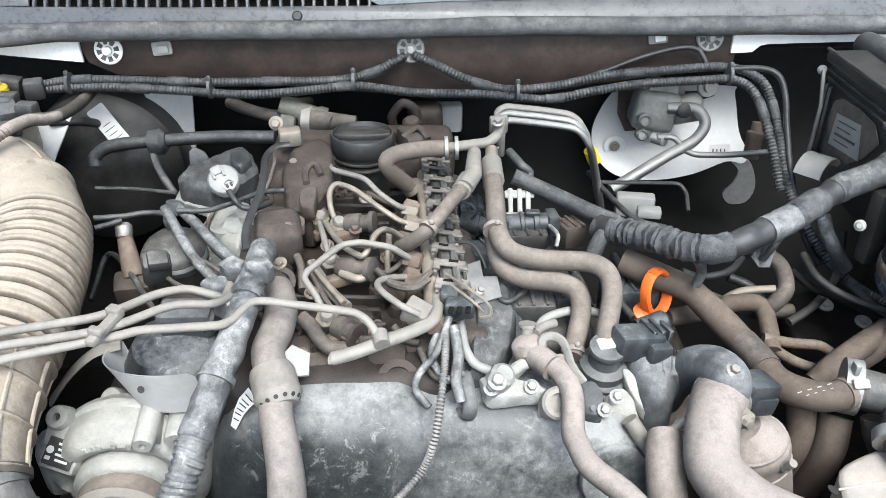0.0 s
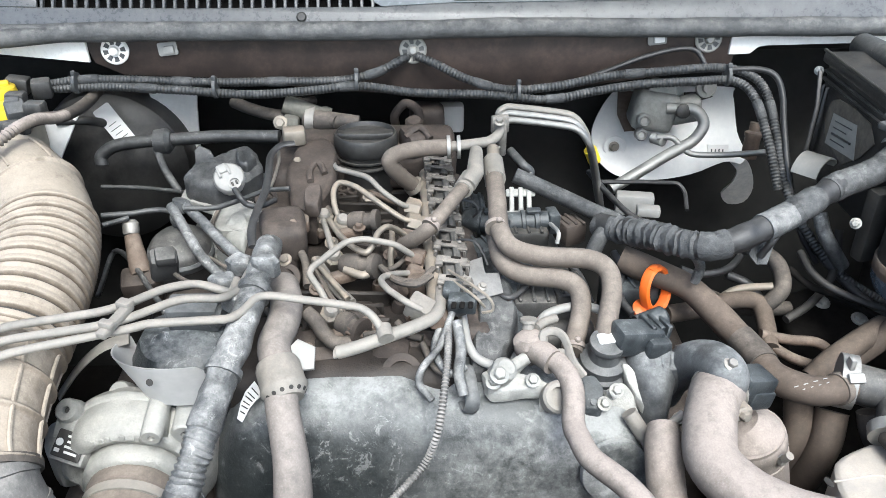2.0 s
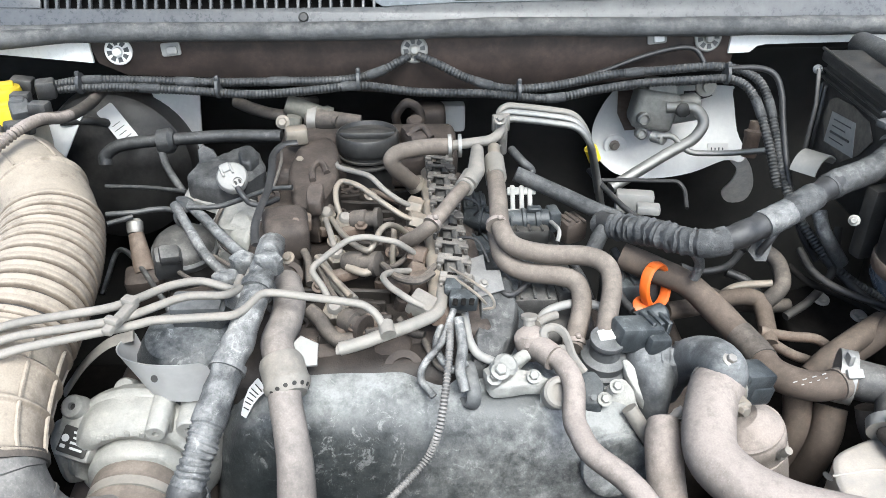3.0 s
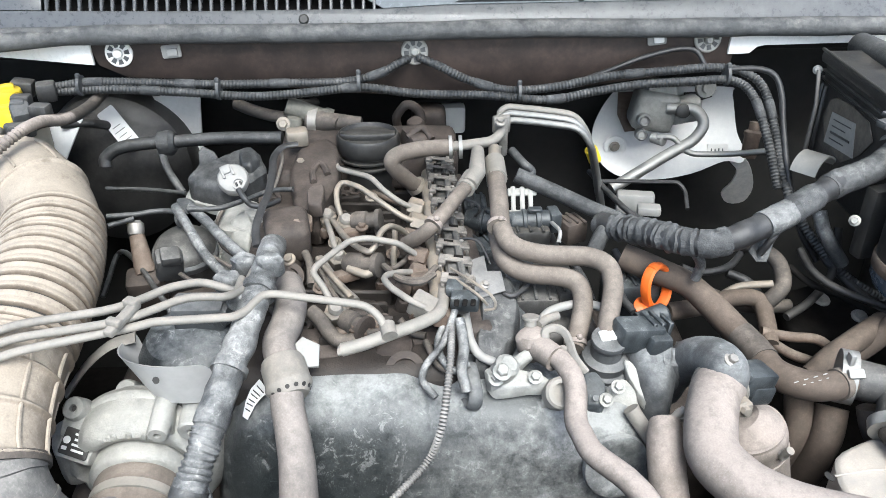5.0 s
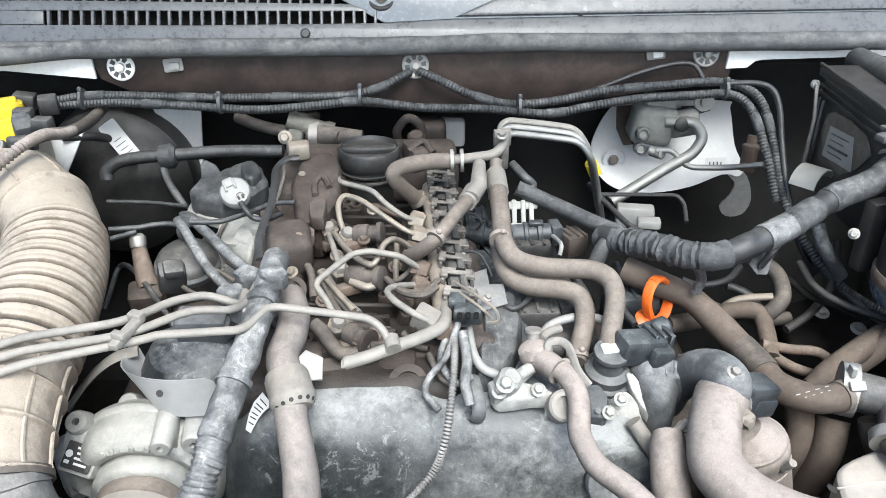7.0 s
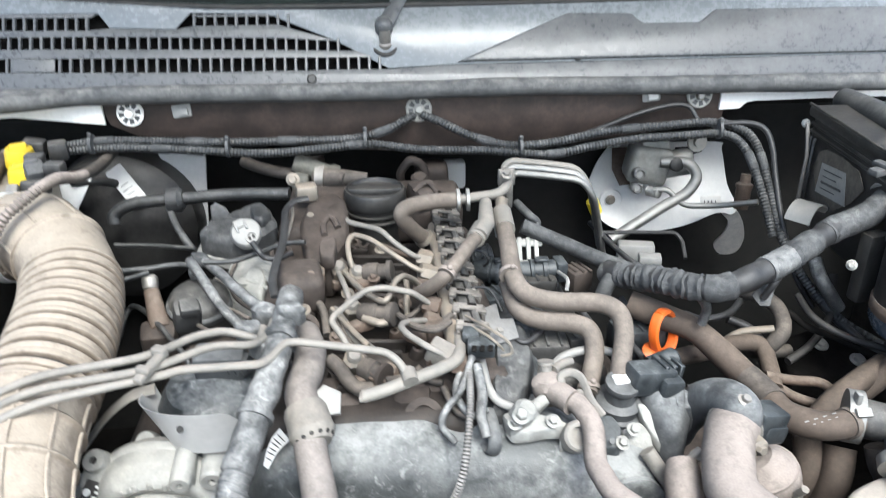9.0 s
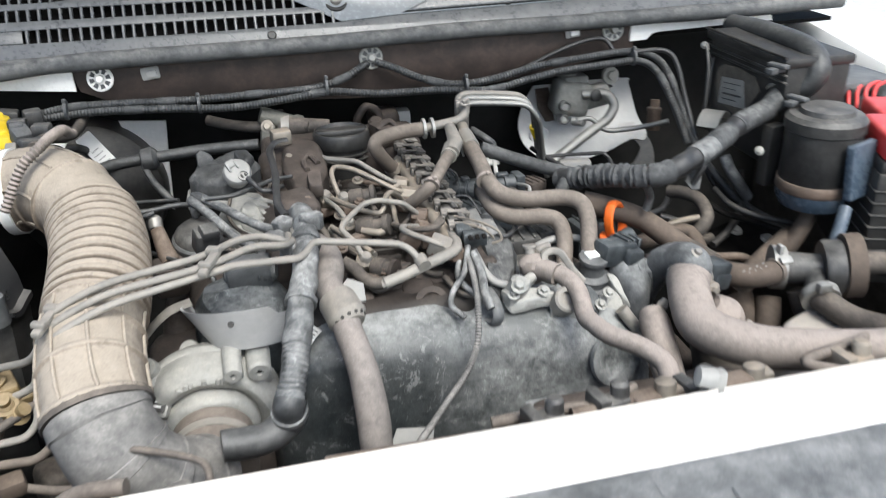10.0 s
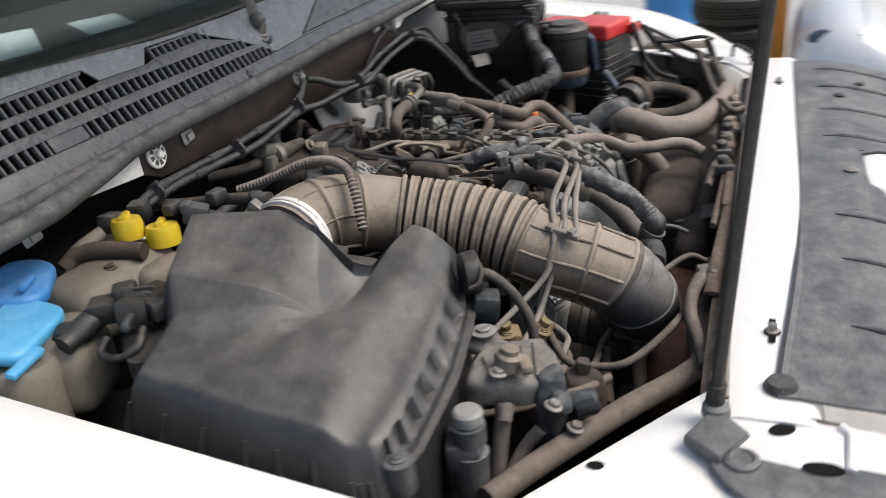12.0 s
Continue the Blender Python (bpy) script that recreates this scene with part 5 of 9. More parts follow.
for p, r, ln_ in (((-0.25, 0.551, 0.944), 0.0098, 0.040), ((-0.338, 0.589, 0.944), 0.0115, 0.016), ((-0.295, 0.611, 0.946), 0.011, 0.014), ((-0.224, 0.564, 0.935), 0.0125, 0.035)):
    lm = axes(p, TW if ln_ > 0.02 else (-0.1, -0.62, 0.78))
    lug = part("lug", moved(joined(lathe([(r * 1.08, -ln_), (r, 0.0), (r * 0.86, 0.002), (r * 0.32, 0.002), (r * 0.30, -0.003)], seg=20), block((r * 2.0, r * 2.6, ln_ * 0.6), (0, -r * 0.9, -ln_ * 0.6), (0, 0, 0), 0.003)), lm), ALU, turbo)
    part("bolt_hole", moved(lathe([(r * 0.29, -0.004), (r * 0.29, -0.0025)], seg=12), lm), INK, lug)
NPL = axes((-0.334, 0.568, 0.919), (-0.05, -0.70, 0.71), -16) @ Matrix.Scale(0.84, 4)
part("plate_boss", moved(block((0.043, 0.039, 0.03), (-0.001, -0.001, -0.0165), (0, 0, 0), 0.005), NPL), ALU, turbo)
plate = part("nameplate", slab(rounded(0.034, 0.030, 0.002), 0.0015, NPL, 0.0004), INK, turbo, "black nameplate with pale print")
for k in range(4):
    part("print_bar", slab(rounded(0.018 - 0.003 * (k % 2), 0.0026, 0.0005), 0.0005, NPL @ pose(0.0045, 0.0095 - 0.0058 * k, 0.0015), 0), LABEL, plate)
part("print_spot", moved(lathe([(0.0042, 0), (0.0042, 0.0008), (0.002, 0.0008)], seg=16), NPL @ pose(-0.0115, 0.001, 0.0015)), LABEL, plate)
part("print_bar", slab(rounded(0.006, 0.004, 0.0006), 0.0006, NPL @ pose(-0.0115, -0.008, 0.0015), 0), LABEL, plate)
part("rear_flange", rough_up(block((0.07, 0.05, 0.06), (-0.335, 0.60, 0.885), (0, 0, 20), 0.015, 3), 0.003, 0.02), ALU, turbo)
solo("support_strap", sweep(catmull([(-0.361, 0.627, 0.93), (-0.337, 0.633, 0.96), (-0.312, 0.638, 0.98), (-0.288, 0.644, 0.985)], 6), 0.009, 8, 0.25), PIPE_PALE, "bent flat steel strap beside the turbocharger", "strap")

# pipes clipped together over the intake
PIPES = ([[(-0.176, 0.644, 1.05), (-0.176, 0.619, 1.052), (-0.185, 0.614, 1.06), (-0.205, 0.616, 1.066), (-0.227, 0.6, 1.072), (-0.259, 0.559, 1.078), (-0.357, 0.560, 1.062), (-0.405, 0.545, 1.046), (-0.423, 0.549, 1.005), (-0.438, 0.563, 0.988), (-0.513, 0.606, 0.958), (-0.569, 0.628, 0.940)]] + [[(-0.169, 0.669, 1.045), (-0.17, 0.631, 1.05), (-0.179, 0.601, 1.058), (-0.211, 0.59, 1.068), (-0.254, 0.546, 1.074), (-0.353, 0.547, 1.058), (-0.405, 0.533, 1.040), (-0.419, 0.549, 0.995), (-0.437, 0.558, 0.962), (-0.458, 0.561, 0.952), (-0.490, 0.568, 0.945), (-0.522, 0.572, 0.935), (-0.569, 0.656, 0.920)]] + [[(-0.039, 0.600, 1.016), (-0.048, 0.609, 1.030), (-0.060, 0.616, 1.036), (-0.084, 0.617, 1.040), (-0.144, 0.618, 1.050), (-0.153, 0.612, 1.052), (-0.162, 0.589, 1.052), (-0.170, 0.577, 1.054), (-0.232, 0.556, 1.066), (-0.241, 0.548, 1.068), (-0.35, 0.534, 1.053), (-0.402, 0.520, 1.034), (-0.413, 0.556, 0.990), (-0.434, 0.562, 0.958), (-0.438, 0.556, 0.945), (-0.436, 0.539, 0.935), (-0.445, 0.525, 0.928), (-0.483, 0.528, 0.922), (-0.513, 0.544, 0.915), (-0.543, 0.620, 0.905), (-0.579, 0.701, 0.895)]])
bundle = thing("fuel_pipe_bundle", "three pale dusty fuel pipes held by grey clips", "fuel pipes")
for pts in PIPES:
    part("steel_pipe", pipe(pts, 0.0056, 0.022, 12), PIPE_PALE, bundle)
for p, turn in (((-0.253, 0.546, 1.074), 68), ((-0.404, 0.535, 1.041), 72)):
    part("clip", joined(block((0.040, 0.009, 0.007), Vector(p) + Vector((0, 0, 0.003)), (0, -8, turn), 0.002), block((0.009, 0.013, 0.007), Vector(p) + Vector((0.004, 0.016, 0.008)), (0, 0, turn), 0.0015), block((0.007, 0.013, 0.006), Vector(p) + Vector((-0.003, -0.010, 0.007)), (0, 0, turn), 0.0015)), PIPE_PALE, bundle, "grey plastic pipe clip")

# pipework low at the front left
BRASS = material("grimy_brass", (0.40, 0.29, 0.13), 0.45, 0.6, dust=0.75, dust_colour=(0.40, 0.31, 0.20), grain=0.35, bump=0.2)
valves = thing("valve_block", "grimy brass valve block with nested bent pipes", "valve block")
part("body", rough_up(joined(block((0.030, 0.042, 0.034), (-0.479, 0.594, 0.935), (0, 0, 25), 0.005), block((0.050, 0.022, 0.022), (-0.469, 0.587, 0.925), (0, 0, 30), 0.004)), 0.0015, 0.015), BRASS, valves)
for c, w in (((-0.483, 0.589, 0.953), (-0.2, -0.1, 1)), ((-0.465, 0.553, 0.950), (0.1, -0.5, 0.8)), ((-0.456, 0.551, 0.940), (0.6, -0.4, 0.5))):
    part("union", joined(lathe([(0.009, -0.012), (0.009, 0.004), (0.0065, 0.005), (0.0065, 0.014)], c, w, 14), bolt(c, w, 0.0085, 0.007)), BRASS, valves, "brass pipe union")
for pts in ([(-0.455, 0.557, 0.940), (-0.431, 0.575, 0.930), (-0.424, 0.566, 0.918), (-0.429, 0.537, 0.905), (-0.442, 0.525, 0.900), (-0.493, 0.533, 0.895), (-0.511, 0.559, 0.890), (-0.556, 0.661, 0.885), (-0.589, 0.735, 0.880)],
            [(-0.471, 0.558, 0.935), (-0.480, 0.547, 0.915), (-0.489, 0.559, 0.895)], [(-0.588, 0.692, 0.885), (-0.558, 0.642, 0.880), (-0.518, 0.566, 0.875), (-0.487, 0.534, 0.875), (-0.455, 0.515, 0.875), (-0.416, 0.501, 0.875), (-0.374, 0.503, 0.875), (-0.326, 0.494, 0.875)],
            [(-0.498, 0.601, 0.930), (-0.511, 0.577, 0.910), (-0.505, 0.563, 0.900)]):
    part("bent_pipe", pipe(pts, 0.0068, 0.020, 12), RUBBER_MID, valves)
part("pipe_saddle", rough_up(block((0.032, 0.024, 0.018), (-0.472, 0.517, 0.880), (0, 0, 20), 0.004), 0.001, 0.01), RUBBER_TAN, valves, "brown rubber pipe saddle")
part("loom_plug", rough_up(block((0.055, 0.05, 0.05), (-0.439, 0.571, 0.830), (0, 10, 30), 0.012, 3), 0.003, 0.02), RUBBER, valves, "dark dusty plug")
absb = thing("brake_valve_unit", "grey cast brake valve unit with steel unions", "brake valve")
CAST_GREY = material("grimy_cast_grey", (0.20, 0.20, 0.19), 0.45, 0.35, dust=0.7, dust_colour=(0.37, 0.325, 0.28), grain=0.5, bump=0.4, patchy=0.6)
TOPC = [Vector(p) for p in ((-0.632, 0.586, 0.985), (-0.605, 0.584, 0.997), (-0.589, 0.578, 1), (-0.569, 0.551, 1), (-0.557, 0.527, 0.998), (-0.571, 0.511, 0.992), (-0.584, 0.497, 0.978), (-0.6, 0.511, 0.975), (-0.618, 0.534, 0.976), (-0.624, 0.56, 0.978))]
part("top_casting", rough_up(joined(cast(TOPC, 0.022, 0.9, 0.003)), 0.002, 0.010), CAST_GREY, absb)
for k in range(5):
    a_, b_ = TOPC[1].lerp(TOPC[4], 0.12 + 0.19 * k), TOPC[9].lerp(TOPC[7], 0.05 + 0.19 * k)
    part("top_fin", sweep([a_.lerp(b_, 0.12) + Vector((0, 0, 0.004)), a_.lerp(b_, 0.5) + Vector((0, 0, 0.0055)), a_.lerp(b_, 0.88) + Vector((0, 0, 0.004))], 0.0026, 8), CAST_GREY, absb)
part("top_knob", joined(lathe([(0.013, -0.01), (0.013, 0.004), (0.009, 0.007), (0.009, 0.012), (0.003, 0.013)], (-0.607, 0.547, 1.004), (0.1, -0.2, 1), 18), block((0.026, 0.012, 0.010), (-0.608, 0.531, 1), (0, 0, 30), 0.003)), PIPE, absb, "pale union on the casting")
part("top_nut", bolt((-0.62, 0.555, 0.995), (0, -0.2, 1), 0.006, 0.006), STEEL, absb)
part("main_casting", rough_up(joined(cast([(-0.595, 0.523, 0.985), (-0.581, 0.503, 0.985), (-0.597, 0.492, 0.97), (-0.614, 0.499, 0.95), (-0.616, 0.52, 0.955)], 0.05, 0.7, 0.008), lathe([(0.013, 0), (0.013, 0.02), (0.009, 0.024)], (-0.591, 0.488, 0.945), (0.3, -0.9, 0.2), 14), lathe([(0.012, 0), (0.012, 0.016), (0.008, 0.02)], (-0.61, 0.505, 0.955), (-0.3, -0.6, 0.6), 14)), 0.003, 0.012), MIST, absb)
part("side_casting", rough_up(joined(cast([(-0.542, 0.514, 0.945), (-0.526, 0.496, 0.948), (-0.522, 0.475, 0.94), (-0.537, 0.464, 0.93), (-0.548, 0.477, 0.925), (-0.553, 0.504, 0.93)], 0.05, 0.7, 0.008), cast([(-0.534, 0.5, 0.96), (-0.526, 0.486, 0.96), (-0.534, 0.482, 0.955), (-0.542, 0.495, 0.955)], 0.02, 0.8, 0.003)), 0.004, 0.014), ENGINE, absb, "brown dusty side casting")
part("bracket_arm", rough_up(joined(cast([(-0.584, 0.608, 1), (-0.565, 0.595, 1.005), (-0.558, 0.574, 1.004), (-0.57, 0.563, 0.998), (-0.569, 0.533, 0.995), (-0.578, 0.534, 0.99), (-0.588, 0.577, 0.992)], 0.006, 0.9, 0.002)), 0.002, 0.014), CAST_GREY, absb)
part("loop_wire", hose([(-0.528, 0.612, 1.06), (-0.523, 0.602, 1.064), (-0.534, 0.593, 1.06), (-0.544, 0.593, 1.05), (-0.549, 0.602, 1.045)], 0.003, 8), RUBBER, absb)
part("plug", rough_up(joined(block((0.03, 0.028, 0.03), (-0.529, 0.593, 1.015), (10, 0, 20), 0.005), block((0.022, 0.02, 0.024), (-0.511, 0.606, 1.025), (0, 0, 30), 0.004)), 0.001, 0.01), MIST, absb, "grey plug")
for pts in ([(-0.568, 0.502, 0.94), (-0.555, 0.484, 0.94), (-0.516, 0.467, 0.93)], [(-0.586, 0.543, 0.985), (-0.561, 0.540, 0.97), (-0.54, 0.545, 0.94)]):
    part("steel_line", pipe(pts, 0.0075, 0.012, 10), RUBBER_MID, absb)
part("bolt", bolt((-0.57, 0.584, 1.008), (0, 0, 1), 0.008, 0.006, 1.7), ALU_BRIGHT, absb)
for p in ((-0.607, 0.485, 0.93), (-0.629, 0.5, 0.97)):
    part("bolt", bolt(p, (0.1, -0.4, 1), 0.006, 0.007), STEEL, absb)
for pts, r in (([(-0.611, 0.558, 0.96), (-0.619, 0.553, 0.955), (-0.624, 0.555, 0.93), (-0.641, 0.558, 0.88)], 0.011), ([(-0.609, 0.547, 0.96), (-0.62, 0.549, 0.955), (-0.628, 0.55, 0.945)], 0.010), ([(-0.616, 0.518, 0.93), (-0.622, 0.533, 0.91), (-0.636, 0.543, 0.89), (-0.641, 0.549, 0.87)], 0.009)):
    part("hose", hose(pts, r), RUBBER_PALE, absb)
bottle = thing("sensor_with_cap", "dark sensor with a pale grey round cap", "sensor")
part("body", joined(lathe([(0.016, -0.09), (0.018, -0.03), (0.013, -0.028), (0.013, -0.02), (0.0165, -0.018), (0.0165, 0.0)], (-0.677, 0.569, 0.975), (0.05, 0, 1), 18), block((0.044, 0.034, 0.03), (-0.674, 0.576, 0.945), (0, 0, 15), 0.006), block((0.03, 0.026, 0.05), (-0.668, 0.587, 0.92), (0, 0, 25), 0.006)), GREY_PLASTIC, bottle)
part("cap", lathe([(0.013, 0), (0.0145, 0.002), (0.0145, 0.012), (0.012, 0.015), (0.004, 0.016)], (-0.676, 0.569, 0.976), (0.05, 0, 1), 22), CREAM, bottle, "pale grey round cap")

solo("drain_pipe", hose([(-0.239, 0.378, 0.93), (-0.313, 0.383, 0.92), (-0.385, 0.386, 0.915), (-0.436, 0.377, 0.913), (-0.475, 0.393, 0.913), (-0.537, 0.44, 0.913), (-0.591, 0.477, 0.913), (-0.651, 0.516, 0.913), (-0.701, 0.548, 0.91)], 0.0165, 16), RUBBER_MID, "long tan dusty hose along the front edge", "hose")
solo("cable", hose([(-0.416, 0.569, 0.95), (-0.489, 0.521, 0.93), (-0.491, 0.485, 0.925), (-0.486, 0.454, 0.93), (-0.449, 0.428, 0.935), (-0.39, 0.403, 0.94), (-0.321, 0.379, 0.95)], 0.006), RUBBER, "thin dusty cable crossing to the crossmember", "cable")
solo("cable", hose([(-0.366, 0.436, 0.97), (-0.319, 0.425, 0.965), (-0.276, 0.405, 0.96), (-0.269, 0.384, 0.95)], 0.0045), RUBBER, "thin dusty cable crossing to the crossmember", "cable")
solo("front_bracket", joined(block((0.03, 0.03, 0.02), (-0.297, 0.378, 0.945), (0, 0, 20), 0.004), bolt((-0.318, 0.373, 0.957), (0, 0, 1), 0.005, 0.006)), STEEL, "small steel bracket with a bolt", "bracket")
solo("down_pipe", hose([(-0.348, 0.481, 0.88), (-0.31, 0.48, 0.8), (-0.242, 0.488, 0.7)], 0.012), RUBBER_TAN, "tan dusty hose going down by the radiator", "hose")

# thin wires tucked round the valve and the vacuum box
for pts in ([(-0.24, 0.866, 1.01), (-0.245, 0.836, 1), (-0.234, 0.807, 0.99), (-0.21, 0.783, 0.985)], [(-0.177, 0.742, 1.02), (-0.162, 0.708, 1.02), (-0.162, 0.677, 1.02)], [(-0.267, 0.728, 1.01), (-0.241, 0.697, 1.015), (-0.212, 0.678, 1.02)], [(-0.25, 0.772, 1), (-0.229, 0.755, 1.005), (-0.205, 0.726, 1.01)]):
    solo("wire", hose(pts, 0.0032, 8), RUBBER, "thin dusty wire beside the valve", "wire", "valve wires")

# stubs low before the radiator
for pts, r in (([(-0.367, 0.497, 0.87), (-0.39, 0.494, 0.85), (-0.431, 0.483, 0.83)], 0.010), ([(-0.323, 0.463, 0.87), (-0.37, 0.455, 0.85), (-0.413, 0.448, 0.83)], 0.012)):
    solo("brake_pipe", hose(pts, r, 10), RUBBER_TAN, "tan dusty pipe low before the radiator", "pipe", "low pipes")


# ---------------------------------------------------------------- engine, middle
block_ = thing("engine_block", "brown dust-caked cylinder head and cam cover", "engine")
part("head", rough_up(joined(block((0.235, 0.44, 0.22), (-0.085, 0.83, 0.850), (0, 0, 0), 0.02, 3), block((0.15, 0.05, 0.09), (-0.075, 0.635, 0.905), (25, 0, 0), 0.012, 3)), 0.004, 0.04), HEAD_SHADE, block_)
rng = random.Random(11)
for k in range(13):
    y = 0.655 + 0.025 * k
    part("casting_rib", rough_up(block((rng.uniform(0.05, 0.11), 0.006, 0.022), (-0.075 + rng.uniform(-0.015, 0.015), y, 0.966), (0, 0, rng.uniform(-12, 12)), 0.002, 1), 0.001, 0.02), HEAD_SHADE, block_)
for k in range(16):
    c = (rng.uniform(-0.135, -0.015), rng.uniform(0.645, 0.99), 0.958)
    r = rng.uniform(0.006, 0.011)
    part("casting_boss", lathe([(r * 1.2, -0.01), (r, 0.014), (r * 0.8, 0.018), (r * 0.4, 0.018), (r * 0.35, 0.012)], c, (rng.uniform(-0.2, 0.2), -0.3, 1), 14), RUST if k % 4 == 0 else ENGINE, block_)
part("front_ledge", rough_up(joined(block((0.17, 0.03, 0.02), (-0.07, 0.665, 0.955), (15, 0, 0), 0.006, 2), block((0.05, 0.04, 0.03), (-0.115, 0.655, 0.955), (20, 0, 10), 0.008, 2), block((0.04, 0.035, 0.03), (-0.035, 0.648, 0.95), (20, 0, -8), 0.008, 2)), 0.003, 0.02), ENGINE, block_, "brown cast ledge of the head")
part("cam_cover", rough_up(joined(block((0.062, 0.30, 0.09), (-0.178, 0.86, 0.955), (0, 6, 2), 0.018, 4), block((0.07, 0.09, 0.06), (-0.165, 0.965, 0.995), (0, 0, 0), 0.018, 4), block((0.05, 0.06, 0.05), (-0.157, 0.80, 1.005), (0, 0, 10), 0.012, 3)), 0.004, 0.035), ENGINE, block_, "raised brown cam cover")
part("rear_cover", rough_up(block((0.24, 0.09, 0.06), (-0.075, 1.03, 0.995), (6, 0, 0), 0.016, 3), 0.004, 0.03), ENGINE, block_)
part("rail_seat", rough_up(block((0.05, 0.36, 0.06), (0.035, 0.83, 0.95), (0, 0, 2), 0.010, 3), 0.003, 0.03), ENGINE, block_)
for x, y, z, r in ((-0.025, 0.622, 0.952, 0.020), (-0.15, 0.745, 0.985, 0.016), (-0.192, 0.90, 1.0, 0.014)):
    bossp = part("core_plug", lathe([(r, -0.01), (r, 0.003), (r * 0.62, 0.0035), (r * 0.55, -0.002)], (x, y, z), (0, -0.75, 0.6), 22), ENGINE, block_)
part("arch_rib", sweep(catmull([(-0.135, 0.889, 1.028), (-0.138, 0.913, 1.03), (-0.133, 0.927, 1.034), (-0.126, 0.924, 1.034), (-0.119, 0.905, 1.03)], 6), 0.0042, 8), ENGINE, block_)
part("cover_pad", rough_up(cast([(-0.169, 0.923, 1.026), (-0.161, 0.98, 1.034), (-0.127, 1.004, 1.036), (-0.109, 0.967, 1.034), (-0.106, 0.897, 1.022), (-0.126, 0.841, 1.012), (-0.158, 0.859, 1.012)], 0.05, 0.8, 0.006), 0.002, 0.03), ENGINE, block_, "smooth raised pad of the cam cover")
part("strap_pad", rough_up(cast([(-0.139, 0.859, 1.034), (-0.118, 0.866, 1.036), (-0.12, 0.832, 1.024), (-0.138, 0.836, 1.024)], 0.015, 0.85, 0.003), 0.0008, 0.01), ENGINE, block_, "grey strap over the cam cover")
part("side_bracket", joined(cast([(-0.155, 0.842, 1.012), (-0.133, 0.838, 1.012), (-0.132, 0.825, 1.006), (-0.152, 0.826, 1.006)], 0.012, 0.9, 0.001), cast([(-0.143, 0.814, 1.012), (-0.136, 0.815, 1.013), (-0.136, 0.802, 1), (-0.145, 0.802, 1)], 0.014, 0.9, 0.001)), RUST, block_, "reddish bracket on the cam cover")
for p in ((-0.144, 0.797, 1.01),):
    part("cover_lug", joined(block((0.022, 0.022, 0.03), p, (10, 0, 15), 0.005), bolt(Vector(p) + Vector((0, -0.006, 0.015)), (0, -0.5, 1), 0.005, 0.005)), RUST if p[1] < 0.85 else ENGINE, block_)
for k in range(4):
    part("injector_seat", rough_up(block((0.05, 0.035, 0.03), (-0.075 + 0.012 * (k % 2), 0.70 + 0.085 * k, 0.965), (0, 10, 20), 0.010, 3), 0.004, 0.02), HEAD_SHADE, block_)

cap = thing("oil_filler_cap", "dark ribbed oil filler cap with a grip bar", "oil cap")
OC = axes((-0.074, 1.004, 1.030), (0.0, 0.03, 1.0))
part("neck", moved(lathe([(0.034, -0.07), (0.034, -0.028), (0.037, -0.024)], seg=36), OC), BLACK, cap)
part("disc", moved(lathe([(0.037, -0.022), (0.0385, -0.019), (0.0385, -0.014), (0.0405, -0.012), (0.042, -0.008), (0.042, 0.008), (0.040, 0.012), (0.038, 0.0125), (0.036, 0.007), (0.004, 0.006)], seg=48), OC), BLACK, cap)
part("grip", moved(slab([(-0.0365, -0.006), (-0.02, -0.0105), (0.02, -0.0105), (0.0365, -0.006), (0.0365, 0.006), (0.02, 0.0105), (-0.02, 0.0105), (-0.0365, 0.006)], 0.011, pose(0, 0.004, 0.004), 0.003), OC), BLACK, cap, "wide grip bar")
for k in range(2):
    part("rib", moved(lathe([(0.0385, 0), (0.0405, 0.001), (0.0405, 0.003), (0.0385, 0.004)], seg=48), OC @ pose(0, 0, -0.030 + 0.009 * k)), BLACK, cap)
red = thing("hose_reducer", "tan conical rubber hose reducer beside the oil cap", "hose")
part("cone", sweep([Vector((-0.158, 1.07, 1.036)), Vector((-0.149, 1.067, 1.035)), Vector((-0.136, 1.06, 1.035)), Vector((-0.085, 1.055, 1.035))], lambda s, u: 0.0175 - 0.009 * u, 18), RUBBER, red)
part("clamp_band", band((-0.152, 1.067, 1.035), (1, -0.1, -0.06), 0.0175, 0.012), STEEL, red)
part("riser", hose([(-0.161, 1.07, 1.036), (-0.169, 1.08, 1.041), (-0.172, 1.1, 1.045)], 0.014), RUBBER, red)

rail = thing("fuel_rail", "dusty forged fuel rail with steel unions", "fuel rail")
R0, R1 = Vector((0.004, 0.962, 1)), Vector((0.01, 0.655, 1))
part("tube", sweep([R0.lerp(R1, k / 30) for k in range(31)], lambda s, u: 0.0088 + 0.0010 * math.sin(u * 25) ** 8, 16), PIPE, rail)
part("end_plug", lathe([(0.012, 0), (0.012, 0.012), (0.009, 0.016)], R1, R1 - R0, 6), RUST, rail)
for p in ((-0.011, 0.877, 0.998), (-0.011, 0.84, 0.998), (-0.007, 0.755, 0.998), (-0.009, 0.659, 0.998), (-0.01, 0.731, 0.995)):
    union_ = part("union", lathe([(0.008, -0.016), (0.008, -0.006), (0.0105, -0.005), (0.0105, 0.009), (0.007, 0.011)], p, (-1, -0.05, 0.35), 6), RUST if p[1] < 0.80 else PIPE, rail)
    part("seat", lathe([(0.0075, -0.03), (0.0075, -0.012)], p, (-1, -0.05, 0.35), 14), PIPE, union_)
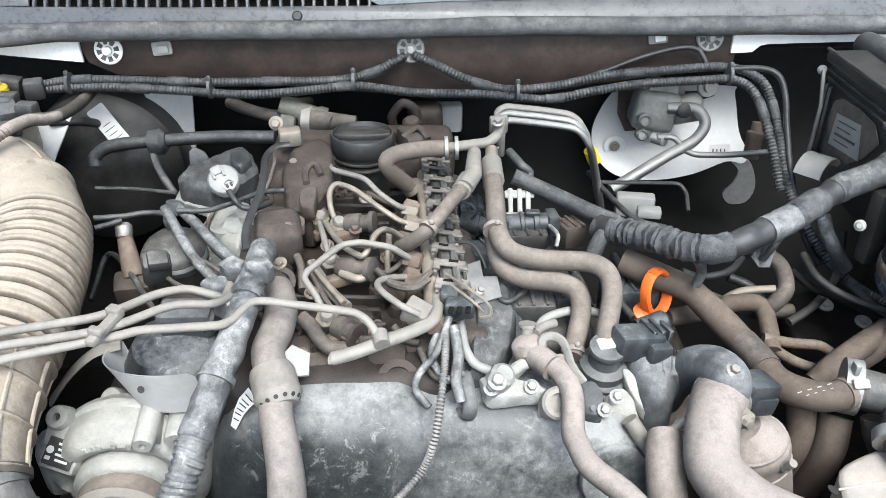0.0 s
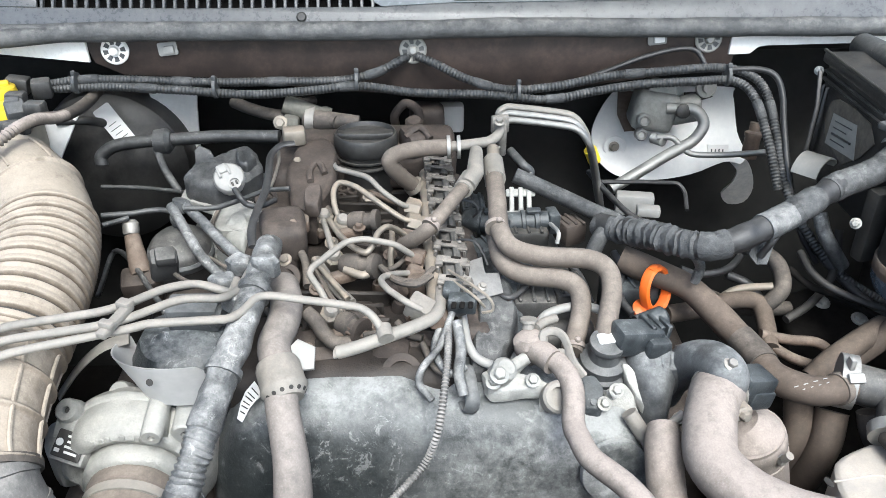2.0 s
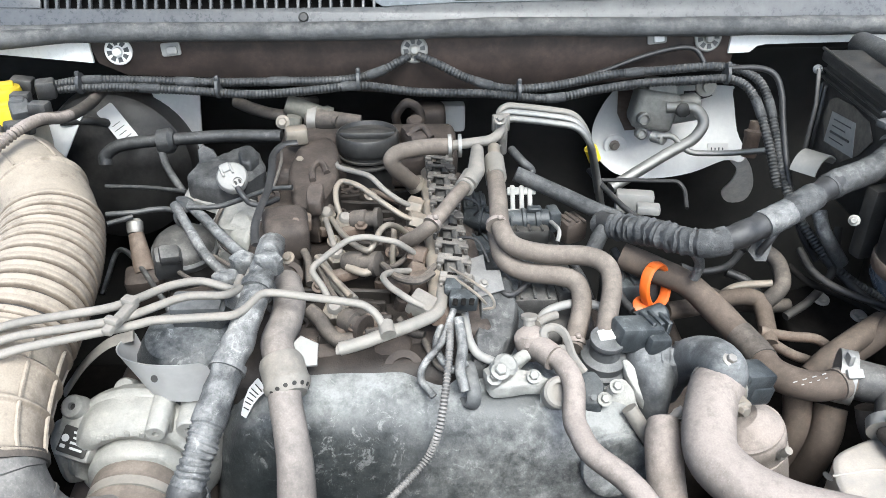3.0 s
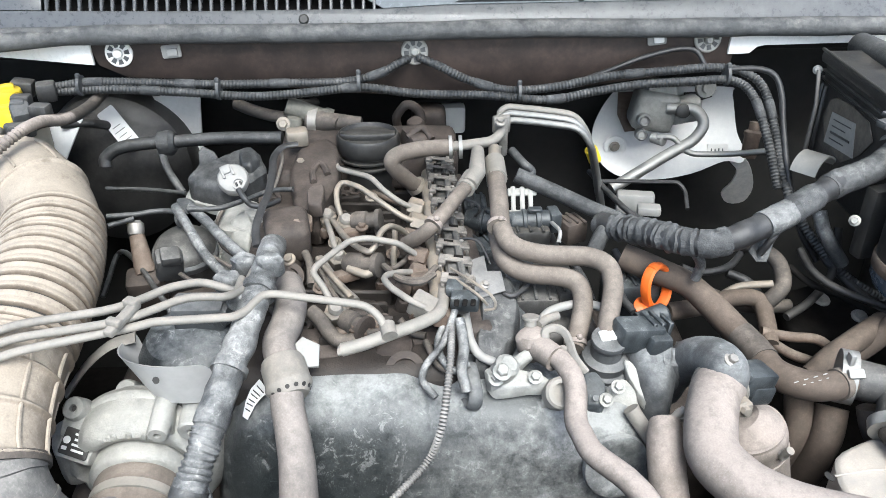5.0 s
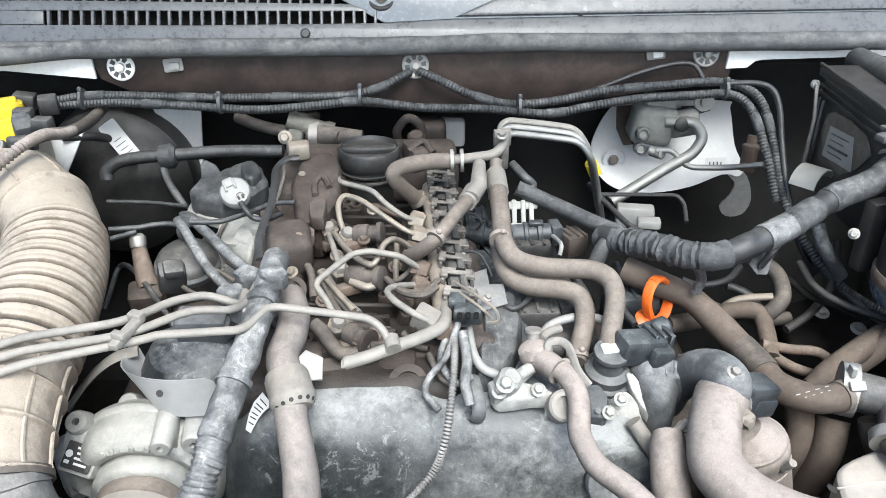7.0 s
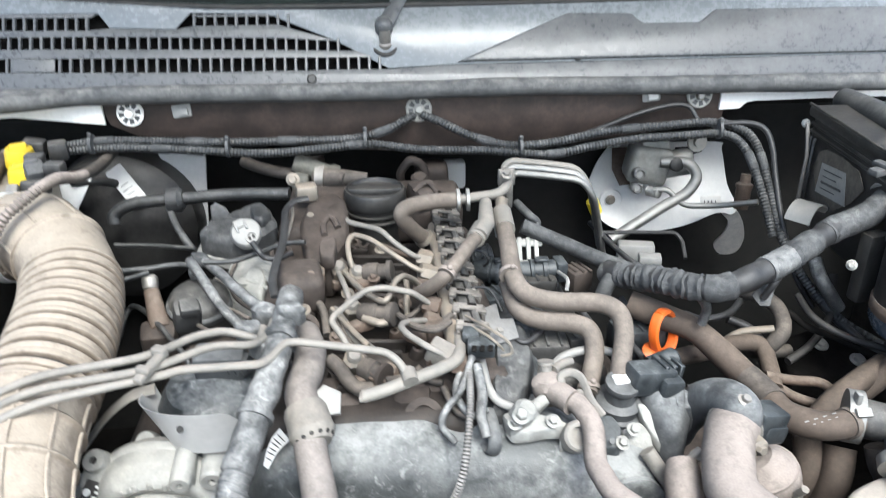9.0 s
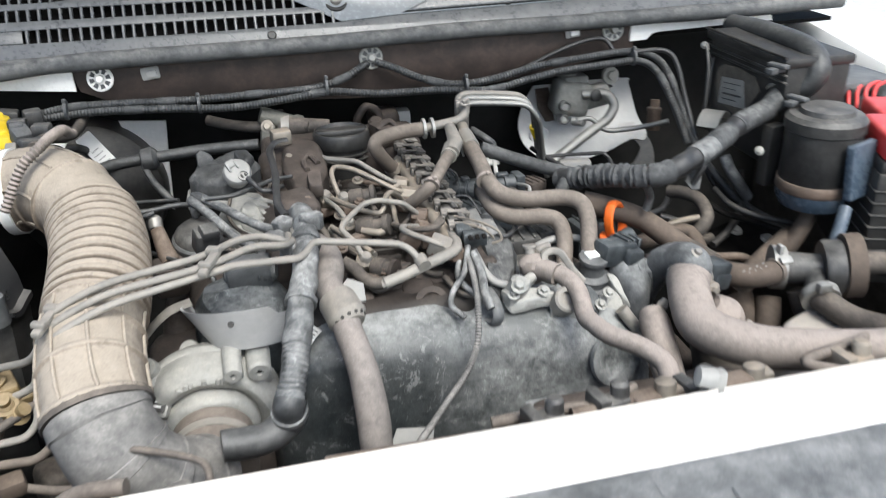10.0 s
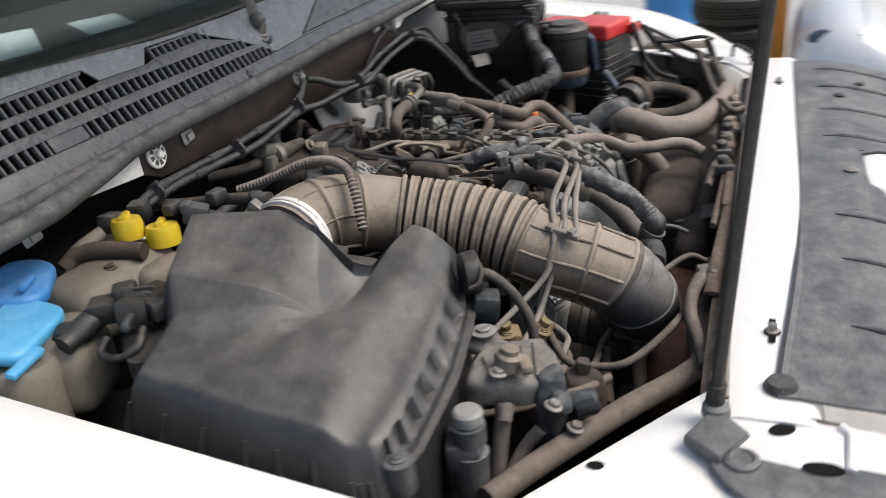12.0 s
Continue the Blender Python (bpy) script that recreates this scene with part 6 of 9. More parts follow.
part("sensor_body", joined(block((0.03, 0.026, 0.024), (-0.004, 0.719, 0.99), (0, 0, 8), 0.004), lathe([(0.010, 0), (0.010, 0.018), (0.007, 0.022)], (-0.024, 0.716, 0.985), (-0.6, -0.3, 0.6), 16)), RUST, rail, "rusty sensor body")

lines = thing("injector_pipes", "bent steel injector pipes coated in dust", "injector pipes")
for pts, bend_, mat_ in (
        ([(-0.120, 0.986, 1.022), (-0.108, 0.921, 1.030), (-0.066, 0.892, 1.032), (-0.049, 0.869, 1.024), (-0.027, 0.862, 1.010), (-0.011, 0.868, 1.000)], 0.010, PIPE_PALE),
        ([(-0.097, 0.839, 1.000), (-0.104, 0.845, 1.018), (-0.106, 0.863, 1.030), (-0.100, 0.879, 1.033), (-0.079, 0.866, 1.033), (-0.051, 0.839, 1.024), (-0.025, 0.827, 1.010), (-0.007, 0.831, 1.000)], 0.012, PIPE),
        ([(-0.117, 0.839, 1.002), (-0.107, 0.794, 1.008), (-0.098, 0.761, 1.000)], 0.012, PIPE_PALE),
        ([(-0.110, 0.837, 1.004), (-0.094, 0.786, 1.014), (-0.077, 0.752, 1.018), (-0.061, 0.735, 1.020), (-0.054, 0.744, 1.026), (-0.050, 0.763, 1.030), (-0.041, 0.774, 1.031), (-0.030, 0.786, 1.020), (-0.019, 0.794, 1.004)], 0.010, PIPE),
        ([(-0.037, 0.817, 1.004), (-0.036, 0.788, 1.000), (-0.038, 0.773, 0.994), (-0.037, 0.752, 0.988)], 0.010, PIPE),
        ([(-0.094, 0.660, 1.000), (-0.102, 0.668, 1.018), (-0.115, 0.683, 1.030), (-0.113, 0.689, 1.033), (-0.096, 0.712, 1.036), (-0.081, 0.731, 1.038), (-0.063, 0.736, 1.038), (-0.032, 0.741, 1.028), (-0.010, 0.753, 1.004)], 0.007, PIPE_PALE),
        ([(-0.004, 0.644, 1.012), (-0.021, 0.648, 1.020), (-0.038, 0.666, 1.022), (-0.045, 0.682, 1.021), (-0.043, 0.694, 1.018), (-0.033, 0.711, 1.010), (-0.012, 0.731, 0.998)], 0.006, PIPE_PALE),
        ([(-0.120, 0.759, 1.000), (-0.102, 0.728, 0.996), (-0.080, 0.696, 0.990)], 0.015, PIPE),
        ([(-0.013, 0.888, 0.992), (-0.037, 0.914, 0.985), (-0.067, 0.943, 0.985)], 0.010, RUST)):
    part("steel_pipe", pipe(pts, 0.0050, bend_, 12), mat_, lines)
for p, way in (((-0.096, 0.841, 0.996), (0.2, -0.5, 1)), ((-0.099, 0.766, 0.994), (0.1, -0.5, 1)), ((-0.094, 0.663, 0.994), (0.15, -0.5, 1)), ((-0.117, 0.853, 0.996), (0, -0.4, 1))):
    nut = part("union_nut", lathe([(0.0085, -0.012), (0.0115, -0.010), (0.0115, 0.006), (0.008, 0.009)], p, way, 6), PIPE, lines)
    part("collar", lathe([(0.0075, 0), (0.0075, 0.004), (0.0055, 0.007)], Vector(p) + Vector(way).normalized() * 0.008, way, 14), PIPE_PALE, nut)
for p in ((-0.011, 0.868, 1.000), (-0.007, 0.831, 1.000), (-0.009, 0.755, 1.002), (-0.017, 0.798, 1.000)):
    nut = part("union_nut", lathe([(0.0065, -0.012), (0.0105, -0.010), (0.0105, 0.008), (0.0075, 0.010)], p, (0.95, -0.28, -0.12), 6), PIPE if p[1] > 0.8 else RUST, lines)
part("square_union", block((0.026, 0.022, 0.020), (-0.006, 0.655, 1.006), (10, 20, -24), 0.003), PIPE_PALE, lines)

for p, q, tip in (((-0.087, 0.839, 1), (-0.052, 0.833, 1.005), 1), ((-0.089, 0.75, 0.998), (-0.05, 0.734, 1.005), 1), ((-0.085, 0.658, 0.99), (-0.061, 0.639, 0.99), 0), ((-0.113, 0.863, 0.99), (-0.131, 0.881, 1), 0)):
    inj = thing("injector", "dirty steel injector with a plug", "injector", "injectors")
    a, b = Vector(p), Vector(q)
    w = b - a
    part("body", joined(lathe([(0.010, 0), (0.012, 0.004), (0.012, w.length * 0.5), (0.0095, w.length * 0.55), (0.0095, w.length * 0.8)], a, w, 18)), RUBBER, inj)
    part("plug", lathe([(0.008, w.length * 0.78), (0.0135, w.length * 0.82), (0.0135, w.length * 0.97), (0.010, w.length)], a, w, 16), RUBBER if tip else ENGINE, inj)
    part("hold_down", joined(block((0.03, 0.014, 0.012), a + Vector((0.0, -0.012, -0.008)), (0, 0, 25), 0.003), bolt(a + Vector((0.012, -0.014, 0.0)), (0, -0.2, 1), 0.005, 0.006)), RUST, inj)
for pts in (([(-0.045, 0.73, 1.005), (-0.029, 0.69, 1.015), (-0.009, 0.676, 1.02), (0.006, 0.691, 1.02)], [(-0.047, 0.733, 1.005), (-0.032, 0.703, 1.01), (-0.007, 0.689, 1.015), (0.008, 0.712, 1.015)], [(-0.061, 0.634, 0.99), (-0.034, 0.642, 0.99), (-0.006, 0.639, 0.995)], [(-0.118, 0.754, 0.99), (-0.098, 0.706, 0.985), (-0.082, 0.687, 0.98)], [(-0.116, 0.659, 0.99), (-0.099, 0.638, 0.985), (-0.085, 0.637, 0.97), (-0.063, 0.647, 0.97)],) + ([(-0.038, 0.737, 0.97), (-0.007, 0.719, 0.985), (0.006, 0.701, 1)], [(-0.143, 0.927, 1), (-0.131, 0.955, 1.01), (-0.117, 0.967, 1.02)], [(-0.039, 1.025, 1), (-0.008, 0.941, 0.99), (0.006, 0.898, 1)], [(-0.004, 1.016, 1.02), (0.015, 0.979, 1.02), (0.007, 0.949, 1.01)], [(-0.165, 0.695, 0.98), (-0.133, 0.663, 0.96), (-0.112, 0.665, 0.95), (-0.089, 0.674, 0.95)],)):
    solo("leak_off_hose", hose(pts, 0.0042 if pts[0][2] < 1.0 else 0.0045, 8), RUBBER, "thin dusty leak-off hose between the injectors", "thin hose", "leak-off hoses")

# pipe across the front of the head
cross = thing("crossover_pipe", "pale dusty crossover pipe with a pinched end", "coolant pipe")
part("short_run", pipe([(-0.082, 0.591, 1.004), (-0.063, 0.593, 1.008), (-0.037, 0.603, 1.012), (-0.010, 0.618, 1.012), (0.009, 0.635, 1.010), (0.014, 0.657, 1.008), (0.014, 0.689, 1.004)], 0.0092, 0.016, 14), PIPE_PALE, cross)
part("joint", sweep([Vector((-0.037, 0.594, 1.016)), Vector((-0.040, 0.607, 1.020))], 0.0074, 14), PIPE_PALE, cross)
part("pinched_end", sweep([Vector((-0.078, 0.592, 1.004)), Vector((-0.084, 0.593, 1.002))], 0.0070, 12, 0.6), PIPE_PALE, cross)

# wiring duct beside the rail
duct = thing("wiring_duct", "black plastic wiring duct with open clips", "wiring duct")
D0, D1 = Vector((0.018, 0.996, 1.012)), Vector((0.031, 0.648, 1.005))
part("channel", joined(sweep([D0.lerp(D1, k / 8) for k in range(9)], 0.010, 8, 0.5), sweep([D0.lerp(D1, k / 8) + Vector((0.006, 0, 0.006)) for k in range(9)], 0.0045, 8)), BLACK_DUSTY, duct)
for k, u in enumerate((0.02, 0.09, 0.16, 0.24, 0.33, 0.42, 0.51, 0.60, 0.69, 0.78, 0.88)):
    c = D0.lerp(D1, u)
    clip = part("clip", joined(block((0.034, 0.011, 0.0035), c + Vector((0, 0.001, 0.010)), (0, 5, -6), 0.0012, 1), block((0.008, 0.006, 0.005), c + Vector((-0.014, -0.006, 0.010)), (0, 5, -6), 0.001, 1), block((0.011, 0.006, 0.005), c + Vector((0.013, -0.007, 0.008)), (0, 5, -6), 0.001, 1), block((0.004, 0.016, 0.012), c + Vector((-0.015, -0.003, 0.003)), (0, 0, -6), 0.001, 1), block((0.004, 0.016, 0.012), c + Vector((0.016, -0.003, 0.002)), (0, 0, -6), 0.001, 1)), DUCT, duct)
    part("clip_slot", block((0.010, 0.0035, 0.0012), c + Vector((-0.004 + 0.008 * (k % 2), 0.002, 0.0124)), (0, 5, -6), 0.0003, 1), DARK, clip)
    part("clip_rivet", lathe([(0.0022, 0), (0.0022, 0.001), (0.001, 0.0015)], c + Vector((0.010 - 0.018 * (k % 2), 0.001, 0.0122)), (0.08, 0, 1), 8), PIPE_PALE, clip)
eb = part("end_block", joined(block((0.028, 0.018, 0.016), (0.035, 0.654, 1.012), (0, 0, -8), 0.003), block((0.018, 0.020, 0.012), (0.026, 0.672, 1.015), (0, 0, -8), 0.003)), MIST, duct)
for k in range(3):
    part("latch", block((0.005, 0.010, 0.003), Vector((0.034, 0.641, 1.02)) + Vector((0.008 * (k - 1), -0.002, 0)), (0, 0, -8), 0.001, 1), DARK, eb)
for pts in ([(0.023, 0.701, 1.02), (0.044, 0.667, 1.025), (0.061, 0.649, 1.02), (0.064, 0.644, 1.01), (0.054, 0.647, 1.005)], [(0.028, 0.68, 1.02), (0.046, 0.651, 1.022), (0.057, 0.649, 1.01)], [(0.033, 0.863, 1.015), (0.056, 0.847, 1.02), (0.063, 0.843, 1.01), (0.058, 0.847, 1)], [(0.031, 0.769, 1.015), (0.052, 0.758, 1.02), (0.062, 0.75, 1.01), (0.067, 0.741, 1)]):
    part("wire", hose(pts, 0.002, 6), PIPE if pts[0][2] > 1.019 else LOOM_DARK, duct)
foil = thing("foil_bracket", "crumpled silver sheet bracket beside the wiring duct", "bracket")
part("sheet", rough_up(joined(slab([(0, 0), (0.05, 0.004), (0.056, 0.024), (0.044, 0.03), (0.05, 0.05), (0.008, 0.045)], 0.003, axes((0.036, 0.679, 0.99), (0.25, -0.35, 0.9), -10), 0.001)), 0.005, 0.012), CAST_PALE, foil)
part("bolt", bolt((0.057, 0.687, 1.008), (0.25, -0.35, 0.9), 0.0035, 0.004), STEEL, foil)

# hose with metal ends over the rail
ph = thing("return_hose", "brown dusty rubber hose with pale metal ends", "hose")
part("rubber_run", hose([(0.05, 0.821, 1.058), (0.031, 0.786, 1.055), (0.009, 0.752, 1.045), (-0.007, 0.752, 1.03), (-0.024, 0.768, 1.01)], 0.0105), RUBBER_MID, ph)
part("metal_end", sweep([Vector((0.062, 0.875, 1.072)), Vector((0.058, 0.83, 1.066)), Vector((0.048, 0.811, 1.06))], lambda s, u: 0.0075 + 0.0025 * (u > 0.55), 14), PIPE_PALE, ph)
for p, q in (((0.053, 0.831, 1.06), (0.043, 0.808, 1.056)),):
    part("crimp", sweep([Vector(p), Vector(q)], 0.0108, 14), PIPE_PALE, ph)
th = thing("breather_pipe", "brown dusty hose with a bright clamp and pale pipe", "hose")
part("rubber_run", hose([(-0.009, 0.925, 1), (-0.021, 0.915, 1.015), (-0.034, 0.902, 1.035), (-0.04, 0.897, 1.05), (-0.031, 0.9, 1.058), (-0.003, 0.905, 1.062), (0.035, 0.902, 1.065)], 0.0130), RUBBER_MID, th)
part("lower_clamp", band((-0.011, 0.925, 1.002), (0.55, 0.1, -0.8), 0.0115, 0.008), PIPE, th)
for dx in (-0.006, 0.006):
    part("spring_clip", band(Vector((0.037, 0.902, 1.065)) + Vector((dx, 0, 0)), (1, 0, 0.02), 0.0116, 0.004, 0.0025), ALU_BRIGHT, th)
part("pale_pipe", pipe([(0.028, 0.902, 1.065), (0.08, 0.894, 1.075), (0.092, 0.905, 1.08), (0.096, 0.941, 1.085)], 0.009, 0.02), PIPE_PALE, th)
back = thing("rear_pump", "rusty brown pump body behind the engine with a cream plug", "pump")
part("body", rough_up(joined(block((0.05, 0.05, 0.05), (0.008, 1.12, 1.008), (0, 0, 0), 0.012, 3), lathe([(0.012, 0), (0.012, 0.02), (0.009, 0.024)], (-0.013, 1.08, 1.008), (0.1, -0.3, 1), 16), hose([(-0.037, 1.1, 1.002), (-0.037, 1.09, 1.032), (-0.022, 1.09, 1.047), (-0.006, 1.09, 1.038), (-0.002, 1.09, 1.018)], 0.008)), 0.002, 0.02), ENGINE, back)
part("cream_plug", block((0.045, 0.025, 0.045), (0.043, 1.19, 0.985), (0, 0, 0), 0.006), LABEL, back, "cream plastic plug")
part("lever", rough_up(joined(block((0.03, 0.05, 0.03), (-0.011, 1.003, 1.03), (0, 0, 20), 0.008), hose([(-0.022, 0.99, 1.04), (-0.003, 0.999, 1.05), (0.011, 0.979, 1.04)], 0.006)), 0.003, 0.02), ENGINE, back)

# three bright pipes to the bulkhead
tri_p = thing("air_con_pipes", "three bright aluminium pipes with a yellow tag", "pipes")
for k, (dx, dy, dz) in enumerate(((0, 0, 0), (0.0, -0.012, -0.004), (0.002, -0.024, -0.008))):
    o = Vector((dx, dy, dz))
    pts = [Vector(p) + o for p in ((0.095, 0.965, 1.06), (0.096, 0.965, 1.085), (0.106, 0.967, 1.09), (0.148, 0.954, 1.09), (0.189, 0.949, 1.085), (0.206, 0.947, 1.06), (0.226, 0.987, 1), (0.238, 0.994, 0.95))]
    part("pipe_run", pipe(pts, 0.0062, 0.016, 12), ALU_BRIGHT if k else PIPE_PALE, tri_p)
part("tag", sweep([Vector((0.216, 0.98, 1.03)) + Vector((0.001, -0.01, -0.002)), Vector((0.224, 0.984, 1.012)) + Vector((0.001, -0.01, -0.002))], 0.0085, 12), YELLOW, tri_p, "yellow paper tag")
part("bracket", joined(block((0.022, 0.008, 0.022), (0.095, 0.935, 1.08), (0, 0, 10), 0.002), block((0.010, 0.014, 0.05), (0.098, 0.933, 1.065), (0, 0, 0), 0.003)), STEEL, tri_p)
part("bolt", bolt((0.091, 0.906, 1.094), (0, -0.4, 1), 0.0045, 0.006), STEEL, tri_p)
part("wire_loop", pipe([(0.073, 0.846, 1.04), (0.072, 0.863, 1.05), (0.079, 0.888, 1.06), (0.092, 0.901, 1.065)], 0.0025, 0.01, 8), STEEL, tri_p)

# twin tan coolant hoses
for k, (pts, lab_) in enumerate((([(0.081, 0.865, 1.056), (0.08, 0.798, 1.05), (0.079, 0.746, 1.04), (0.091, 0.725, 1.03), (0.124, 0.724, 1.02), (0.168, 0.721, 1.018), (0.187, 0.707, 1.014), (0.19, 0.689, 1), (0.182, 0.663, 0.98), (0.177, 0.646, 0.965)], "outer"), ([(0.077, 0.769, 1.02), (0.082, 0.732, 1.01), (0.104, 0.721, 1), (0.141, 0.714, 0.998), (0.158, 0.706, 0.992), (0.161, 0.691, 0.975), (0.151, 0.664, 0.955), (0.147, 0.652, 0.95)], "inner"))):
    ch = thing("coolant_hose", "tan dusty rubber coolant hose with a sharp bend", "coolant hose", "twin coolant hoses")
    part("rubber_run", hose(pts, 0.0136, 16), RUBBER_MID, ch)
    if k == 0:
        part("crimp", sweep([Vector((0.082, 0.876, 1.058)), Vector((0.082, 0.838, 1.053))], lambda s, u: 0.0120 - 0.0015 * (0.3 < u < 0.6), 14), PIPE_PALE, ch, "pale crimped metal end")
        part("steel_end", sweep([Vector((0.083, 0.89, 1.068)), Vector((0.082, 0.863, 1.057))], 0.0075, 12), PIPE, ch)

# dark inlet duct and plugs behind the hoses
md = thing("intake_manifold", "dusty dark plastic intake manifold duct", "manifold")
part("duct", rough_up(hose([(0.097, 0.802, 0.955), (0.086, 0.747, 0.945), (0.072, 0.695, 0.93), (0.062, 0.66, 0.92)], 0.040, 20), 0.003, 0.03), DOME, md)
part("runner_cover", rough_up(cast([(0.04, 0.614, 0.955), (0.045, 0.649, 0.966), (0.053, 0.688, 0.976), (0.064, 0.721, 0.982), (0.086, 0.739, 0.982), (0.096, 0.715, 0.974), (0.094, 0.676, 0.962), (0.083, 0.643, 0.952), (0.066, 0.621, 0.948)], 0.05, 0.78, 0.012), 0.003, 0.018), COAL, md, "dusty black runner cover")
part("manifold_body", rough_up(block((0.10, 0.26, 0.10), (0.125, 0.82, 0.90), (0, 0, 4), 0.02, 3), 0.004, 0.03), BLACK, md)
for a, b, r in (((0.101, 0.856, 0.985), (0.15, 0.857, 0.988), 0.0135), ((0.058, 0.866, 0.985), (0.09, 0.854, 0.985), 0.0145)):
    a, b = Vector(a), Vector(b)
    w = b - a
    d = w.length
    pl = part("plug", lathe([(r * 0.7, -0.01), (r, 0), (r, d * 0.3), (r * 1.15, d * 0.32), (r * 1.15, d * 0.4), (r, d * 0.42), (r, d * 0.62), (r * 1.2, d * 0.64), (r * 1.2, d * 0.74), (r * 0.9, d * 0.76), (r * 0.9, d)], a, w, 14), MIST, md)
    part("latch", block((d * 0.35, 0.010, 0.006), a + w * 0.6 + Vector((0, -0.002, r * 1.15)), (0, 0, 0), 0.0015, 1), MIST, pl)
    part("head", block((0.014, 0.026, 0.026), b + Vector((0.004, 0, 0)), (0, 0, 8), 0.003), MIST, pl)
for p, size, turn, m_ in (((0.123, 0.84, 0.975), (0.05, 0.02, 0.022), (0, 0, 5), BLACK), ((0.073, 0.825, 0.965), (0.04, 0.035, 0.025), (0, 0, 20), MIST), ((0.061, 0.898, 0.985), (0.03, 0.04, 0.02), (0, 0, 0), MIST), ((0.116, 0.732, 0.955), (0.05, 0.04, 0.03), (0, 0, 0), BLACK_DUSTY), ((0.176, 0.855, 0.975), (0.03, 0.03, 0.03), (0, 0, 25), ENGINE), ((0.157, 0.749, 0.95), (0.04, 0.05, 0.04), (0, 0, 10), BLACK_DUSTY), ((0.233, 0.776, 0.93), (0.06, 0.04, 0.05), (0, 0, 10), MIST)):
    pl = part("plug", rough_up(block(size, p, turn, 0.005), 0.0008, 0.01), m_, md)
    for k in range(3):
        part("plug_rib", block((0.004, size[1] * 0.9, 0.004), Vector(p) + Vector((size[0] * (k - 1) * 0.3, 0, size[2] / 2)), turn, 0.001, 1), m_, pl)
part("fork", joined(block((0.006, 0.005, 0.04), (0.107, 0.879, 1), (-35, 0, 0), 0.0015), block((0.006, 0.005, 0.04), (0.118, 0.878, 1), (-35, 0, 0), 0.0015), block((0.006, 0.005, 0.04), (0.128, 0.878, 1), (-35, 0, 0), 0.0015), block((0.036, 0.005, 0.012), (0.117, 0.866, 0.99), (-35, 0, 0), 0.002), block((0.036, 0.005, 0.010), (0.118, 0.887, 1.01), (-35, 0, 0), 0.002)), ALU, md, "pale forked bracket")
part("wire", hose([(0.15, 0.845, 0.99), (0.153, 0.807, 1), (0.151, 0.799, 0.99)], 0.0032, 8), CREAM, md)
part("white_pipe", hose([(0.115, 0.678, 0.962), (0.120, 0.687, 0.967), (0.130, 0.694, 0.970), (0.147, 0.699, 0.972), (0.165, 0.701, 0.972), (0.181, 0.697, 0.970), (0.198, 0.689, 0.965)], 0.0062, 10), CREAM, md, "white plastic pipe behind the hoses")
solo("engine_loom", hose([(0.111, 0.895, 1.03), (0.137, 0.888, 1.02), (0.17, 0.872, 1.01), (0.2, 0.847, 1.005), (0.227, 0.831, 1)], 0.0125), TAPE, "grey taped engine loom behind the hoses", "wiring loom")
solo("engine_loom", hose([(0.109, 0.933, 1.045), (0.121, 0.905, 1.04), (0.131, 0.902, 1.03), (0.124, 0.892, 1.02)], 0.007), LOOM, "short grey wiring sleeve by the pipe bracket", "wiring loom")

# black front cover
belly = thing("timing_cover", "bulky black plastic engine cover chalky with dust", "engine cover")
SECTION = [(0.690, 0.90), (0.684, 0.940), (0.664, 0.956), (0.628, 0.955), (0.592, 0.946), (0.574, 0.930), (0.564, 0.905), (0.558, 0.870), (0.552, 0.82), (0.546, 0.76), (0.540, 0.66), (0.540, 0.58), (0.62, 0.58), (0.67, 0.7)]
rings = []
for x in np.linspace(-0.222, 0.242, 48):
    left, right = max(0.0, (-0.130 - x) / 0.092), max(0.0, (x - 0.165) / 0.077)
    k = math.sqrt(max(0.02, 1 - min(1, left) ** 2.4)) * math.sqrt(max(0.03, 1 - min(1, right) ** 3.0))
    tilt = -0.035 * max(0.0, x + 0.02) / 0.2
    dent = 0.014 * math.exp(-((x - 0.012) / 0.022) ** 2) - 0.007 * math.exp(-((x - 0.09) / 0.04) ** 2) + 0.006 * math.exp(-((x - 0.15) / 0.02) ** 2)
    ringp = []
    for y, z in SECTION:
        fy, fz = 0.605 + (y - 0.605) * k, 0.80 + (z - 0.80) * (k if z > 0.8 else max(k, 0.75))
        up = max(0.0, z - 0.86) * 8
        bump = 0.004 * noise.noise((x * 16, y * 16, z * 16))
        ringp.append((x, fy + dent * up * 0.5 + bump, fz + tilt * min(1, up) - dent * up * 0.6 + bump))
    rings.append(ringp)
fine = []
for r_ in rings:
    loop = catmull(r_ + [r_[0]], 4)
    fine.append(loop[:-1])
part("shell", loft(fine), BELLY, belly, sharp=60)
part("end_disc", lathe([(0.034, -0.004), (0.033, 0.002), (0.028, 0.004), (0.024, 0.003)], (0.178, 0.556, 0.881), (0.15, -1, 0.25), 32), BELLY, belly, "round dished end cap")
LB = [Vector(p) for p in ((-0.165, 0.608, 0.958), (-0.172, 0.597, 0.955), (-0.176, 0.589, 0.948), (-0.180, 0.583, 0.934))]
LW = [Vector(p) for p in ((-0.154, 0.592, 0.956), (-0.161, 0.586, 0.953), (-0.167, 0.584, 0.946), (-0.175, 0.580, 0.932))]
labl = part("label", loft([[a, b, b + Vector((0.0, 0.001, -0.0012)), a + Vector((0.0, 0.001, -0.0012))] for a, b in zip(LB, LW)]), LABEL, belly, "curved white barcode label")
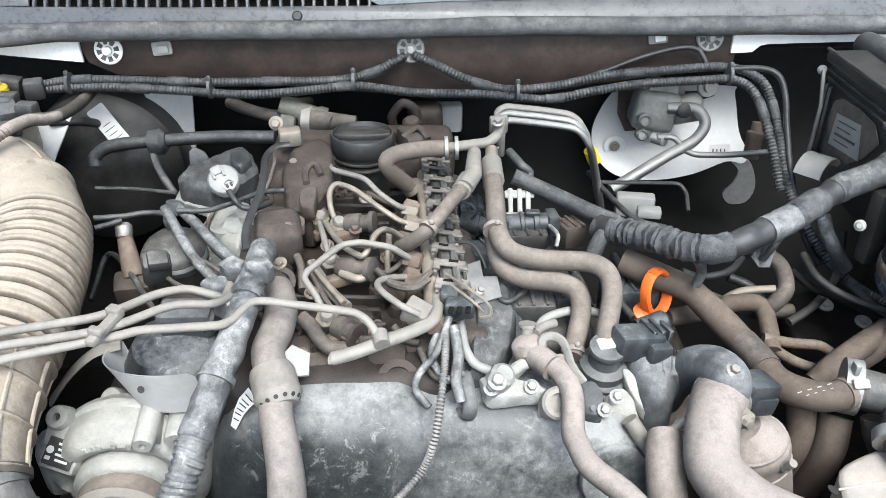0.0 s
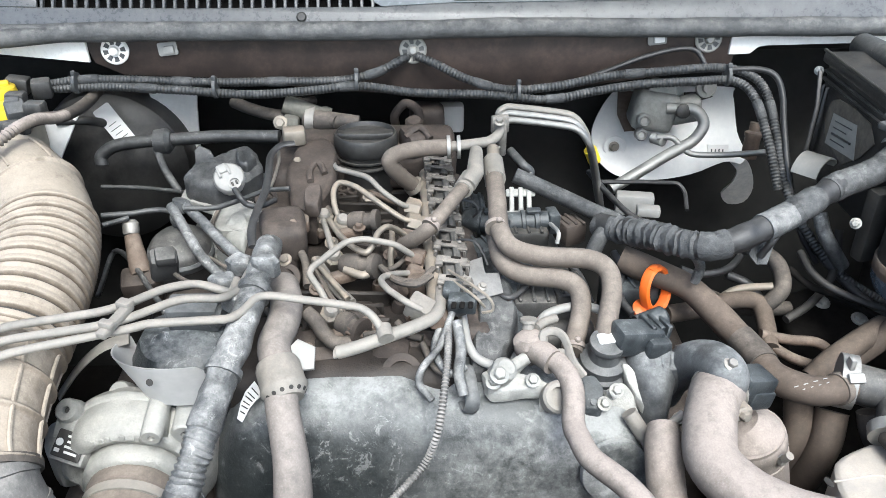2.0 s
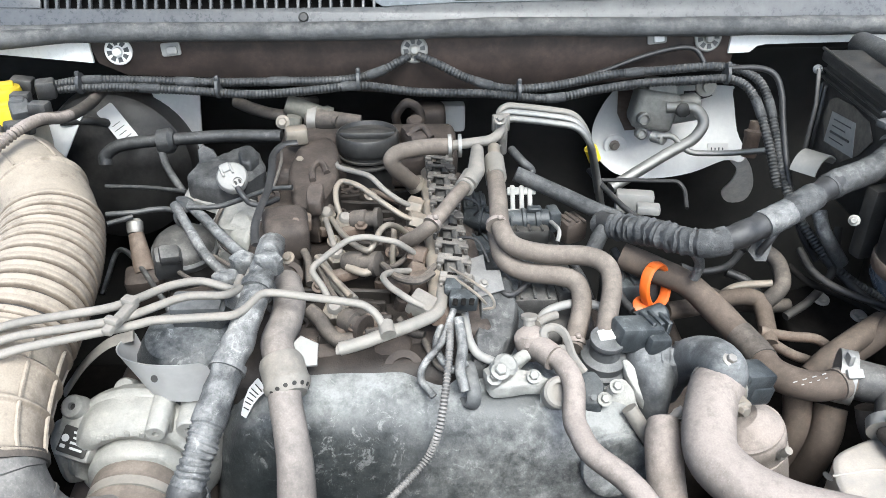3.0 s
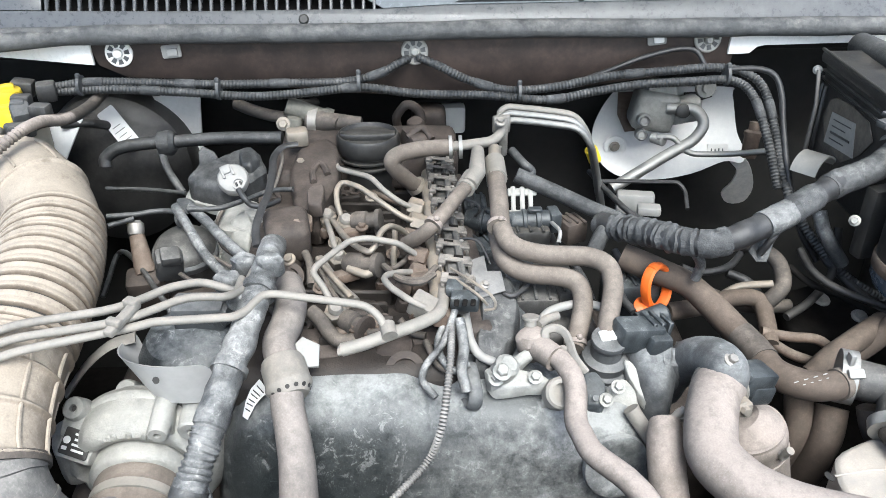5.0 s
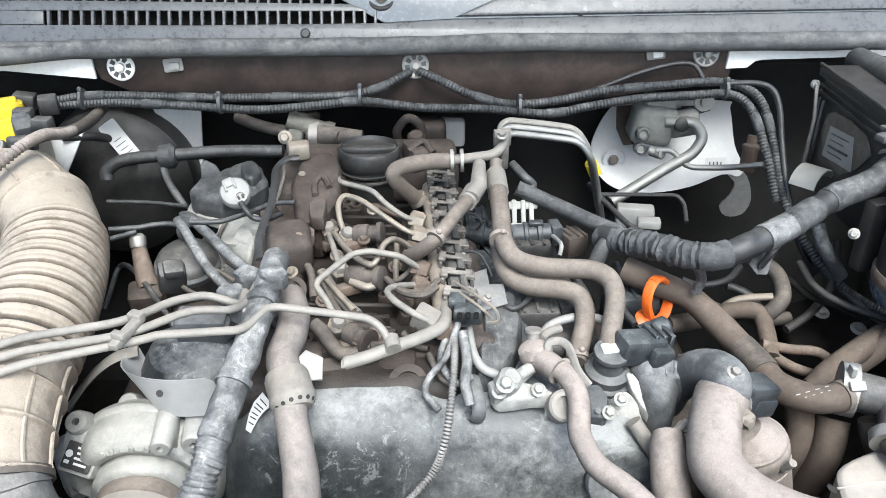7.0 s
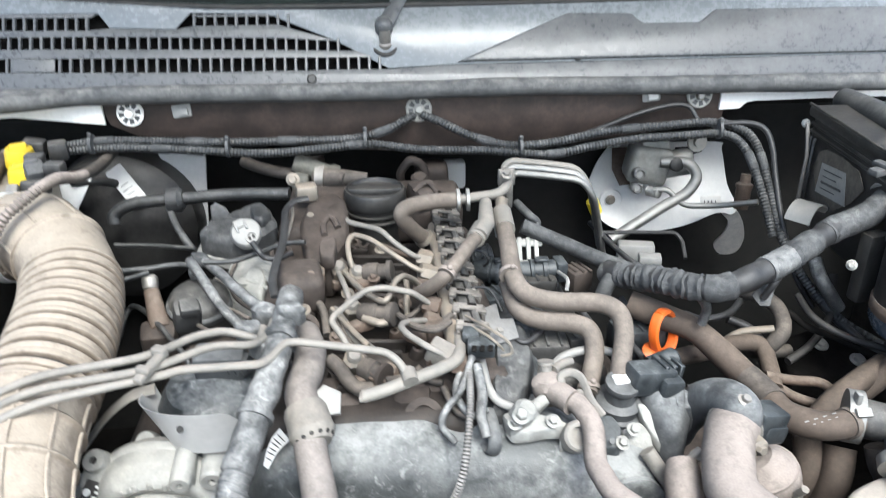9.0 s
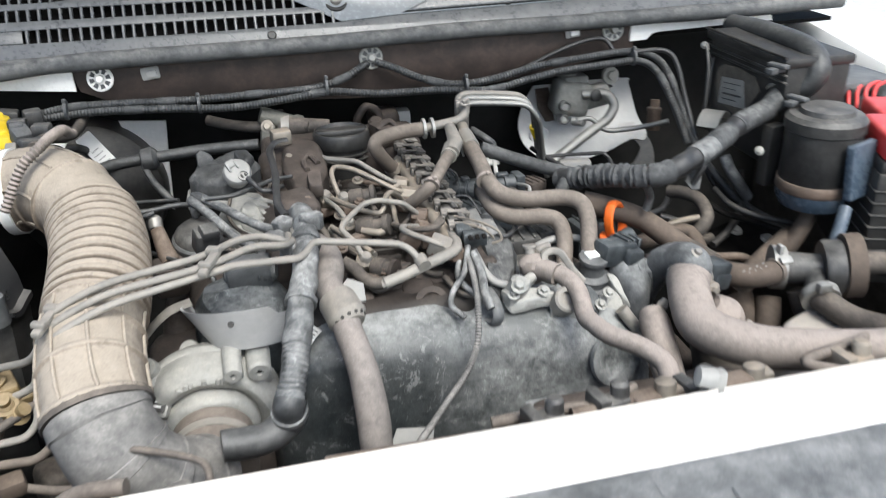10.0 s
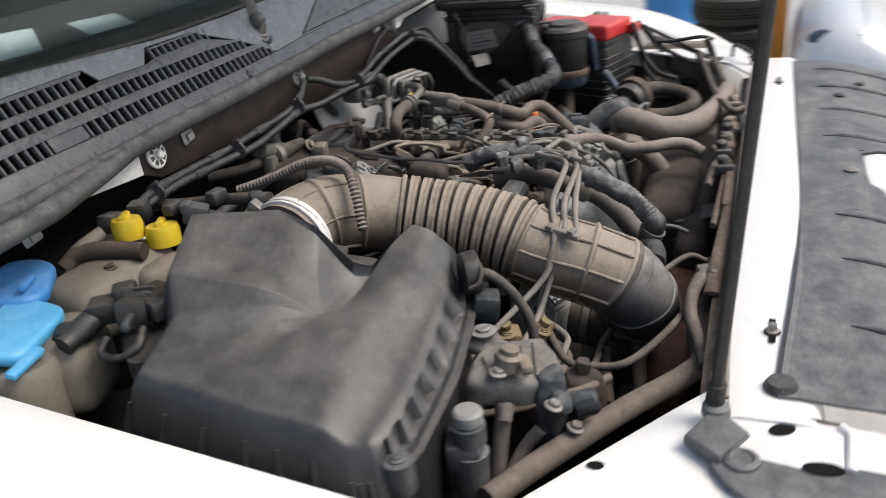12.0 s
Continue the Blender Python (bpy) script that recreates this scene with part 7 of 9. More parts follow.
for k, u in enumerate((0.15, 0.3, 0.42, 0.58, 0.7, 0.82)):
    i = min(2, int(u * 3))
    a, b = LB[i].lerp(LB[i + 1], u * 3 - i), LW[i].lerp(LW[i + 1], u * 3 - i)
    part("print_bar", sweep([a.lerp(b, 0.2) + Vector((0, -0.0006, 0.0006)), a.lerp(b, 0.85) + Vector((0, -0.0006, 0.0006))], 0.0006, 6), INK, labl)
for pts in ([(0.037, 0.614, 0.965), (0.04, 0.594, 0.962), (0.042, 0.582, 0.95), (0.039, 0.582, 0.938), (0.035, 0.596, 0.935)],):
    part("handle_loop", sweep(catmull(pts, 6), 0.007, 8, 0.4), GREY_PLASTIC, belly)
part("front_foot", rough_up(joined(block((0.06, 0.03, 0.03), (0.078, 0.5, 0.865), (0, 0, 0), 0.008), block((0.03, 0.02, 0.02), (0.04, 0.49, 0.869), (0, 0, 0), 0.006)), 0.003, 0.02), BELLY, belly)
solo("plastic_tray", slab([(0, 0), (0.045, -0.003), (0.052, 0.018), (0.012, 0.024)], 0.004, axes((-0.103, 0.493, 0.86), (0, -0.25, 1), 0), 0.001), CREAM, "pale plastic tray corner by the crossmember", "plastic tray")
solo("corrugated_cord", ribbed([(0.021, 0.641, 1), (0.019, 0.601, 0.99), (0.014, 0.566, 0.972), (0.007, 0.543, 0.945), (-0.006, 0.535, 0.915), (-0.038, 0.5, 0.905), (-0.062, 0.47, 0.902), (-0.081, 0.44, 0.907), (-0.093, 0.42, 0.905)], 0.0056, 0.0034, 0.0014, 10), BOOT_GREY, "thin grey corrugated wiring sleeve hanging over the cover", "wiring sleeve")
for pts, r in (([(0.025, 0.648, 1.005), (0.013, 0.618, 0.99), (-0.004, 0.603, 0.975), (-0.008, 0.597, 0.96), (0.004, 0.584, 0.95)], 0.0048), ([(0.029, 0.64, 1), (0.032, 0.615, 0.985), (0.029, 0.594, 0.975), (0.033, 0.579, 0.96)], 0.0070), ([(0.016, 0.648, 0.995), (0.007, 0.623, 0.98), (0.02, 0.6, 0.97), (0.036, 0.608, 0.97)], 0.005)):
    solo("wiring_sleeve", hose(pts, r, 10), FOIL, "grey wiring sleeve dropping from the duct", "wiring sleeve", "sleeves")
banjo = thing("banjo_pipe", "bright bent pipe ending in an aluminium union", "pipe")
part("pipe_run", pipe([(0.034, 0.683, 0.995), (0.036, 0.660, 0.990), (0.039, 0.631, 0.980), (0.047, 0.620, 0.970), (0.062, 0.616, 0.965)], 0.0068, 0.02), CREAM, banjo)
part("union", rough_up(joined(block((0.020, 0.018, 0.018), (0.062, 0.598, 0.96), (0, 0, 20), 0.005), lathe([(0.012, -0.01), (0.012, 0.014), (0.008, 0.018)], (0.068, 0.601, 0.965), (0.3, -0.3, 0.8), 16), hose([(0.077, 0.604, 0.962), (0.083, 0.613, 0.965), (0.095, 0.622, 0.968)], 0.008)), 0.0015, 0.012), ALU, banjo)
part("bolt", bolt((0.066, 0.585, 0.978), (0.1, -0.5, 1), 0.006, 0.008), ALU, banjo)
house = thing("thermostat_housing", "cast aluminium thermostat housing with bolts", "thermostat housing")
part("casting", rough_up(joined(cast([(0.052, 0.594, 0.962), (0.064, 0.601, 0.965), (0.088, 0.606, 0.962), (0.107, 0.601, 0.96), (0.116, 0.596, 0.956), (0.105, 0.59, 0.954), (0.081, 0.589, 0.954), (0.061, 0.588, 0.952)], 0.010, 0.8, 0.003), cast([(0.104, 0.586, 0.945), (0.112, 0.601, 0.952), (0.135, 0.606, 0.95), (0.145, 0.597, 0.942), (0.139, 0.586, 0.93), (0.114, 0.588, 0.93)], 0.018, 0.8, 0.004)), 0.0015, 0.012), ALU, house)
part("bolt", bolt((0.099, 0.593, 0.964), (0, -0.55, 0.85), 0.0048, 0.006), ALU, house)
part("bolt", bolt((0.061, 0.587, 0.968), (0, -0.45, 0.9), 0.0050, 0.007), ALU, house)
part("socket", lathe([(0.0155, -0.02), (0.0155, 0.002), (0.013, 0.004), (0.009, 0.004), (0.0085, -0.003), (0.004, -0.003)], (0.122, 0.578, 0.957), (0.05, -0.7, 0.7), 22), PIPE_PALE, house, "round pale plug socket")
part("strut", pipe([(0.081, 0.611, 0.958), (0.087, 0.617, 0.962), (0.099, 0.627, 0.966)], 0.0085, 0.012), ALU, house)
part("lifting_eye", joined(sweep(catmull([(0.112, 0.627, 0.982), (0.113, 0.631, 0.99), (0.122, 0.631, 0.993), (0.13, 0.625, 0.992), (0.134, 0.616, 0.986), (0.137, 0.601, 0.98), (0.147, 0.594, 0.968)], 6), 0.0045, 8, 0.7), cast([(0.116, 0.615, 0.982), (0.13, 0.617, 0.984), (0.137, 0.603, 0.98), (0.146, 0.592, 0.972), (0.134, 0.594, 0.972), (0.124, 0.602, 0.978)], 0.006, 0.9, 0.001)), PIPE_PALE, house, "pale lifting eye")
part("side_box", joined(cast([(0.149, 0.618, 0.945), (0.163, 0.618, 0.948), (0.171, 0.604, 0.942), (0.167, 0.588, 0.93), (0.149, 0.591, 0.928)], 0.04, 0.9, 0.002), lathe([(0.003, 0), (0.003, 0.001)], (0.158, 0.589, 0.94), (0, -0.7, 0.7), 10)), MIST, house, "blue-grey plastic side box")
sh = thing("heater_hose", "pale tan dusty heater hose with an elbow", "heater hose")
part("elbow", rough_up(joined(lathe([(0.008, -0.020), (0.014, -0.014), (0.0165, -0.002), (0.0160, 0.008), (0.011, 0.014), (0.004, 0.016)], (0.101, 0.636, 0.972), (-0.2, -0.1, 1), 24), hose([(0.101, 0.634, 0.972), (0.111, 0.62, 0.974), (0.12, 0.607, 0.974)], 0.0165, 18)), 0.0015, 0.015), RUBBER_PALE, sh, "bulbous moulded elbow")
part("bleed_nipple", joined(lathe([(0.006, 0), (0.006, 0.006), (0.0085, 0.007), (0.0085, 0.010)], (0.1, 0.646, 0.986), (0, 0.3, 1), 14), hose([(0.108, 0.647, 0.985), (0.117, 0.658, 0.984), (0.13, 0.667, 0.982)], 0.006)), PIPE_PALE, sh)
part("rubber_run", hose([(0.114, 0.617, 0.975), (0.127, 0.602, 0.973), (0.134, 0.577, 0.966), (0.13, 0.544, 0.955), (0.132, 0.525, 0.955), (0.138, 0.5, 0.956), (0.162, 0.47, 0.954), (0.176, 0.445, 0.947), (0.171, 0.42, 0.934)], 0.0138, 16), RUBBER_PALE, sh)
sens = thing("coolant_sensor", "grey plastic coolant sensor with a pale top", "sensor")
part("body", lathe([(0.026, -0.05), (0.0275, -0.03), (0.0275, -0.018), (0.024, -0.015), (0.024, -0.006), (0.0165, -0.002), (0.0145, 0.008), (0.0175, 0.013), (0.0183, 0.016), (0.0175, 0.019), (0.010, 0.020)], (0.178, 0.642, 0.955), (0.02, -0.2, 1), 26), GREY_PLASTIC, sens)
part("top", slab(rounded(0.017, 0.013, 0.002), 0.003, axes((0.177, 0.641, 0.974), (0.02, -0.2, 1), 4), 0.001), LABEL, sens, "pale square top")
for k in range(3):
    part("plug_ridge", block((0.005, 0.026, 0.032), Vector((0.218, 0.652, 0.972)) + Vector((0.009 * k, 0.003 * k, -0.002 * k)), (0, 10, 20), 0.001, 1), MIST, sens)
part("plug", joined(block((0.05, 0.03, 0.03), (0.208, 0.646, 0.972), (0, 10, 15), 0.006), block((0.026, 0.026, 0.026), (0.226, 0.639, 0.965), (0, 10, 15), 0.006), lathe([(0.012, 0), (0.012, 0.03), (0.009, 0.033)], (0.214, 0.666, 0.97), (1, 0.3, 0.2), 14)), MIST, sens)
wp = thing("auxiliary_pump", "dark grey rounded auxiliary water pump", "pump")
part("body", rough_up(joined(cast([(0.198, 0.641, 0.952), (0.214, 0.658, 0.960), (0.233, 0.654, 0.962), (0.246, 0.645, 0.960), (0.246, 0.628, 0.952), (0.242, 0.610, 0.942), (0.233, 0.596, 0.932), (0.222, 0.591, 0.928), (0.210, 0.601, 0.932), (0.203, 0.621, 0.942)], 0.05, 0.6, 0.016), cast([(0.227, 0.63, 0.962), (0.246, 0.631, 0.962), (0.251, 0.62, 0.955), (0.244, 0.613, 0.952), (0.228, 0.614, 0.955)], 0.03, 0.85, 0.004), lathe([(0.012, 0), (0.012, 0.006), (0.008, 0.007)], (0.248, 0.635, 0.955), (1, -0.2, 0.2), 14)), 0.0015, 0.015), ELBOW, wp)
part("mount", rough_up(joined(cast([(0.193, 0.63, 0.952), (0.201, 0.628, 0.95), (0.224, 0.601, 0.925), (0.213, 0.598, 0.92), (0.197, 0.615, 0.938)], 0.012, 0.9, 0.002), cast([(0.173, 0.61, 0.935), (0.19, 0.616, 0.94), (0.203, 0.609, 0.93), (0.208, 0.596, 0.912), (0.19, 0.592, 0.905), (0.176, 0.6, 0.92)], 0.03, 0.85, 0.003)), 0.0015, 0.012), ALU, wp, "silver mounting bracket")
for p in ((0.181, 0.598, 0.945), (0.169, 0.591, 0.935)):
    part("bolt", bolt(p, (0.1, -0.6, 0.8), 0.0048, 0.006), ALU, wp)
part("stay", pipe([(0.196, 0.591, 0.92), (0.205, 0.584, 0.905), (0.212, 0.575, 0.88)], 0.007, 0.02, 8), PIPE_PALE, wp)
part("drop_pipe", hose([(0.192, 0.584, 0.93), (0.206, 0.574, 0.91), (0.22, 0.564, 0.89)], 0.010), PIPE_PALE, wp)
tagr = thing("orange_tag", "bright orange plastic ring tag on a stub", "orange tag")
OT = axes((0.254, 0.744, 0.962), (0.62, -0.70, 0.10), 22)
part("loop", moved(sweep([(0.020 * math.sin(a), 0.029 * math.cos(a), 0) for a in np.linspace(0, 2 * math.pi, 40)], 0.0042, 8, 1.6), OT), ORANGE, tagr)
part("stub", joined(lathe([(0.011, 0), (0.012, 0.004), (0.012, 0.008), (0.006, 0.010)], (0.239, 0.736, 0.938), (0.1, -0.5, 1), 16), sweep([Vector((0.238, 0.73, 0.94)), Vector((0.244, 0.742, 0.945))], 0.0065, 10)), ORANGE, tagr)

# spring clamps, ties and studs among the pipes
for p, way, r in (((0.075, 0.749, 1.042), (0.05, -0.9, -0.2), 0.0108), ((0.149, 0.658, 0.953), (-0.1, -0.8, -0.5), 0.0112), ((0.007, 0.749, 1.045), (-0.5, -0.7, -0.3), 0.0092)):
    tie = thing("hose_clamp", "thin dusty clamp round a coolant hose", "hose clamp", "hose clamps")
    part("band", band(p, way, r, 0.005, 0.001), RUBBER_PALE, tie)
    part("lug", block((0.006, 0.006, 0.005), Vector(p) + Vector((0.003, -0.004, r)), (20, 0, 15), 0.0015, 1), RUBBER_PALE, tie)
for p, way in (((-0.062, 0.641, 0.985), (0.1, -0.5, 0.9)), ((-0.114, 0.715, 0.99), (0.1, -0.5, 0.9)), ((-0.067, 0.9, 1), (0.0, -0.4, 1)), ((-0.105, 0.8, 0.995), (0.1, -0.5, 0.9)), ((-0.151, 0.757, 1), (-0.2, -0.5, 0.9)), ((-0.039, 0.789, 0.985), (0, -0.5, 0.9)), ((-0.119, 0.646, 0.965), (0, -0.6, 0.8)), ((-0.019, 0.656, 0.955), (0, -0.6, 0.8)), ((-0.156, 0.939, 1.03), (0.0, -0.4, 1))):
    solo("head_bolt", bolt(p, way, 0.0052, 0.006), PIPE if p[2] > 0.992 else RUST, "small dusty hexagon bolt on the engine", "bolt", "engine bolts")
for pts, r, m_ in ((([(-0.01, 0.782, 1), (-0.024, 0.76, 0.995), (-0.038, 0.751, 0.99), (-0.048, 0.738, 1)], 0.004, RUBBER), ([(-0.085, 0.737, 1), (-0.066, 0.725, 1), (-0.054, 0.736, 1)], 0.006, PIPE), ([(-0.12, 0.772, 0.99), (-0.097, 0.727, 0.985), (-0.077, 0.702, 0.98)], 0.008, PIPE_PALE), ([(-0.118, 0.66, 1), (-0.108, 0.652, 0.995), (-0.098, 0.642, 0.985), (-0.084, 0.635, 0.98), (-0.057, 0.643, 0.98)], 0.010, RUBBER), ([(-0.077, 0.875, 0.99), (-0.061, 0.847, 0.99), (-0.055, 0.822, 0.985)], 0.005, RUBBER),) + (([(-0.148, 0.799, 1), (-0.131, 0.764, 0.995), (-0.125, 0.728, 0.985)], 0.006, RUBBER), ([(-0.004, 0.645, 0.97), (0.007, 0.615, 0.965), (0.021, 0.602, 0.965)], 0.005, RUBBER), ([(-0.03, 0.67, 0.98), (-0.018, 0.66, 0.97), (-0.004, 0.654, 0.97)], 0.005, RUBBER), ([(0.07, 0.716, 0.985), (0.087, 0.7, 0.985), (0.108, 0.728, 0.98), (0.124, 0.761, 0.98)], 0.004, LOOM_DARK), ([(0.149, 0.805, 0.975), (0.164, 0.794, 0.97), (0.177, 0.767, 0.96), (0.182, 0.737, 0.95)], 0.005, LOOM_DARK),) + (([(0.22, 0.811, 0.97), (0.226, 0.789, 0.96), (0.219, 0.754, 0.945), (0.228, 0.728, 0.94)], 0.006, LOOM_DARK), ([(0.225, 1.003, 0.98), (0.242, 0.945, 0.975), (0.264, 0.892, 0.97), (0.297, 0.869, 0.97)], 0.005, LOOM_DARK),)):
    solo("small_hose", hose(pts, r, 10), m_, "small dusty hose tucked between the engine pipes", "small hose", "small hoses")



# ---------------------------------------------------------------- looms and clips along the cowl
for p, r, mat_ in (((-0.405, 1.0835, 1.129), 0.0185, WHITE_DUSTY), ((-0.010, 1.0835, 1.126), 0.0185, ALU), ((0.388, 1.0835, 1.137), 0.0185, ALU)):
    clip = thing("round_clip", "round pale plastic clip with cut-outs on the cowl wall", "clip", "round cowl clips")
    cm = axes(p, (0, -1, 0.15))
    part("disc", moved(lathe([(r, 0), (r, 0.002), (r * 0.9, 0.0035), (0.004, 0.0035)], seg=32), cm), mat_, clip)
    for k in range(8):
        part("cut", moved(slab([(-0.0022, 0.008), (0.0022, 0.008), (0.0034, 0.0145), (-0.0034, 0.0145)], 0.0008, cm @ pose(0, 0, 0.0034, 0, 0, 45 * k + 10), 0), Matrix()), GREY_PLASTIC, clip)
    part("hub", moved(lathe([(0.006, 0.003), (0.006, 0.010), (0.004, 0.012)], seg=14), cm), mat_, clip)
for p in ((-0.335, 1.083, 1.131), (0.318, 1.083, 1.139), (-0.644, 1.070, 1.123)):
    clip = thing("square_clip", "small white square clip on the cowl wall", "clip", "square cowl clips")
    cm = axes(p, (0, -1, 0.15), 6)
    part("plate", slab(rounded(0.026, 0.018, 0.003), 0.003, cm, 0.001), CREAM, clip)
    part("tongue", slab(rounded(0.014, 0.010, 0.002), 0.004, cm @ pose(0.002, -0.001, 0.003), 0.001), LABEL if p[0] > 0 else CREAM, clip)

LOOMS = ([([(-0.494, 1.06, 1.091), (-0.452, 1.06, 1.097), (-0.399, 1.06, 1.097), (-0.279, 1.06, 1.092), (-0.188, 1.06, 1.092), (-0.105, 1.06, 1.093), (-0.059, 1.06, 1.103), (-0.032, 1.065, 1.115), (-0.017, 1.07, 1.121)], 0.0085)] + [([(-0.006, 1.07, 1.122), (0.021, 1.06, 1.113), (0.062, 1.055, 1.094), (0.115, 1.05, 1.081), (0.176, 1.05, 1.084), (0.25, 1.05, 1.098), (0.325, 1.05, 1.104), (0.393, 1.05, 1.108), (0.432, 1.04, 1.103), (0.453, 1.02, 1.086), (0.461, 0.98, 1.043), (0.468, 0.93, 0.986), (0.494, 0.89, 0.937), (0.534, 0.86, 0.896), (0.587, 0.84, 0.867)], 0.0085)] + [([(-0.491, 1.058, 1.086), (-0.414, 1.055, 1.089), (-0.316, 1.05, 1.085), (-0.226, 1.05, 1.078), (-0.143, 1.05, 1.083), (-0.082, 1.05, 1.088), (-0.007, 1.05, 1.078), (0.084, 1.045, 1.076), (0.168, 1.04, 1.07), (0.227, 1.04, 1.08), (0.287, 1.04, 1.089), (0.362, 1.04, 1.093), (0.413, 1.035, 1.095), (0.435, 1.01, 1.082), (0.447, 0.97, 1.04), (0.457, 0.93, 0.986)], 0.0085)])
for pts, r in LOOMS:
    wl = thing("wiring_loom", "grey corrugated wiring loom along the bulkhead", "wiring loom", "bulkhead looms")
    part("corrugated_sleeve", ribbed(pts, r, 0.0046, 0.0011, 12), LOOM, wl)
    wp_ = evenly(catmull(pts, 12), 0.004)
    for u in (0.12, 0.37, 0.63, 0.9):
        i = int(u * (len(wp_) - 1))
        part("tape_wrap", sweep(wp_[i - 3 : i + 4], r * 0.78, 12), TAPE, wl)
solo("wiring_loom", hose([(0.215, 1.06, 1.089), (0.253, 1.065, 1.101), (0.298, 1.07, 1.116), (0.342, 1.07, 1.127), (0.369, 1.07, 1.125), (0.382, 1.06, 1.108)], 0.0045, 10), LOOM_DARK, "thin dark cable rising to a cowl clip", "cable")
solo("wiring_loom", hose([(0.41, 1.045, 1.107), (0.447, 1.035, 1.11), (0.466, 1.025, 1.103), (0.473, 1.01, 1.082), (0.47, 0.98, 1.051), (0.47, 0.94, 1.005), (0.487, 0.91, 0.939), (0.516, 0.9, 0.892)], 0.0052, 10), LOOM_DARK, "grey cable falling beside the bulkhead looms", "cable")
for p in ((-0.272, 1.05, 1.088), (-0.085, 1.05, 1.096), (0.406, 1.04, 1.101), (0.129, 1.042, 1.081), (-0.454, 1.055, 1.095)):
    tie = thing("cable_tie", "dark plastic cable tie round the looms", "cable tie", "cable ties")
    part("strap", moved(lathe([(0.0130, -0.002), (0.0140, -0.002), (0.0140, 0.002), (0.0130, 0.002)], seg=18), axes(p, (1, 0, 0))), GREY_PLASTIC, tie)
    part("head", block((0.006, 0.006, 0.008), Vector(p) + Vector((0, -0.004, 0.014)), (0, 0, 0), 0.002), GREY_PLASTIC, tie)

# ---------------------------------------------------------------- bulkhead plate with valve and pipes
plate = thing("bulkhead_plate", "large pale sheet plate on the bulkhead with cut-outs", "plate")
RIM = [Vector(p) for p in ((0.316, 1.26, 1.004), (0.291, 1.24, 0.98), (0.274, 1.22, 0.95), (0.274, 1.2, 0.923), (0.287, 1.18, 0.904), (0.316, 1.17, 0.888), (0.371, 1.17, 0.882), (0.429, 1.172, 0.89), (0.485, 1.185, 0.905), (0.511, 1.185, 0.901), (0.521, 1.195, 0.914), (0.508, 1.215, 0.943), (0.504, 1.25, 0.992), (0.492, 1.26, 1.003))]
RIM = catmull(RIM + [RIM[0]], 4)[:-1]
part("sheet", loft([RIM, [p + Vector((0, 0.0035, -0.002)) for p in RIM]]), PANEL, plate)
# lower tab: its shade is put into the darker colour
TAB = catmull([Vector(p) for p in ((0.496, 1.19, 0.901), (0.513, 1.197, 0.881), (0.515, 1.215, 0.85), (0.508, 1.23, 0.823), (0.528, 1.245, 0.796), (0.555, 1.242, 0.8), (0.557, 1.222, 0.837), (0.536, 1.196, 0.885), (0.518, 1.19, 0.909))], 3)
part("lower_tab", loft([TAB, [p + Vector((0, 0.003, 0.001)) for p in TAB]]), STAINED_SHADED, plate, "tab bent under the plate, darkened as if in shade")
HOLE = [Vector(p) for p in ((0.315, 1.245, 1.002), (0.34, 1.245, 1.003), (0.34, 1.207, 0.951), (0.323, 1.206, 0.95), (0.312, 1.222, 0.973))]
part("rust_patch", loft([HOLE, [p + Vector((0, 0.002, -0.001)) for p in HOLE]]), RUST, plate, "rusty opening in the plate")
dimple = part("bolt_dimple", lathe([(0.019, 0), (0.017, 0.003), (0.011, 0.002), (0.010, 0.004)], (0.307, 1.198, 0.929), (0, -1, 0.1), 24), PANEL, plate)
part("bolt", bolt((0.305, 1.192, 0.931), (0, -1, 0.1), 0.0055, 0.006), PIPE, dimple)
GAP = [Vector(p) for p in ((0.422, 1.245, 1), (0.463, 1.247, 1.001), (0.468, 1.241, 0.993), (0.442, 1.236, 0.987), (0.422, 1.239, 0.991))]
part("dark_gap", loft([GAP, [p + Vector((0, 0.002, -0.001)) for p in GAP]]), INK, plate)
part("stud_washer", lathe([(0.016, 0), (0.015, 0.005), (0.008, 0.006), (0.007, 0.012)], (0.428, 1.17, 1.036), (0, -1, 0.2), 22), ALU, plate)
lb = part("label", slab(rounded(0.032, 0.016, 0.001), 0.001, axes((0.448, 1.13, 0.951), (0, -1, 0.4), 0), 0), WHITE_DUSTY, plate, "small white printed label")
for k in range(4):
    part("print_bar", slab(rounded(0.0018, 0.0055 - 0.001 * (k % 2), 0.0003), 0.0004, axes((0.448, 1.13, 0.951), (0, -1, 0.4), 0) @ pose(-0.010 + 0.0058 * k, -0.001, 0.001), 0), GREY_PLASTIC, lb)
valve = thing("expansion_valve", "cast aluminium expansion valve with pipe unions", "valve")
part("body", rough_up(joined(block((0.065, 0.045, 0.06), (0.349, 1.16, 1.006), (0, 10, 0), 0.010, 3), block((0.045, 0.04, 0.03), (0.358, 1.17, 1.03), (0, 0, 0), 0.006), block((0.05, 0.03, 0.04), (0.396, 1.16, 1.005), (0, -10, 0), 0.010, 3)), 0.002, 0.02), ALU, valve)
for p, r in (((0.328, 1.135, 1), 0.010), ((0.328, 1.14, 0.975), 0.009)):
    part("bolt", joined(lathe([(r, 0), (r, 0.012), (r * 0.75, 0.014), (r * 0.5, 0.010)], p, (0, -1, 0.2), 18)), ALU_BRIGHT, valve)
part("spring_port", ribbed([(0.344, 1.13, 0.973), (0.357, 1.11, 0.975)], 0.011, 0.005, 0.003, 16), ALU_BRIGHT, valve)
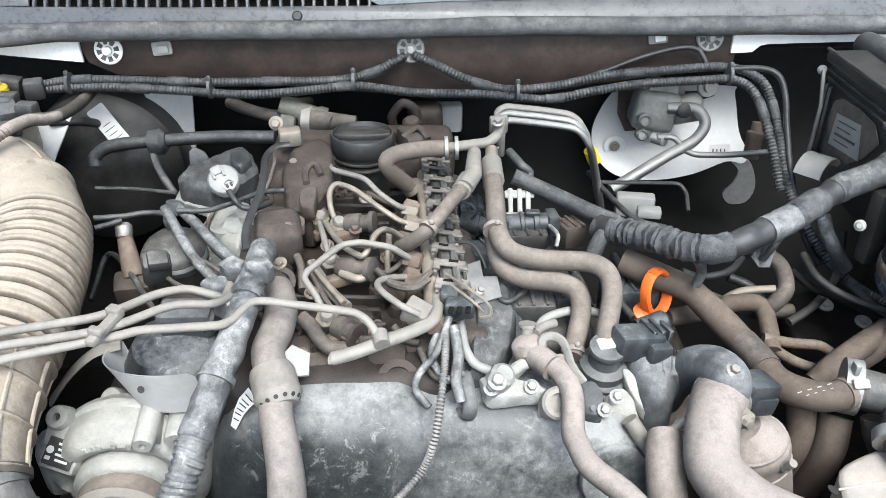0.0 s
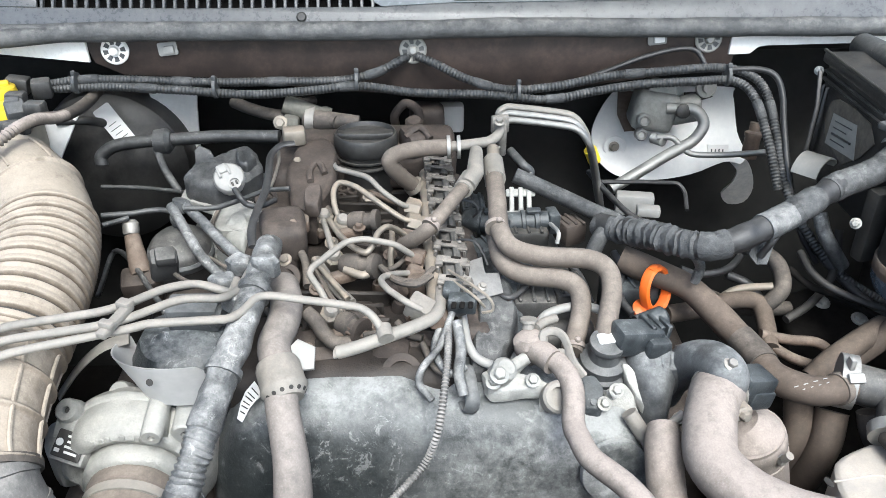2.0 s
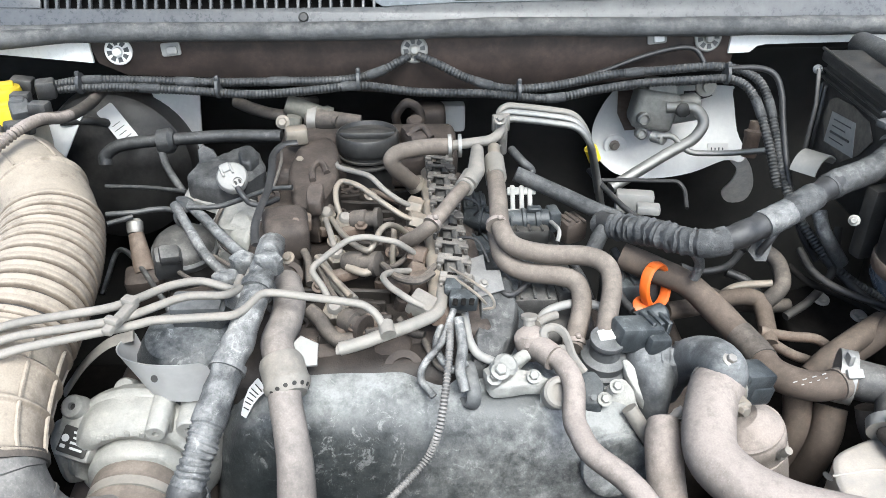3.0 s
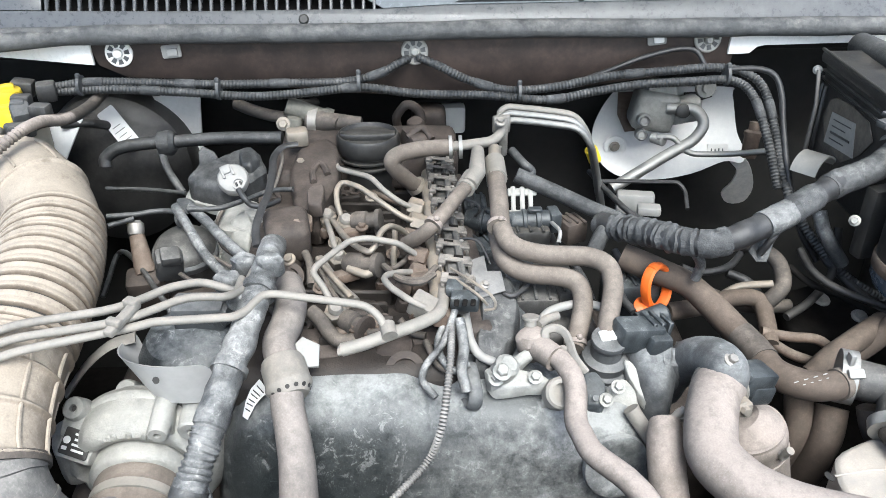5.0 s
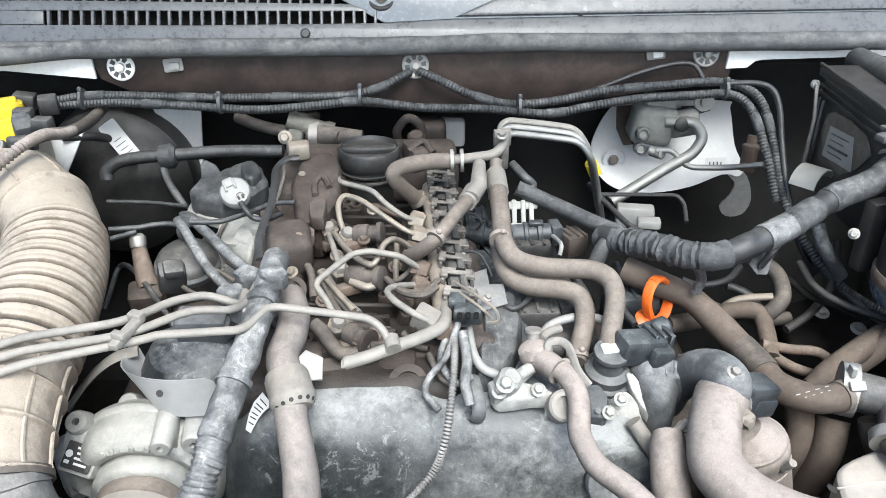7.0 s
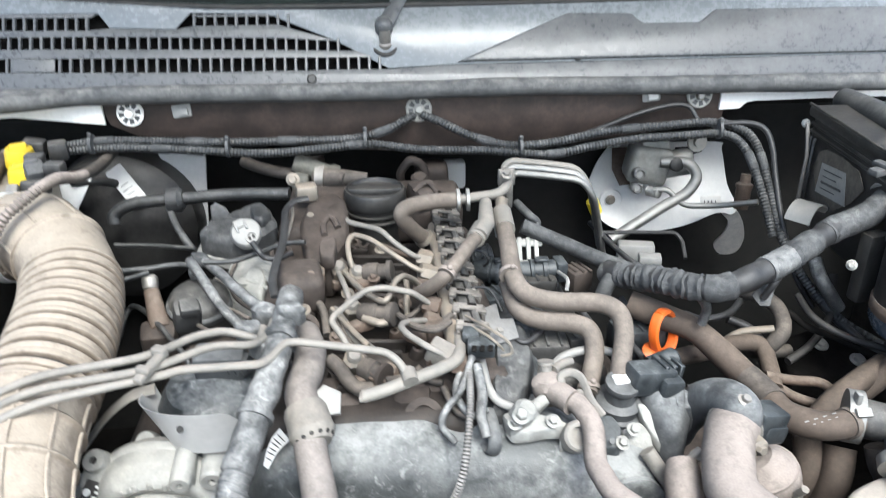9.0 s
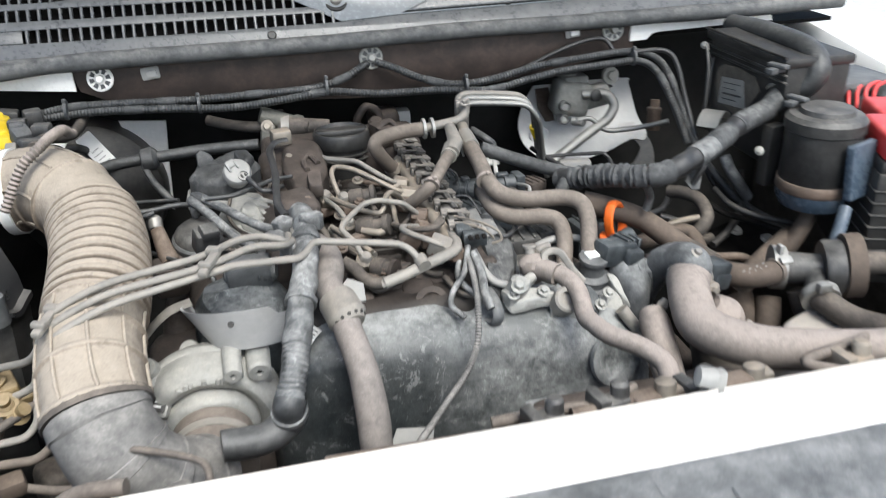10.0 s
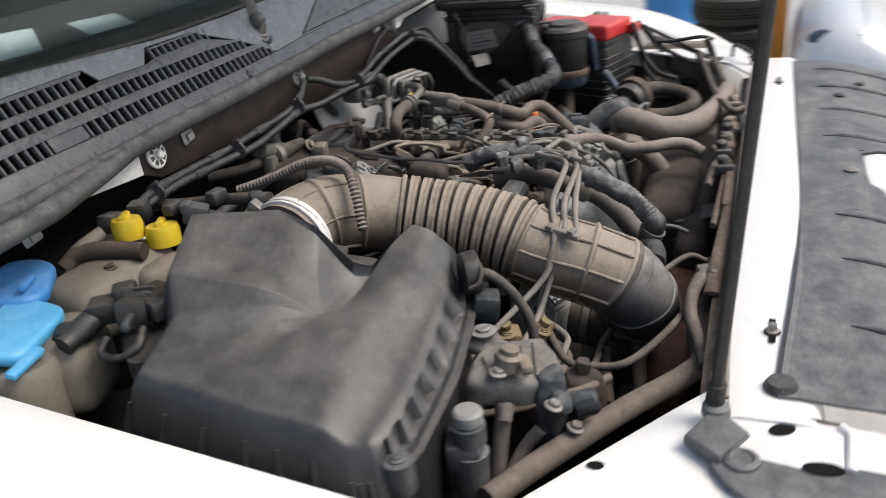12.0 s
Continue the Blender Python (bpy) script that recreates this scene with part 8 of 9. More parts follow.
part("black_cap", lathe([(0.011, 0), (0.011, 0.010), (0.008, 0.012)], (0.385, 1.135, 1.013), (0, -1, 0.3), 10), BLACK, valve, "black plastic service cap")
part("large_pipe", pipe([(0.364, 1.14, 1.015), (0.405, 1.13, 1.018), (0.419, 1.12, 0.998), (0.403, 1.11, 0.976), (0.365, 1.1, 0.96), (0.273, 1.06, 0.923)], 0.0125, 0.03, 16), ALU_BRIGHT, valve)
part("small_pipe", pipe([(0.348, 1.115, 0.979), (0.369, 1.11, 0.983), (0.392, 1.1, 0.958), (0.445, 1.09, 0.961), (0.491, 1.06, 0.979)], 0.0065, 0.02, 12), ALU_BRIGHT, valve)
part("top_tee", joined(lathe([(0.020, 0), (0.020, 0.010), (0.014, 0.014), (0.014, 0.022)], (0.349, 1.17, 1.026), (0, 0, 1), 18), block((0.035, 0.02, 0.012), (0.356, 1.15, 1.025), (0, 0, 0), 0.004)), ALU, valve)
solo("pressure_sensor", joined(lathe([(0.0105, -0.032), (0.0115, -0.03), (0.0115, 0.0), (0.013, 0.002), (0.013, 0.007), (0.008, 0.010), (0.008, 0.022)], (0.489, 1.11, 0.98), (0.1, 0.2, 1), 18)), RUST, "brown dusty pressure sensor on the pipe", "sensor")
for pts, r, m_ in (([(0.242, 1.02, 0.956), (0.29, 1.02, 0.955), (0.361, 1.03, 0.947), (0.369, 1.02, 0.938), (0.365, 0.99, 0.925)], 0.0045, LOOM_DARK), ([(0.263, 0.97, 0.96), (0.281, 0.959, 0.965), (0.288, 0.948, 0.96)], 0.0055, BLACK)):
    solo("steel_line", pipe(pts, r, 0.012, 8), m_, "thin black steel line below the bulkhead plate", "steel line")
solo("plastic_bracket", joined(block((0.05, 0.02, 0.03), (0.28, 0.957, 0.955), (0, 0, -10), 0.004), block((0.03, 0.018, 0.012), (0.288, 0.918, 0.965), (0, 0, -10), 0.003)), CREAM, "pale plastic bracket behind the thick loom", "bracket")

# thick taped loom on the right
thick = thing("main_loom", "thick grey taped main wiring loom", "wiring loom")
ML = [(0.203, 0.823, 1), (0.221, 0.79, 1.012), (0.243, 0.756, 1.025), (0.279, 0.716, 1.035), (0.311, 0.71, 1.042), (0.365, 0.735, 1.05), (0.4, 0.753, 1.058), (0.447, 0.783, 1.066), (0.495, 0.80, 1.075), (0.532, 0.822, 1.088)]
mp = evenly(catmull(ML, 12), 0.003)
part("sleeve", rough_up(sweep(mp, lambda s, u: 0.0138 - 0.0007 * math.cos(s * 1900), 20), 0.0012, 0.02), LOOM_DARK, thick)
for u0, u1, r_, m_ in ((0.0, 0.09, 0.0135, TAPE), (0.07, 0.33, 0.0148, TAPE), (0.335, 0.40, 0.0150, TAPE), (0.505, 0.60, 0.0152, FOIL), (0.60, 0.70, 0.0149, TAPE), (0.745, 0.99, 0.0150, TAPE)):
    a, b = int(u0 * (len(mp) - 1)), int(u1 * (len(mp) - 1))
    part("tape_wrap", rough_up(sweep(mp[a : b + 1], lambda s, u: r_ + (0.0013 if r_ == 0.0148 else 0.0003) * math.sin(s * 700 + 1.3 * math.sin(s * 190)), 20), 0.0024 if r_ < 0.0149 else 0.0011, 0.010), m_, thick, "scuffed silver tape wrap")
part("hanging_end", hose([(0.282, 0.72, 1.02), (0.293, 0.729, 1), (0.291, 0.732, 0.98)], 0.007), FOIL, thick)
part("torn_tape", rough_up(slab([(-0.012, 0), (0.010, -0.002), (0.014, 0.02), (0.002, 0.028), (-0.010, 0.024)], 0.0015, axes((0.365, 0.748, 1.02), (0.2, -0.8, 0.5), 150), 0), 0.003, 0.01), TAPE, thick, "torn tape end")
part("loose_lead", hose([(0.373, 0.735, 1.04), (0.364, 0.729, 1.03), (0.357, 0.733, 1.01)], 0.005), LOOM_DARK, thick)
part("branch", hose([(0.219, 0.813, 1.01), (0.201, 0.799, 1), (0.192, 0.795, 0.98)], 0.012), TAPE, thick)
part("upper_run", hose([(0.540, 0.826, 1.088), (0.558, 0.806, 1.104), (0.568, 0.802, 1.128), (0.572, 0.84, 1.145), (0.575, 0.94, 1.146), (0.578, 1.04, 1.138)], 0.0225, 18), LOOM, thick, "corrugated upper run")
part("collar", band((0.540, 0.826, 1.090), (0.5, 0.3, 0.5), 0.0235, 0.016, 0.002), CREAM, thick)
for p in ((0.5, 0.8, 1.13), (0.52, 0.775, 1.09)):
    part("clip", joined(block((0.03, 0.014, 0.008), p, (0, 0, 20), 0.002), block((0.012, 0.03, 0.006), Vector(p) + Vector((0.004, 0, 0.006)), (0, 0, 20), 0.002)), GREY_PLASTIC, thick)

# control unit box
ecu = thing("control_unit_box", "black control unit box with a dusty printed plate", "control unit")
EB = pose(0.512, 0.90, 1.062, 0, 0, -90)
CASE = material("scuffed_black_case", (0.012, 0.012, 0.013), 0.4, dust=0.32, dust_colour=(0.22, 0.20, 0.17), grain=0.5, bump=0.12, patchy=0.4, vary=0.0)
FADED_LABEL = material("faded_grey_label", (0.42, 0.41, 0.39), 0.7, dust=0.5, dust_colour=(0.30, 0.26, 0.21), grain=0.3, bump=0.04, patchy=0.5)
FADED = material("faded_dusty_plate", (0.16, 0.14, 0.115), 0.8, dust=1.0, dust_colour=(0.26, 0.22, 0.18), grain=0.5, bump=0.1, patchy=0.6)
part("case", moved(joined(block((0.205, 0.10, 0.16), (0, 0.056, 0.0), (0, 0, 0), 0.006), block((0.212, 0.11, 0.014), (0.0, 0.054, 0.075), (0, 0, 0), 0.004)), EB), CASE, ecu)
for z in (0.058, 0.048):
    part("ridge", moved(block((0.206, 0.006, 0.004), (0, 0.006, z), (0, 0, 0), 0.0015, 1), EB), BLACK, ecu)
for x in (-0.095, -0.085):
    part("upright_rib", moved(block((0.005, 0.008, 0.12), (x, 0.006, -0.018), (0, 0, 0), 0.002, 1), EB), BLACK, ecu)
NP = [Vector(p) for p in ((0.516, 0.966, 1.092), (0.516, 0.949, 1.101), (0.516, 0.91, 1.105), (0.516, 0.868, 1.102), (0.516, 0.85, 1.085), (0.516, 0.871, 1.058), (0.516, 0.905, 1.033), (0.516, 0.957, 1.044), (0.516, 0.973, 1.068))]
nm = part("plate", loft([NP, [p + Vector((0.0012, 0, 0)) for p in NP]]), FADED, ecu, "dusty tan plate")
LP = [Vector(p) for p in ((0.5150, 0.952, 1.082), (0.5150, 0.893, 1.090), (0.5150, 0.880, 1.050), (0.5150, 0.955, 1.04))]
part("label", loft([LP, [p + Vector((0.0006, 0, 0)) for p in LP]]), FADED_LABEL, nm, "faded grey printed label")
for k in range(4):
    a, b = LP[0].lerp(LP[3], 0.2 + 0.2 * k), LP[1].lerp(LP[2], 0.2 + 0.2 * k)
    part("print_bar", sweep([a.lerp(b, 0.15) + Vector((-0.0002, 0, 0)), a.lerp(b, 0.85 - 0.2 * (k % 2)) + Vector((-0.0002, 0, 0))], 0.0007 if k != 2 else 0.0016, 6), COAL, nm)
part("lid_edge", moved(sweep([(-0.105, 0.0, 0.084), (0.105, 0.0, 0.084)], 0.0022, 8), EB), CASE, ecu)
part("bracket", sweep([Vector((0.495, 0.971, 1.13)), Vector((0.49, 0.948, 1.093)), Vector((0.485, 0.939, 1.035))], 0.0028, 8, 0.5), CASE, ecu)
part("stud", bolt((0.508, 1.000, 1.120), (-0.5, -0.8, 0.3), 0.004, 0.006), ALU_BRIGHT, ecu)
clampb = thing("loom_clamp", "pale half-round plastic clamp shell", "clamp")
part("shell", moved(shield_sheet(0.025, -0.017, 0.017, 20, 165, (0, 0, 0), 0.0, 0.002, 16), axes((0.492, 0.920, 1.012), (0.55, -0.75, 0.05), 0)), CREAM, clampb)

# filter canister
filt = thing("fuel_filter", "round black fuel filter canister with a smoky bowl", "fuel filter")
FM = pose(0.545, 0.738, 0.0)
part("can", moved(lathe([(0.046, 0.985), (0.049, 0.99), (0.049, 1.062), (0.052, 1.064), (0.052, 1.078), (0.047, 1.084), (0.036, 1.086), (0.034, 1.092), (0.004, 1.093)], seg=40), FM), BLACK_DUSTY, filt)
part("rust_ring", moved(lathe([(0.050, 0.978), (0.0515, 0.980), (0.0515, 0.992), (0.050, 0.994)], seg=40), FM), RUST, filt, "rusty holding ring")
part("bowl", moved(lathe([(0.030, 0.950), (0.044, 0.956), (0.050, 0.968), (0.050, 0.982)], seg=40), FM), SMOKE, filt, "smoky blue-grey bowl")
part("side_plate", moved(slab(rounded(0.055, 0.075, 0.004), 0.012, axes((0.020, -0.049, 1.020), (0.35, -0.9, 0.1), 0), 0.003), FM), SMOKE, filt, "blue-grey side plate")
part("bolt", bolt((0.470, 0.765, 1.030), (-0.5, -0.7, 0.4), 0.0042, 0.007), ALU, filt)
part("bracket", block((0.06, 0.02, 0.09), (0.525, 0.80, 1.01), (0, 0, 15), 0.005), BLACK, filt)
solo("filter_hose", hose([(0.545, 0.735, 0.955), (0.54, 0.735, 0.93), (0.52, 0.73, 0.90), (0.485, 0.725, 0.87), (0.43, 0.715, 0.84)], 0.0155, 16), RUBBER_TAN, "tan dusty hose under the fuel filter", "hose")

# battery
bat = thing("car_battery", "black car battery with a bright red cover", "battery")
BM = pose(0.680, 0.722, 0.0, 0, 0, -20)
part("case", moved(joined(block((0.125, 0.20, 0.16), (-0.015, 0, 0.945), (0, 0, 0), 0.006), block((0.12, 0.195, 0.02), (-0.015, 0, 1.03), (0, 0, 0), 0.004)), BM), BLACK, bat)
for k in range(6):
    part("case_rib", moved(block((0.128, 0.203, 0.004), (-0.015, 0, 0.915 + 0.017 * k), (0, 0, 0), 0.0015, 1), BM), BLACK, bat)
part("cover", moved(joined(block((0.115, 0.11, 0.035), (-0.015, -0.045, 1.055), (0, 0, 0), 0.007, 3), block((0.07, 0.09, 0.03), (-0.01, 0.055, 1.055), (0, 0, 0), 0.007, 3), block((0.03, 0.03, 0.02), (0.03, -0.105, 1.048), (0, 0, 0), 0.004)), BM), RED, bat, "bright red plastic cover")
part("terminal", moved(joined(lathe([(0.012, 0), (0.011, 0.02), (0.008, 0.024)], (0.06, 0.0, 1.05), seg=16), block((0.05, 0.02, 0.012), (0.07, -0.01, 1.062), (0, 0, 20), 0.003)), BM), STEEL, bat)
part("wires", moved(joined(*[hose([(-0.06 + 0.012 * k, 0.10, 1.05), (-0.05 + 0.012 * k, 0.13, 1.075), (0.0 + 0.012 * k, 0.17, 1.075), (0.05, 0.20, 1.05)], 0.0035, 8) for k in range(4)]), BM), RED, bat, "red battery wires")
fuse = thing("fuse_box", "black fuse box between battery and bulkhead", "fuse box")
part("box", joined(block((0.14, 0.08, 0.07), (0.68, 0.90, 1.03), (0, 0, 5), 0.008), block((0.15, 0.09, 0.02), (0.68, 0.90, 1.072), (0, 0, 5), 0.006)), GREY_PLASTIC, fuse)
for k in range(3):
    part("latch", block((0.012, 0.01, 0.03), (0.63 + 0.045 * k, 0.855, 1.06), (0, 0, 5), 0.002), BLACK, fuse)
for i, pts in enumerate((([(0.683, 0.629, 1.06), (0.642, 0.593, 1.02), (0.636, 0.582, 0.97), (0.638, 0.554, 0.93)], [(0.733, 0.608, 1.05), (0.729, 0.571, 1), (0.729, 0.537, 0.96), (0.682, 0.536, 0.93)], [(0.733, 0.597, 1.04), (0.629, 0.503, 1.02), (0.579, 0.437, 1)], [(0.606, 0.607, 0.9), (0.676, 0.573, 0.9), (0.737, 0.514, 0.9), (0.739, 0.467, 0.9)], [(0.658, 0.608, 1.06), (0.633, 0.582, 1), (0.62, 0.55, 0.96), (0.637, 0.512, 0.94)],) + ([(0.655, 0.58, 1.05), (0.604, 0.538, 1.02), (0.566, 0.486, 1), (0.605, 0.446, 0.98), (0.648, 0.417, 0.98)], [(0.606, 0.549, 1.03), (0.61, 0.509, 1.03), (0.595, 0.457, 1.04), (0.616, 0.433, 1.03)], [(0.576, 0.443, 1.04), (0.573, 0.425, 0.99), (0.475, 0.391, 0.95)], [(0.656, 0.602, 0.9), (0.705, 0.55, 0.9), (0.681, 0.479, 0.9)], [(0.496, 0.454, 1.03), (0.47, 0.434, 0.99), (0.396, 0.406, 0.96)],))):
    solo("battery_cable", hose(pts, (0.007, 0.006, 0.005, 0.009, 0.007, 0.006, 0.005, 0.010, 0.009, 0.009)[i], 10), RUBBER if i in (3, 7, 9) else RUBBER_BLACK, "dark dusty cable beside the battery", "cable", "battery cables")
inner = thing("headlamp_carrier", "dusty beige carrier behind the headlamp", "carrier")
part("panel", rough_up(joined(block((0.03, 0.16, 0.12), (0.775, 0.52, 0.93), (0, 0, 0), 0.012), block((0.12, 0.03, 0.10), (0.70, 0.44, 0.90), (0, 0, 20), 0.012), block((0.08, 0.08, 0.05), (0.73, 0.55, 0.90), (0, 0, 10), 0.014)), 0.004, 0.03), BEIGE, inner)
part("rod", sweep([Vector((0.694, 0.559, 1.02)), Vector((0.564, 0.431, 1))], 0.004, 8), STEEL, inner)

# hoses of the cooling circuit on the right
tee = thing("coolant_tee", "black plastic coolant tee with steel clamps", "coolant tee")
part("body", rough_up(joined(hose([(0.421, 0.618, 0.933), (0.458, 0.600, 0.933), (0.493, 0.585, 0.940)], 0.026, 20), hose([(0.455, 0.595, 0.932), (0.443, 0.565, 0.918)], 0.020, 18), lathe([(0.033, -0.012), (0.035, -0.008), (0.035, 0.010), (0.033, 0.012)], (0.473, 0.590, 0.938), (1, -0.4, 0.1), 24)), 0.001, 0.02), BLACK_DUSTY, tee)
part("clamp_band", band((0.418, 0.620, 0.932), (1, -0.4, 0), 0.0262, 0.016), ALU_BRIGHT, tee, "bright spring clamp")
part("clamp_ear", joined(block((0.006, 0.010, 0.020), (0.413, 0.612, 0.958), (0, 0, 0), 0.002), block((0.016, 0.010, 0.005), (0.415, 0.600, 0.952), (35, 0, 0), 0.0015)), ALU_BRIGHT, tee)
part("tan_ring", lathe([(0.031, -0.012), (0.040, -0.010), (0.040, 0.010), (0.031, 0.012)], (0.495, 0.584, 0.941), (1, -0.4, 0.1), 28), RUBBER_TAN, tee, "tan dusty hose collar")
part("front_clamp", joined(band((0.442, 0.562, 0.917), (-0.3, -1, -0.4), 0.0215, 0.012), block((0.018, 0.010, 0.012), (0.435, 0.550, 0.938), (0, 0, 0), 0.002)), ALU_BRIGHT, tee)
part("wire_stub", hose([(0.488, 0.610, 0.950), (0.518, 0.640, 0.975), (0.528, 0.650, 0.985)], 0.011, 12), SMOKE, tee)
solo("looped_hose", hose([(0.495, 0.584, 0.942), (0.533, 0.565, 0.945), (0.555, 0.520, 0.938), (0.533, 0.470, 0.928), (0.488, 0.465, 0.920), (0.453, 0.510, 0.913), (0.441, 0.562, 0.916)], 0.0195, 18), RUBBER, "dark dusty hose bent in a loop back to the tee", "hose")
lower = thing("lower_hose", "long brown dusty coolant hose to the tee", "coolant hose")
LH = catmull([(0.222, 0.782, 0.98), (0.257, 0.763, 0.972), (0.291, 0.752, 0.96), (0.315, 0.728, 0.945), (0.333, 0.702, 0.933), (0.345, 0.665, 0.93), (0.352, 0.631, 0.929), (0.373, 0.609, 0.932), (0.395, 0.603, 0.935), (0.424, 0.614, 0.934)], 8)
part("rubber_run", sweep(LH, lambda s, u: 0.0150 + 0.0006 * math.sin(s * 60), 20), RUBBER_TAN, lower)
part("dark_sleeve", sweep(LH[34:44], 0.0160, 20), RUBBER, lower, "darker protective sleeve")
part("end_band", band(LH[-6], LH[-5] - LH[-7], 0.0152, 0.008, 0.001), RUBBER_MID, lower)
prt = thing("hose_print", "pale printed marks on the coolant hose", "print")
for k in range(4):
    part("print_bar", slab(rounded(0.005, 0.0009, 0.0004), 0.0004, axes((0.369, 0.598, 0.95), (0.1, -0.5, 0.85), 5) @ pose(-0.016 + 0.011 * k, 0, 0), 0), CREAM, prt)
    part("print_bar", slab(rounded(0.003, 0.0008, 0.0003), 0.0004, axes((0.371, 0.594, 0.95), (0.1, -0.5, 0.85), 5) @ pose(-0.012 + 0.009 * k, -0.001, 0), 0), CREAM, prt)
for pts, r, m_ in ((([(0.53, 0.751, 0.9), (0.489, 0.727, 0.895), (0.45, 0.705, 0.885), (0.43, 0.695, 0.87)], 0.018, RUBBER_TAN), ([(0.395, 0.652, 0.88), (0.391, 0.632, 0.85), (0.38, 0.633, 0.8), (0.374, 0.638, 0.76)], 0.020, RUBBER_TAN), ([(0.423, 0.633, 0.88), (0.414, 0.615, 0.85), (0.404, 0.616, 0.8), (0.393, 0.621, 0.76)], 0.022, RUBBER_TAN), ([(0.449, 0.61, 0.9), (0.453, 0.599, 0.88), (0.466, 0.587, 0.86)], 0.020, RUBBER),) + (([(0.407, 0.884, 0.93), (0.42, 0.862, 0.935), (0.434, 0.84, 0.93), (0.434, 0.815, 0.915), (0.421, 0.807, 0.9), (0.406, 0.812, 0.88)], 0.013, RUBBER), ([(0.353, 0.809, 0.9), (0.381, 0.818, 0.91), (0.421, 0.815, 0.915)], 0.006, PIPE), ([(0.279, 0.768, 0.91), (0.325, 0.785, 0.905), (0.373, 0.809, 0.9), (0.405, 0.809, 0.895), (0.409, 0.783, 0.88), (0.403, 0.752, 0.87)], 0.014, RUBBER_TAN),) + (([(0.396, 0.766, 0.88), (0.429, 0.761, 0.875), (0.463, 0.761, 0.87), (0.478, 0.745, 0.865)], 0.008, RUST), ([(0.404, 0.763, 0.87), (0.424, 0.742, 0.865), (0.447, 0.732, 0.86)], 0.008, RUST), ([(0.49, 0.876, 0.98), (0.492, 0.863, 0.965), (0.499, 0.85, 0.95), (0.521, 0.85, 0.92)], 0.0115, FOIL), ([(0.504, 0.877, 0.8), (0.556, 0.89, 0.8), (0.618, 0.879, 0.8)], 0.005, ALU_BRIGHT), ([(0.507, 0.912, 0.92), (0.525, 0.874, 0.9), (0.55, 0.838, 0.88), (0.571, 0.803, 0.87)], 0.008, LOOM_DARK),)):
    solo("coolant_hose" if r > 0.01 else "metal_line", hose(pts, r, 14), m_, "dusty hose among the pipes beside the engine" if r > 0.01 else "thin metal line among the hoses", "hose" if r > 0.01 else "metal line")
TANK_SHEET = material("dusty_pale_sheet", (0.40, 0.375, 0.345), 0.55, dust=0.8, dust_colour=(0.38, 0.335, 0.29), grain=0.2, bump=0.08, vary=0.0, tone=0.9, patchy=0.3)
rad = thing("radiator_tank", "pale sheet metal radiator tank corner", "radiator tank")
part("sheet", rough_up(cast([(0.372, 0.505, 0.893), (0.382, 0.548, 0.893), (0.43, 0.572, 0.893), (0.48, 0.578, 0.893), (0.48, 0.41, 0.893), (0.385, 0.41, 0.893)], 0.20, 0.9, 0.004), 0.001, 0.03), TANK_SHEET, rad)
part("hole", slab(ring(14, 0.0035, 0.006), 0.0006, pose(*(0.366, 0.520, 0.898), 0, 0, 10), 0), INK, rad)
part("crease", sweep([(0.372, 0.522, 0.8965), (0.41, 0.528, 0.8972), (0.465, 0.526, 0.8965)], 0.0012, 8), TANK_SHEET, rad)

icp = thing("charge_air_pipe", "fat tan dusty charge air pipe with a clamp", "charge air pipe")
IC = [(0.277, 0.585, 0.961), (0.259, 0.556, 0.964), (0.247, 0.526, 0.96), (0.242, 0.497, 0.953), (0.256, 0.468, 0.95), (0.276, 0.448, 0.95), (0.304, 0.433, 0.95), (0.37, 0.412, 0.951), (0.42, 0.402, 0.952), (0.50, 0.395, 0.950)]
part("pipe_run", sweep(evenly(catmull(IC, 12), 0.006), lambda s, u: 0.0236 - 0.004 * min(1, max(0, (u - 0.3) * 2)) + 0.0018 * math.exp(-((u - 0.05) / 0.03) ** 2), 28), RUBBER_PALE, icp)
part("clamp_band", band(Vector(IC[1]).lerp(Vector(IC[0]), 0.75), Vector(IC[1]) - Vector(IC[0]), 0.0252, 0.012), PIPE_PALE, icp)
part("clamp_screw", joined(block((0.014, 0.016, 0.012), (0.281, 0.546, 0.965), (0, 0, 20), 0.003), bolt((0.28, 0.541, 0.965), (0.3, -1, 0.2), 0.005, 0.008)), PIPE, icp)
elbow = thing("throttle_elbow", "black plastic throttle elbow with a plug", "elbow")
part("bend", rough_up(sweep(catmull([(0.243, 0.642, 0.9), (0.251, 0.637, 0.93), (0.26, 0.623, 0.958), (0.271, 0.601, 0.975), (0.275, 0.578, 0.978), (0.275, 0.582, 0.959)], 8), lambda s, u: 0.0175 + 0.0045 * u, 24), 0.0015, 0.02), ELBOW, elbow)
part("plug", joined(block((0.036, 0.03, 0.028), (0.302, 0.581, 0.965), (0, 15, 20), 0.004), block((0.028, 0.022, 0.02), (0.307, 0.576, 0.955), (0, 15, 20), 0.004)), MIST, elbow)
part("bolt", bolt((0.275, 0.573, 0.995), (0.2, -0.4, 0.9), 0.005, 0.006), STEEL, elbow)
part("ear", joined(pipe([(0.209, 0.561, 0.935), (0.218, 0.556, 0.937), (0.229, 0.561, 0.94), (0.237, 0.565, 0.945)], 0.006, 0.01), lathe([(0.006, 0), (0.006, 0.008)], (0.233, 0.566, 0.935), (0, -0.5, 0.9), 14)), PIPE_PALE, elbow, "pale clamp ear")
